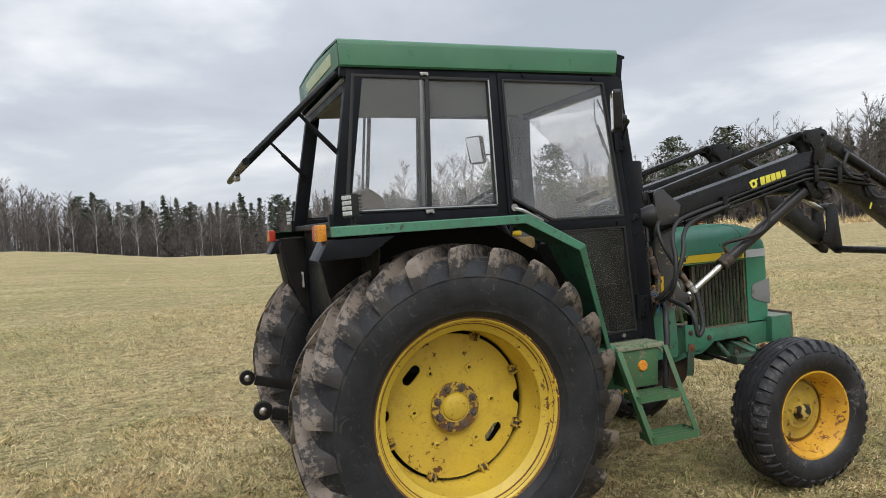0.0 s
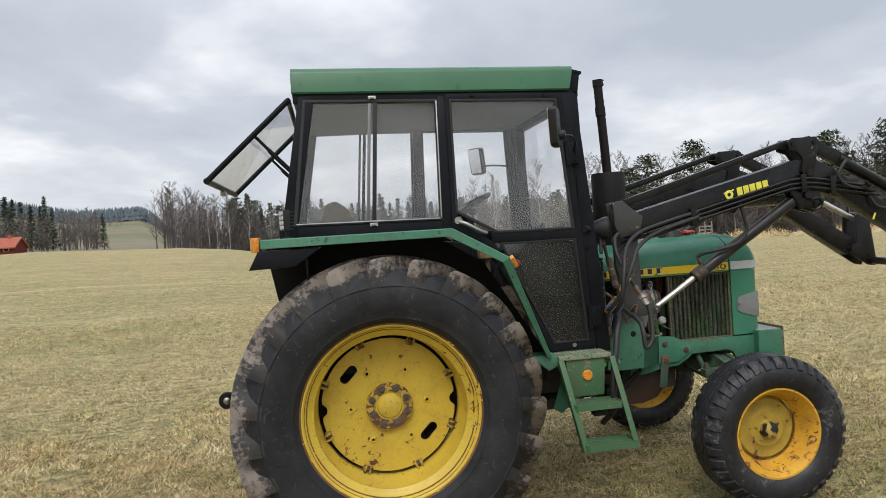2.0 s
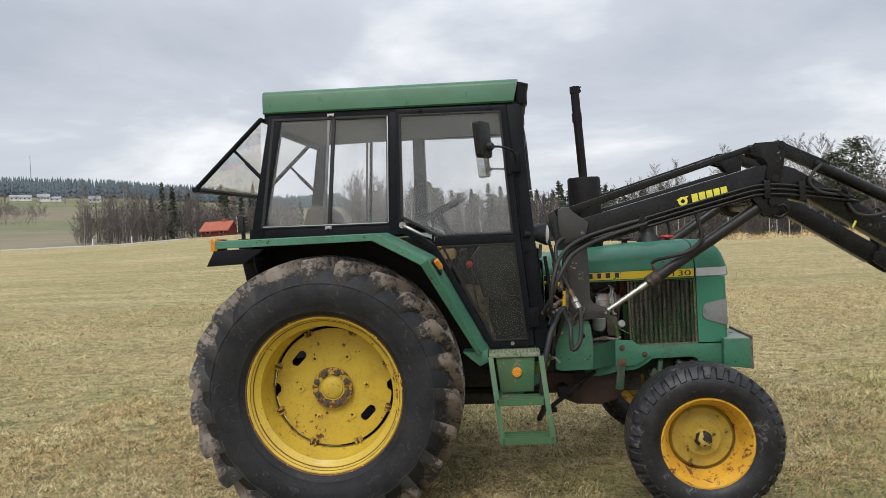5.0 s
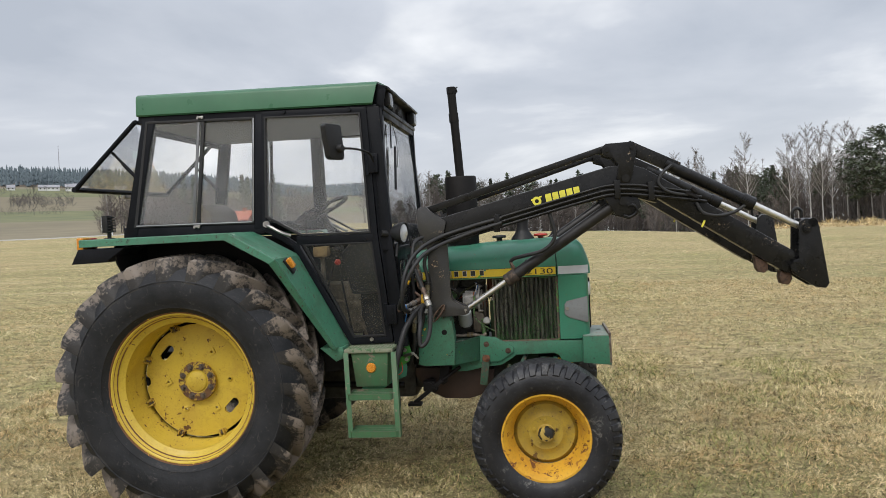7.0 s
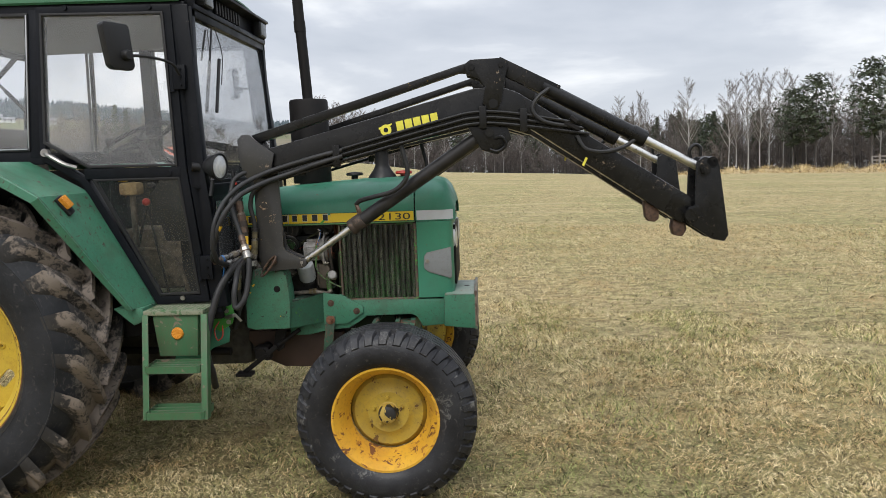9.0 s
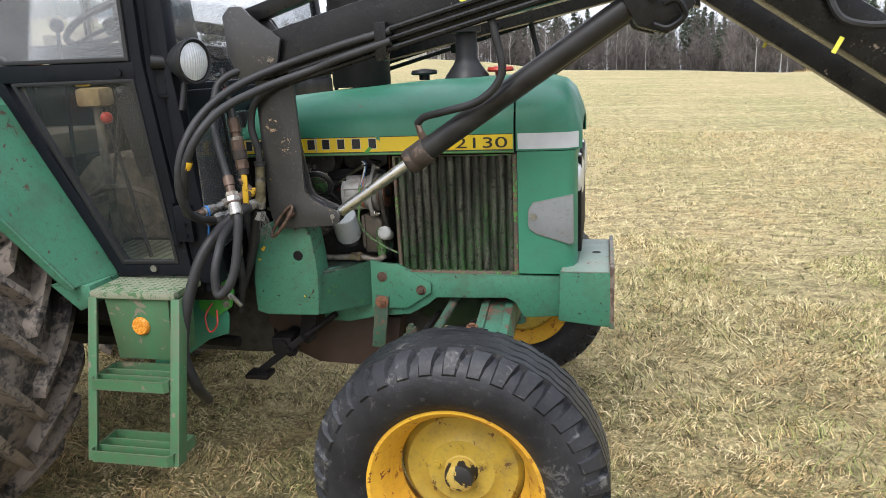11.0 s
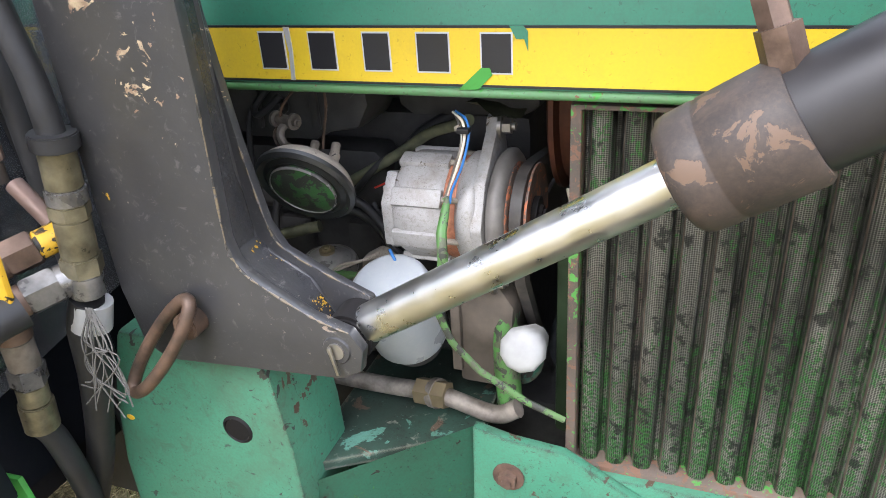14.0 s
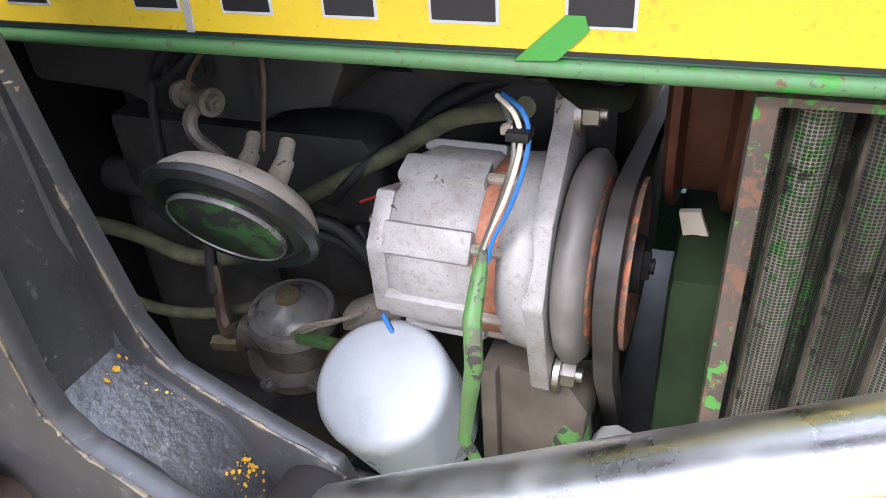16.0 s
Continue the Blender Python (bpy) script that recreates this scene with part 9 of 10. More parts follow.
# ---- hydraulic hoses beside the post ----
for nm, pts, r in (
    ("arm_hose", [(1.95, -0.595, 1.705), (1.80, -0.595, 1.672), (1.611, -0.60, 1.622), (1.523, -0.64, 1.589), (1.45, -0.70, 1.545), (1.399, -0.76, 1.487), (1.371, -0.81, 1.421), (1.352, -0.833, 1.35), (1.340, -0.83, 1.271), (1.337, -0.80, 1.212), (1.333, -0.75, 1.176), (1.345, -0.675, 1.152)], 0.0125),
    ("arm_hose", [(1.95, -0.600, 1.675), (1.80, -0.605, 1.635), (1.696, -0.60, 1.603), (1.607, -0.64, 1.574), (1.532, -0.70, 1.542), (1.469, -0.76, 1.504), (1.428, -0.81, 1.452), (1.392, -0.833, 1.39), (1.363, -0.83, 1.322), (1.334, -0.80, 1.253), (1.303, -0.75, 1.192), (1.305, -0.695, 1.171)], 0.0125),
    ("arm_hose", [(1.75, -0.57, 1.60), (1.619, -0.56, 1.581), (1.553, -0.542, 1.564), (1.465, -0.532, 1.511), (1.440, -0.53, 1.436), (1.453, -0.53, 1.362), (1.456, -0.53, 1.31)], 0.012),
    ("lamp_hose", [(1.52, -0.54, 1.60), (1.48, -0.56, 1.614), (1.431, -0.60, 1.603), (1.398, -0.63, 1.575), (1.390, -0.65, 1.537), (1.392, -0.68, 1.475), (1.414, -0.71, 1.402), (1.445, -0.74, 1.325), (1.459, -0.75, 1.297)], 0.012),
    ("loop_hose", [(1.499, -0.80, 1.198), (1.506, -0.81, 1.171), (1.502, -0.84, 1.071), (1.489, -0.86, 1.009), (1.462, -0.87, 0.973), (1.443, -0.87, 0.975), (1.440, -0.86, 1.038), (1.443, -0.83, 1.093), (1.434, -0.78, 1.126), (1.426, -0.72, 1.144), (1.424, -0.65, 1.163)], 0.0135),
    ("supply_hose", [(1.43, -0.59, 1.178), (1.415, -0.62, 1.171), (1.383, -0.66, 1.140), (1.360, -0.71, 1.105), (1.328, -0.75, 1.043), (1.306, -0.78, 0.967), (1.280, -0.80, 0.867), (1.262, -0.81, 0.74), (1.27, -0.78, 0.62), (1.24, -0.68, 0.52)], 0.018),
    ("return_hose", [(1.436, -0.53, 1.155), (1.42, -0.53, 1.121), (1.397, -0.52, 1.042), (1.338, -0.50, 0.906), (1.246, -0.48, 0.741)], 0.016),
    ("return_hose", [(1.352, -0.56, 1.006), (1.352, -0.55, 0.976), (1.339, -0.53, 0.885), (1.298, -0.50, 0.781)], 0.013),
    ("feed_hose", [(1.355, -0.52, 1.62), (1.362, -0.53, 1.578), (1.376, -0.53, 1.513), (1.386, -0.54, 1.45)], 0.010),
    ("cab_hose", [(1.33, -0.46, 1.50), (1.35, -0.47, 1.30), (1.36, -0.47, 1.05), (1.35, -0.45, 0.80)], 0.012),
):
    b = bmesh.new()
    tube(b, pts, r, 10, 7)
    P(nm, b, RUBBER, None, "black rubber hydraulic hose")
b = bmesh.new()
lathe(b, [(0.0102, -0.006), (0.0112, -0.005), (0.0112, 0.005), (0.0102, 0.006)], 12, (1.367, -0.53, 1.553), (0.2, 0, -0.95))
P("red_mark", b, RED, None, "red band on a hose")


def fitting(p, q, r, pieces, label="worn steel hose coupling"):
    """A hose coupling in a row: (share, radius factor, sides, material) for each collar or nut."""
    p, q = Vector(p), Vector(q)
    total = sum(k[0] for k in pieces)
    at, root = 0.0, None
    for share, f, seg, m in pieces:
        b = bmesh.new()
        rod(b, p.lerp(q, at / total), p.lerp(q, (at + share) / total), r * f, seg=seg, b=0.0012)
        at += share
        if root is None:
            root = P("hose_coupling", b, m, None, label)
        else:
            P("coupling_nut" if seg == 6 else "coupling_collar", b, m, root)
    return root


fitting((1.455, -0.747, 1.303), (1.499, -0.80, 1.196), 0.0165, ((3, 1.0, 18, BROWNED), (2, 0.85, 18, BROWNED), (1.2, 1.25, 6, CORRODED), (1.6, 1.25, 6, GALV), (0.5, 1.35, 20, BROWNED), (3.4, 1.2, 18, GALV)))
fitting((1.290, -0.705, 1.168), (1.425, -0.52, 1.218), 0.0135, ((3, 1.0, 16, BROWNED), (1, 1.3, 20, WET_STEEL), (2, 1.2, 6, WET_STEEL), (2, 1.0, 16, WET_STEEL), (2, 1.3, 6, CORRODED), (1.5, 1.1, 16, WET_STEEL), (1.5, 1.2, 20, BROWNED), (2, 1.3, 6, BROWNED), (2, 1.0, 16, YELLOW_CHIPPED)))
fitting((1.330, -0.69, 1.148), (1.440, -0.52, 1.182), 0.0135, ((2, 1.0, 16, BROWNED), (2, 1.3, 6, WET_STEEL), (3, 1.05, 16, WET_STEEL), (1, 1.3, 20, OLIVE_BRASS), (2, 1.15, 16, BROWNED), (2, 1.35, 6, WET_STEEL), (2, 1.2, 16, WET_STEEL)))
fitting((1.386, -0.545, 1.462), (1.416, -0.572, 1.282), 0.0165, ((2.5, 1.15, 18, BROWNED), (0.8, 0.85, 6, BROWNED), (0.6, 1.2, 6, CORRODED), (1.8, 1.25, 18, BROWNED), (1.6, 1.4, 20, COLLAR), (0.5, 1.2, 18, BROWNED), (1.2, 1.3, 6, BROWNED), (1, 1.05, 18, COLLAR)), "brown stained quick coupling")
fitting((1.457, -0.53, 1.318), (1.440, -0.53, 1.160), 0.0145, ((1, 1.4, 18, RUBBER), (2.4, 1.1, 18, OLIVE_BRASS), (1, 1.2, 20, WET_STEEL), (1, 1.25, 6, OLIVE_BRASS), (2.6, 1.12, 18, OLIVE_BRASS), (1.3, 1.3, 6, OLIVE_BRASS), (1.6, 1.1, 18, WET_STEEL)))
fitting((1.361, -0.56, 1.085), (1.352, -0.56, 1.005), 0.015, ((2, 1.2, 6, WET_STEEL), (2, 1.0, 18, OLIVE_BRASS), (3, 1.15, 18, OLIVE_BRASS)))
fitting((1.362, -0.56, 1.15), (1.361, -0.56, 1.080), 0.015, ((2, 1.1, 18, BROWNED), (2, 1.0, 18, CORRODED)))
b = bmesh.new()
rod(b, (1.437, -0.527, 1.150), (1.430, -0.53, 1.122), 0.019, seg=18)
P("white_collar", b, WHITE_DIRTY, None, "dirty white plastic collar")
b = bmesh.new()
t = bmesh.new()
box(t, -0.0095, 0.0095, -0.003, 0.003, -0.050, 0.050, 0.002)
t.transform(Matrix.Translation((1.429, -0.60, 1.236)) @ Matrix.Rotation(0.05, 4, "Y"))
merge(b, t)
P("yellow_lever", b, YELLOW_CHIPPED, None, "chipped yellow coupling lever")
b = bmesh.new()
rod(b, (1.366, -0.51, 1.256), (1.406, -0.515, 1.222), 0.009, seg=14)
P("copper_pipe", b, COPPER_DULL, None, "short dull copper pipe")
# frayed rope end by the post
for k in range(14):
    q = k / 14
    b = bmesh.new()
    tube(b, [(1.452 + 0.004 * math.sin(k * 2.1), -0.545, 1.155), (1.462 + 0.016 * math.sin(k * 1.7), -0.555 - 0.006 * q, 1.125), (1.466 + 0.022 * math.sin(k * 2.9), -0.560, 1.095 - 0.02 * math.cos(k * 1.3)), (1.462 + 0.03 * math.sin(k * 2.3 + 1), -0.565, 1.068 - 0.02 * math.sin(k))], 0.0008, 4, 5)
    P("rope_strand", b, ROPE)
b = bmesh.new()
t_ax = Vector((0.58, 0.72, 0.2)).normalized()
lathe(b, [(0.0175, -0.003), (0.0195, -0.003), (0.0195, 0.003), (0.0175, 0.003)], 24, (1.322, -0.664, 1.180), t_ax, True)
P("blue_tie", b, BLUE, None, "blue plastic cable tie")
b = bmesh.new()
tube(b, [(1.330, -0.684, 1.172), (1.336, -0.690, 1.15), (1.332, -0.688, 1.12), (1.322, -0.680, 1.09)], 0.003, 6, 5)
P("blue_tie", b, BLUE)
b = bmesh.new()
lathe(b, [(0.0122, -0.014), (0.0134, -0.011), (0.0134, 0.011), (0.0122, 0.014)], 12, (1.378, -0.832, 1.352), (0.5, -0.05, 0.85))
P("yellow_mark", b, YELLOW_SPOT, None, "yellow paint spot on the hose")
# green control plate with its lever and the red wire loop
b = bmesh.new()
prism(b, [(1.20, 0.935), (1.318, 0.945), (1.333, 0.875), (1.318, 0.826), (1.25, 0.784), (1.194, 0.815)], -0.585, -0.578, 0.002)
plate = P("control_plate", b, GREEN_BRIGHT, None, "bright green steel plate with a tap")
b = bmesh.new()
rod(b, (1.288, -0.585, 0.860), (1.345, -0.625, 0.878), 0.0105)
bar(b, (1.350, 0.888), (1.385, 0.848), 0.013, -0.638, -0.628, 0.003)
P("tap_handle", b, STEEL, plate, "bare metal tap handle")
b = bmesh.new()
tube(b, [(1.25, -0.59, 0.84), (1.235, -0.62, 0.80), (1.25, -0.63, 0.75), (1.275, -0.62, 0.77), (1.27, -0.60, 0.82)], 0.003, 6, 6)
P("red_wire_loop", b, RED, plate)
for bx, bz in ((1.292, 0.895), (1.300, 0.836)):
    b = bmesh.new()
    bolt(b, (bx, -0.585, bz), (0, -1, 0), 0.008, 0.006)
    P("plate_bolt", b, STEEL, plate)
b = bmesh.new()
prism(b, [(1.10, 0.92), (1.25, 0.93), (1.30, 0.79), (1.29, 0.725), (1.21, 0.698), (1.03, 0.574), (0.98, 0.60), (1.05, 0.83)], -0.577, -0.570, 0.002)
P("side_panel", b, GREEN, None, "dark green sheet under the cab")
# pedals and linkage below the cab
b = bmesh.new()
box(b, 1.37, 1.45, -0.43, -0.35, 0.585, 0.655, 0.012)
rod(b, (1.41, -0.44, 0.62), (1.41, -0.20, 0.63), 0.028, seg=16)
prism(b, [(1.50, 0.80), (1.56, 0.80), (1.53, 0.64), (1.50, 0.62), (1.47, 0.64)], -0.40, -0.385, 0.004)
rod(b, (1.42, -0.41, 0.60), (1.62, -0.39, 0.74), 0.012)
bar(b, (1.50, 0.66), (1.31, 0.515), 0.026, -0.44, -0.415, 0.003)
box(b, 1.27, 1.36, -0.47, -0.40, 0.500, 0.518, 0.004)
bolt(b, (1.44, -0.42, 0.61), (0, -1, 0), 0.02, 0.02)
P("brake_linkage", b, BLACK_GREASY, None, "greasy brake linkage")
b = bmesh.new()
rod(b, (0.35, -0.42, 0.66), (1.25, -0.45, 0.64), 0.022)
box(b, 0.9, 1.28, -0.62, -0.30, 0.86, 0.90, 0.006)
P("side_link", b, BLACK_GREASY)

# lift cylinder hose on the arm
for s in (-1, 1):
    b = bmesh.new()
    tube(b, [(2.24, s * 0.575, 1.74), (2.255, s * 0.58, 1.68), (2.272, s * 0.58, 1.57), (2.205, s * 0.575, 1.495), (2.085, s * 0.545, 1.462), (2.015, s * 0.505, 1.445), (1.988, s * 0.487, 1.424)], 0.012, 10, 7)
    shift = FAR_ARM if s > 0 else Vector((0, 0, 0))
    P("cylinder_hose", b, RUBBER, None, "black rubber hydraulic hose").location = shift
    b = bmesh.new()
    rod(b, (1.987, s * 0.486, 1.428), (2.000, s * 0.497, 1.394), 0.0105, seg=6)
    union = P("cylinder_union", b, BROWNED)
    union.location = shift
    b = bmesh.new()
    rod(b, (1.999, s * 0.497, 1.398), (2.012, s * 0.50, 1.362), 0.0135, seg=6)
    P("union_nut", b, BROWNED, union)
    b = bmesh.new()
    tube(b, [(2.99, s * 0.565, 1.97), (2.93, s * 0.595, 1.925), (2.905, s * 0.60, 1.865), (2.96, s * 0.60, 1.81), (3.07, s * 0.595, 1.785), (3.10, s * 0.59, 1.80)], 0.010, 8, 6)
    P("tilt_hose", b, RUBBER).location = shift
    b = bmesh.new()
    tube(b, [(3.12, s * 0.59, 1.735), (3.16, s * 0.60, 1.67), (3.25, s * 0.60, 1.65), (3.35, s * 0.57, 1.67), (3.42, s * 0.545, 1.71)], 0.010, 8, 6)
    P("tilt_hose", b, RUBBER).location = shift
    b = bmesh.new()
    rod(b, (3.06, s * 0.595, 1.80), (3.13, s * 0.595, 1.765), 0.014, seg=6)
    rod(b, (3.09, s * 0.60, 1.825), (3.12, s * 0.60, 1.80), 0.014, seg=6)
    P("tilt_union", b, BLACK_GREASY).location = shift

# ---- lamps and mirrors ----
for s, mx, my, mz, turn in ((-1, 0.988, -0.895, 2.210, 1.09), (1, 0.925, 0.853, 2.216, -0.98)):
    t = bmesh.new()
    prism(t, [(-0.070, 0.105), (0.045, 0.105), (0.058, 0.09), (0.075, -0.085), (0.062, -0.105), (-0.035, -0.105), (-0.055, -0.09), (-0.083, 0.09)], -0.022, 0.022, 0.012)
    mm = Matrix.Translation((mx, my, mz)) @ Matrix.Rotation(turn, 4, "Z")
    t.transform(mm)
    mir = P("mirror", t, PLASTIC, None, "black plastic wing mirror")
    t = bmesh.new()
    prism(t, [(-0.066, 0.095), (0.045, 0.095), (0.066, -0.092), (-0.036, -0.092), (-0.074, 0.085)], -0.0255 if s > 0 else 0.0225, -0.0225 if s > 0 else 0.0255)
    t.transform(mm)
    P("mirror_glass", t, MIRROR, mir)
    b = bmesh.new()
    tube(b, [(mx + 0.03, my - s * 0.01, mz - 0.04), (mx + 0.11, my - s * 0.06, mz - 0.042), (1.16, s * 0.72, 2.15), (1.175, s * 0.66, 2.10)], 0.007, 8, 5)
    lathe(b, [(0.0, 0.03), (0.02, 0.028), (0.026, 0.015), (0.026, -0.015), (0, -0.02)], 16, (mx + 0.032, my - s * 0.012, mz - 0.04), (0.9, s * 0.4, 0))
    P("mirror_arm", b, PLASTIC, mir)
    # round work lamp at the foot of the windscreen
    b = bmesh.new()
    lathe(b, [(0, -0.08), (0.024, -0.078), (0.047, -0.045), (0.065, -0.005), (0.069, 0.012), (0.062, 0.017), (0, 0.017)], 28, (1.325, s * 0.655, 1.645), (1, s * 0.25, -0.05))
    lamp = P("work_lamp", b, PLASTIC, None, "round black work lamp")
    b = bmesh.new()
    lathe(b, [(0, 0.027), (0.035, 0.023), (0.060, 0.016), (0.060, 0.010)], 28, (1.325, s * 0.655, 1.645), (1, s * 0.25, -0.05))
    P("lamp_glass", b, LENS, lamp, "clear ribbed lamp glass")
    lw = Vector((1, s * 0.25, -0.05)).normalized()
    lside = lw.cross(Vector((0, 0, 1))).normalized()
    lup = lside.cross(lw)
    for k in range(-5, 6):
        half = 0.054 * math.sqrt(1 - (k / 6.2) ** 2)
        c0 = Vector((1.325, s * 0.655, 1.645)) + lside * 0.0092 * k
        rise = 0.0265 - 0.010 * (k / 6) ** 2
        b = bmesh.new()
        tube(b, [c0 + lup * half * q + lw * (rise - 0.009 * q * q) for q in (-1, -0.5, 0, 0.5, 1)], 0.0024, 6, 3)
        P("glass_rib", b, LENS, lamp)
    b = bmesh.new()
    lathe(b, [(0.060, 0.012), (0.068, 0.012), (0.0705, 0.018), (0.066, 0.022), (0.060, 0.019)], 32, (1.325, s * 0.655, 1.645), lw, True)
    P("lamp_bezel", b, PLASTIC, lamp)
    b = bmesh.new()
    rod(b, (1.30, s * 0.66, 1.58), (1.29, s * 0.68, 1.50), 0.010)
    P("lamp_bracket", b, PLASTIC, lamp)
    b = bmesh.new()
    rod(b, (1.25, s * 0.64, 1.642), (1.20, s * 0.67, 1.65), 0.022)
    P("lamp_knob", b, PLASTIC, lamp)
    # amber side lamp on the sloping fender
    t = bmesh.new()
    box(t, -0.026, 0.026, -0.012, 0.004, -0.050, 0.050, 0.006)
    # it lies on the sloping face, whose outward side is its -y here
    along = Vector((0.264, -s * 0.24, -0.576)).normalized()
    face = Vector((0.576, s * 0.09, 0.29)).normalized()
    along = (along - face * along.dot(face)).normalized()
    wide_ = along.cross(face)
    mm = Matrix.Translation((0.684, s * 0.934, 1.487)) @ Matrix((wide_, -face, -along)).transposed().to_4x4()
    t.transform(mm)
    sl = P("side_lamp", t, PLASTIC, None, "amber side lamp in a black holder")
    t = bmesh.new()
    box(t, -0.020, 0.020, -0.036, -0.010, -0.020, 0.042, 0.007)
    t.transform(mm)
    P("lamp_lens", t, ORANGE, sl)
    # tail lamp at the back of the fender
    b = bmesh.new()
    box(b, -0.642, -0.60, s * 0.90, s * 0.985, 1.645, 1.72, 0.006)
    tl = P("tail_lamp", b, ORANGE, None, "orange and red tail lamp")
    b = bmesh.new()
    box(b, -0.640, -0.60, s * 0.835, s * 0.898, 1.648, 1.717, 0.006)
    P("red_lens", b, RED, tl)
    # square led lamp on a foot
    b = bmesh.new()
    t = bmesh.new()
    box(t, -0.022, 0.012, -0.05, 0.05, -0.05, 0.055, 0.006)
    for k in range(6):
        box(t, 0.010, 0.030, -0.045, 0.045, -0.045 + 0.017 * k, -0.039 + 0.017 * k)
    mm = Matrix.Translation((-0.465, s * 0.92, 1.795)) @ Matrix.Rotation(0.25, 4, "Z")
    t.transform(mm)
    merge(b, t)
    led = P("led_lamp", b, PLASTIC, None, "square led work lamp on the fender")
    for i0 in range(4):
        for j0 in range(4):
            t = bmesh.new()
            box(t, -0.027, -0.021, -0.043 + 0.023 * i0, -0.024 + 0.023 * i0, -0.042 + 0.024 * j0, -0.023 + 0.024 * j0, 0.003)
            t.transform(mm)
            P("led_cell", t, LENS, led)
    b = bmesh.new()
    rod(b, (-0.462, s * 0.92, 1.70), (-0.462, s * 0.92, 1.75), 0.012)
    box(b, -0.49, -0.435, s * 0.90, s * 0.94, 1.700, 1.712, 0.003)
    P("lamp_foot", b, PLASTIC, led)

# wipers
b = bmesh.new()
rod(b, (1.232, -0.34, 2.37), (1.246, -0.43, 2.20), 0.005, seg=8)
P("wiper_arm", b, PLASTIC, None, "black wiper arm")
b = bmesh.new()
rod(b, (1.248, -0.30, 2.22), (1.262, -0.43, 1.93), 0.009, seg=6)
P("wiper_blade", b, PLASTIC, None, "black windscreen wiper blade")
b = bmesh.new()
tube(b, [(1.236, -0.30, 2.38), (1.255, -0.27, 2.25), (1.262, -0.33, 2.08)], 0.0025, 6, 5)
P("washer_tube", b, PLASTIC)

# ---- hitch at the back ----
for s in (-1, 1):
    b = bmesh.new()
    bar(b, (-0.30, 0.64), (-0.84, 0.80), 0.06, s * 0.44, s * 0.47, 0.006)
    lathe(b, [(0.02, -0.022), (0.045, -0.022), (0.048, 0), (0.045, 0.022), (0.02, 0.022)], 22, (-0.885, s * 0.455, 0.82), (0, 1, 0), True)
    arm_ = P("lower_link", b, BLACK_GREASY, None, "greasy black lower hitch link")
    b = bmesh.new()
    bmesh.ops.create_uvsphere(b, u_segments=16, v_segments=10, radius=0.030, matrix=Matrix.Translation((-0.885, s * 0.455, 0.82)))
    P("link_ball", b, STEEL, arm_, "shiny steel ball")
    b = bmesh.new()
    rod(b, (-0.60, s * 0.455, 0.76), (-0.38, s * 0.42, 1.18), 0.018)
    rod(b, (-0.55, s * 0.45, 0.86), (-0.46, s * 0.43, 1.02), 0.028)
    P("lift_rod", b, BLACK_GREASY, arm_)
    b = bmesh.new()
    bar(b, (-0.25, 1.16), (-0.42, 1.20), 0.05, s * 0.40, s * 0.435, 0.006)
    P("lift_arm", b, BLACK_GREASY, arm_)
b = bmesh.new()
prism(b, [(-0.60, 1.63), (-0.46, 1.63), (-0.42, 1.30), (-0.50, 1.26), (-0.56, 1.36)], 0.70, 0.98, 0.02)
P("rear_housing", b, BLACK_GREASY)
b = bmesh.new()
box(b, -0.4775, -0.4705, 0.575, 0.639, 1.335, 1.435, 0.003)
plate = P("small_plate", b, WHITE_DIRTY, None, "small white plate with a dark mark")
b = bmesh.new()
box(b, -0.4795, -0.4765, 0.592, 0.622, 1.375, 1.420, 0.002)
P("dark_mark", b, INK, plate)

# ---- grass ----
def grass_material(name, lo, hi, third, patch):
    m, nt, p = nodes_of(name)
    g = nt.nodes.new("ShaderNodeNewGeometry")
    c = ramp(nt, g.outputs["Random Per Island"], (0.0, lo), (0.14, lo), (0.46, hi), (1.0, third))
    # rougher, browner tufts in uneven patches
    d = ramp(nt, g.outputs["Random Per Island"], (0.0, tuple(v * 0.8 for v in lo)), (0.12, tuple(v * 0.8 for v in lo)), (0.52, tuple(a * b for a, b in zip(hi, patch))), (1.0, tuple(a * b for a, b in zip(third, patch))))
    v = texco(nt)
    where = math_of(nt, "ADD", math_of(nt, "MULTIPLY", noise_of(nt, v, 0.9, 4.0, 0.6, 0.6), 0.6), math_of(nt, "MULTIPLY", noise_of(nt, v, 7.0, 3.0, 0.6), 0.4))
    c = blend(nt, step(nt, where, 0.44, 0.58), c, d)
    nt.links.new(c, p.inputs["Base Color"])
    p.inputs["Roughness"].default_value = 0.7
    p.inputs["Specular IOR Level"].default_value = 0.25
    return m


STRAW = grass_material("dry_grass_straw", (0.065, 0.047, 0.020), (0.61, 0.485, 0.240), (0.98, 0.845, 0.53), (0.82, 0.70, 0.60))
BLADE = grass_material("green_grass_blades", (0.030, 0.037, 0.010), (0.24, 0.255, 0.080), (0.62, 0.59, 0.25), (0.75, 0.84, 0.74))
gr = np.random.default_rng(11)


def greenness(x, y):
    return 0.5 + 0.25 * np.sin(x * 0.9 + 1.1 * np.sin(y * 0.7)) * np.cos(y * 0.8 + 0.4) + 0.2 * np.sin(x * 2.9 + y * 2.1) * np.cos(y * 3.3 - x) + 0.12 * np.sin(x * 0.23 - y * 0.31)


WAVES = [(gr.uniform(0, 6.283), gr.uniform(7, 26), gr.uniform(0, 6.283)) for _ in range(14)]


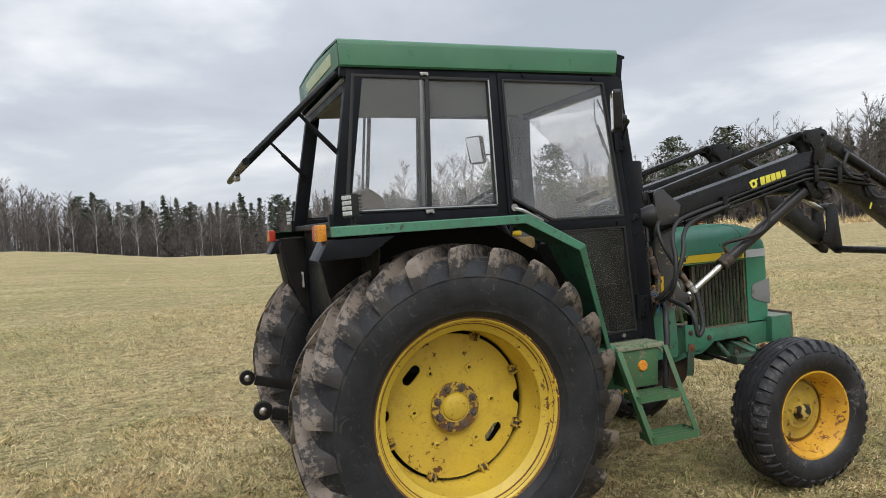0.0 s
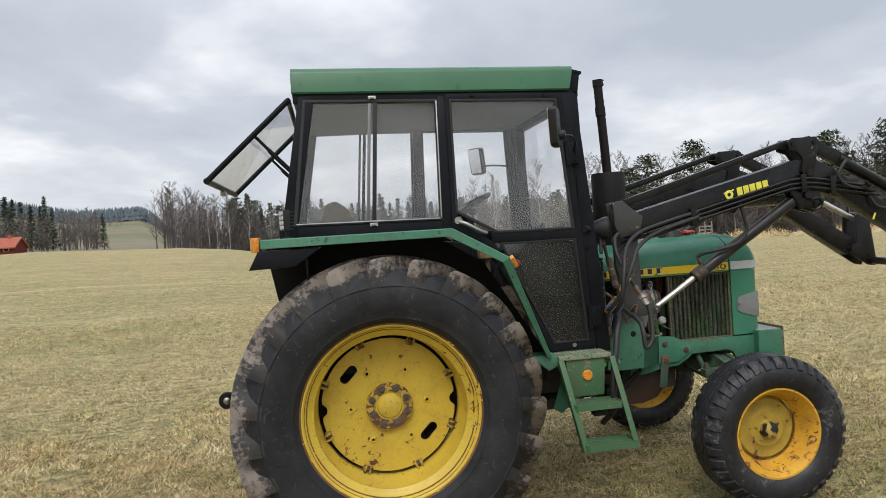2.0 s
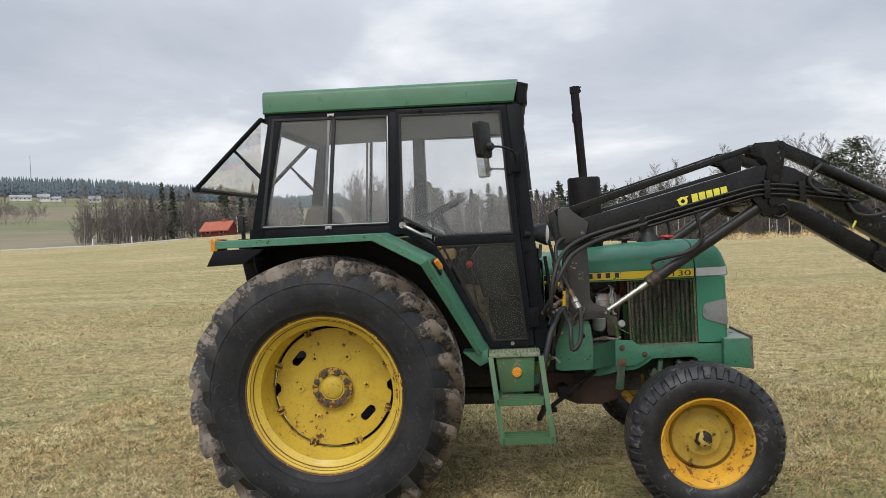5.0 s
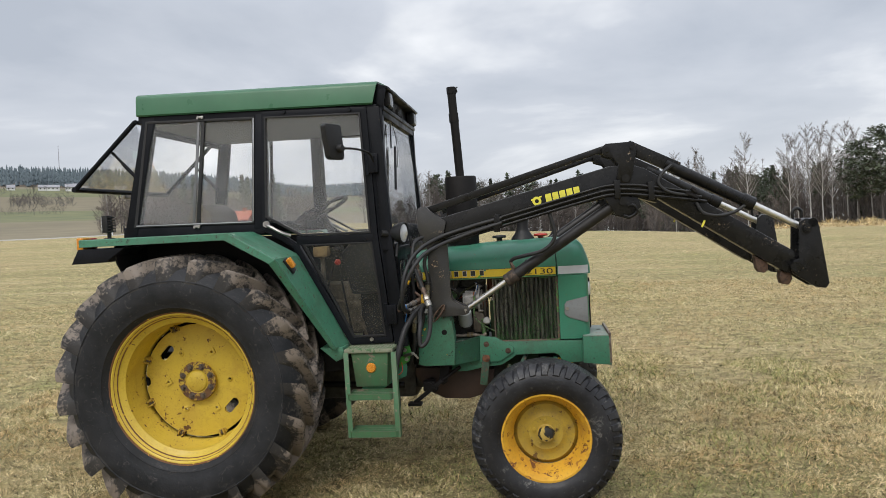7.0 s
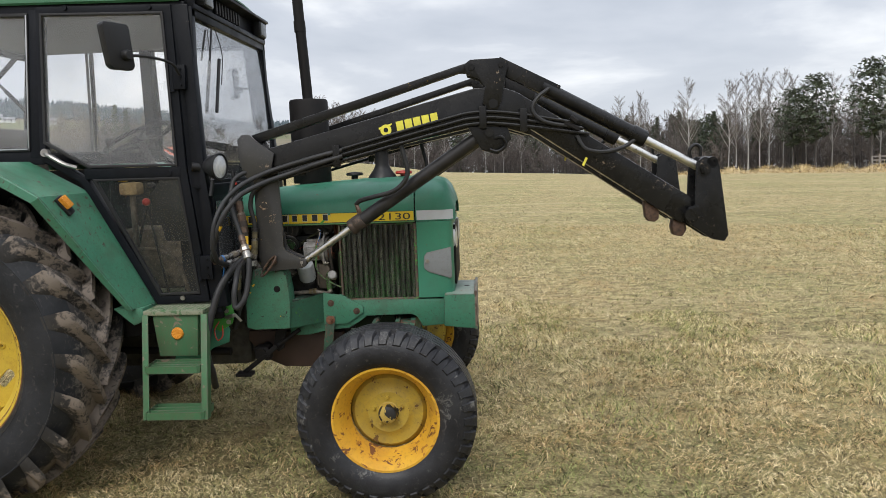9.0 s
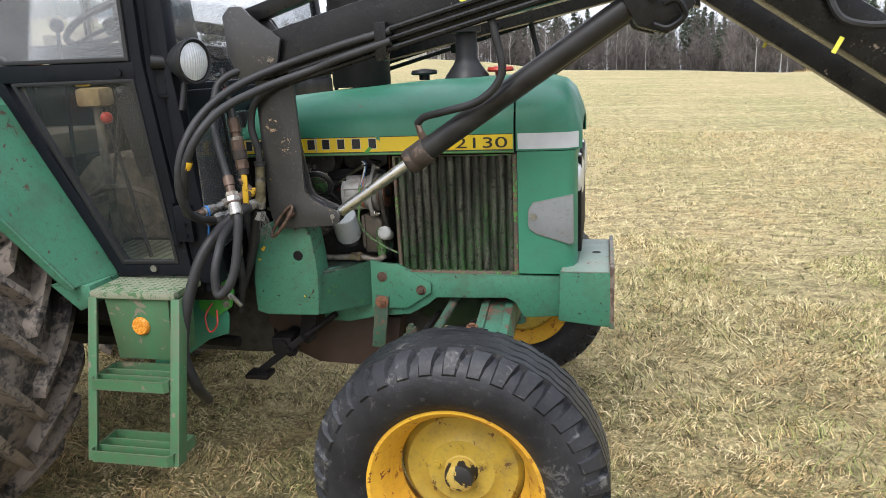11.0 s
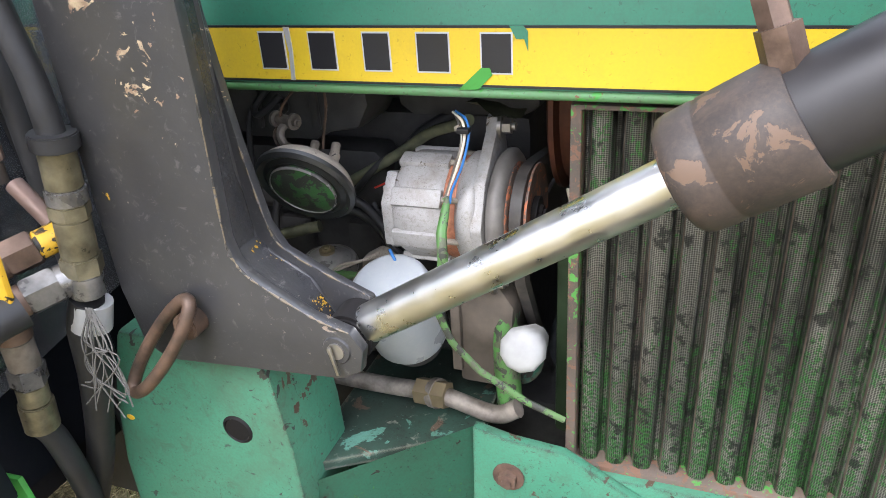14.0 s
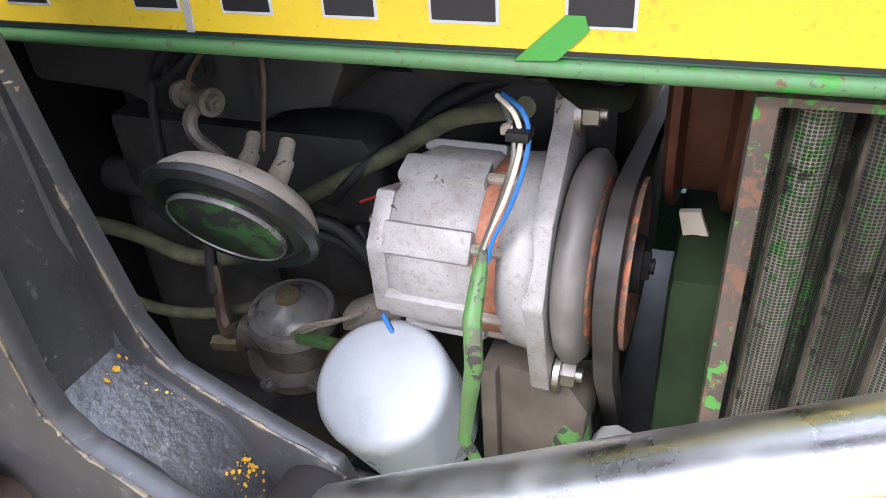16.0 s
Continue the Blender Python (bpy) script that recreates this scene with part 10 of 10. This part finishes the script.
def swirl(x, y):
    """A smooth random field by which the blades lie down in tufts."""
    return sum(np.sin((x * np.cos(a) + y * np.sin(a)) * k + p) for a, k, p in WAVES)


def lawn(name, label, n, x0, x1, y0, y1, width, length, tilt, material, want_green, keep=None, curl=0.0):
    """Single blades that lean with their tuft; curl bends each one half way along."""
    x, y = gr.uniform(x0, x1, n), gr.uniform(y0, y1, n)
    g = greenness(x, y) + gr.normal(0, 0.16, n)
    ok = (g > 0.62) if want_green else (g < 0.74)
    w = swirl(x, y)
    if keep is not None:
        ok &= keep(x, y)
    if curl:
        # thin patches between the tufts
        ok &= gr.random(n) < np.clip(1.15 - 0.16 * np.abs(w), 0.30, 1.0)
    x, y, w = x[ok], y[ok], w[ok]
    n = len(x)
    clump = w * 1.1 + gr.normal(0, 0.75, n)
    lean = np.radians(np.clip(gr.normal(tilt, 16, n), 5, 88))
    ln = length * gr.uniform(0.5, 1.4, n) * (1.0 + 0.08 * np.clip(w, -3, 3))
    d = np.stack([np.sin(lean) * np.cos(clump), np.sin(lean) * np.sin(clump), np.cos(lean)], -1) * ln[:, None]
    a = gr.uniform(0, 6.283, n)
    s = np.stack([np.cos(a), np.sin(a), 0.5 * gr.normal(0, 1, n)], -1) * (width * gr.uniform(0.6, 1.3, n))[:, None] * 0.5
    base = np.stack([x, y, height(x, y) + gr.uniform(0, 0.02, n)], -1)
    if curl:
        side = np.stack([-np.sin(clump), np.cos(clump), 0 * clump], -1)
        bow = side * (ln * gr.normal(0, curl, n))[:, None] + np.array([0, 0, 1.0]) * (ln * curl * 0.5)[:, None]
        tip = base + d - np.array([0, 0, 1.0]) * (ln * 0.12)[:, None]
        v = np.stack([base, base + d * 0.5 + bow + s, tip, base + d * 0.5 + bow - s], 1).reshape(-1, 3)
        k = np.arange(n)[:, None] * 4
        f = np.concatenate([k + np.array([[0, 1, 3]]), k + np.array([[3, 1, 2]])], 1).reshape(-1, 3)
    else:
        v = np.stack([base - s, base + s, base + d], 1).reshape(-1, 3)
        f = np.arange(3 * n).reshape(-1, 3)
    return tagged(sheet(name, v, f, material), label, "grass", kind="stuff")


near = lambda x, y: np.hypot(x - 1.2, y + 4.7) < 8.0 + 1.5 * np.sin(x * 3.1 + 2.2 * y) * np.sin(y * 2.3 - x)
middle = lambda x, y: (np.hypot(x - 1.2, y + 4.7) >= 6.3) & (np.hypot(x - 1.2, y + 4.7) < 18)
outer = lambda x, y: (np.hypot(x - 1.2, y + 4.7) >= 13.5) & (gr.random(len(x)) < np.clip((46 - np.hypot(x - 1.2, y + 4.7)) / 30, 0, 1))
close = lambda x, y: (np.hypot(x - 1.9, y + 3.7) < 4.6 + 0.8 * np.sin(x * 3.1 + 2.2 * y))
round_it = lambda x, y: near(x, y) & ~close(x, y)
lawn("dry_grass", "matted straw-coloured dry grass", 500000, -3.5, 7.0, -3.3, 2.2, 0.0034, 0.047, 54, STRAW, False, close, 0.30)
lawn("green_grass", "short green blades in the dry grass", 230000, -3.5, 7.0, -3.3, 2.2, 0.0034, 0.042, 42, BLADE, True, close, 0.20)
lawn("dry_grass", "matted straw-coloured dry grass round the tractor", 380000, -6.5, 9.0, -3.3, 4.0, 0.0044, 0.048, 54, STRAW, False, round_it)
lawn("green_grass", "short green blades round the tractor", 220000, -6.5, 9.0, -3.3, 4.0, 0.0050, 0.058, 42, BLADE, True, round_it)
thin = lambda x, y: near(x, y) & (gr.random(len(x)) < (y + 8.3) / 5.0)
lawn("dry_grass", "trodden straw-coloured grass along the walk", 110000, -6.5, 9.0, -8.3, -3.3, 0.0060, 0.068, 60, STRAW, False, thin)
lawn("green_grass", "short green blades along the walk", 50000, -6.5, 9.0, -8.3, -3.3, 0.0055, 0.056, 42, BLADE, True, thin)
lawn("dry_grass", "straw-coloured dry grass further out", 420000, -15, 19, -4.0, 13.5, 0.0058, 0.050, 56, STRAW, False, middle)
lawn("green_grass", "green blades further out in the field", 190000, -15, 19, -4.0, 13.5, 0.0060, 0.046, 42, BLADE, True, middle)
lawn("dry_grass", "straw-coloured grass far out in the field", 130000, -40, 48, 0, 43, 0.011, 0.065, 60, STRAW, False, outer)
lawn("green_grass", "green grass far out in the field", 90000, -40, 48, 0, 43, 0.011, 0.055, 45, BLADE, True, outer)


def on_bank(x, y):
    dx, dy = x - HUB.x, y - HUB.y
    r, az = np.hypot(dx, dy), np.degrees(np.arctan2(dx, dy))
    rim = np.interp(az, [s[0] for s in SKYLINE], [s[2] for s in SKYLINE])
    return (az > 13.5) & (az < 52) & (r > rim - 7.5) & (r < rim + 1.5)


lawn("bank_grass", "tall dry grass on the bank before the wood", 190000, 25, 100, 40, 128, 0.07, 0.75, 50, STRAW, False, on_bank)
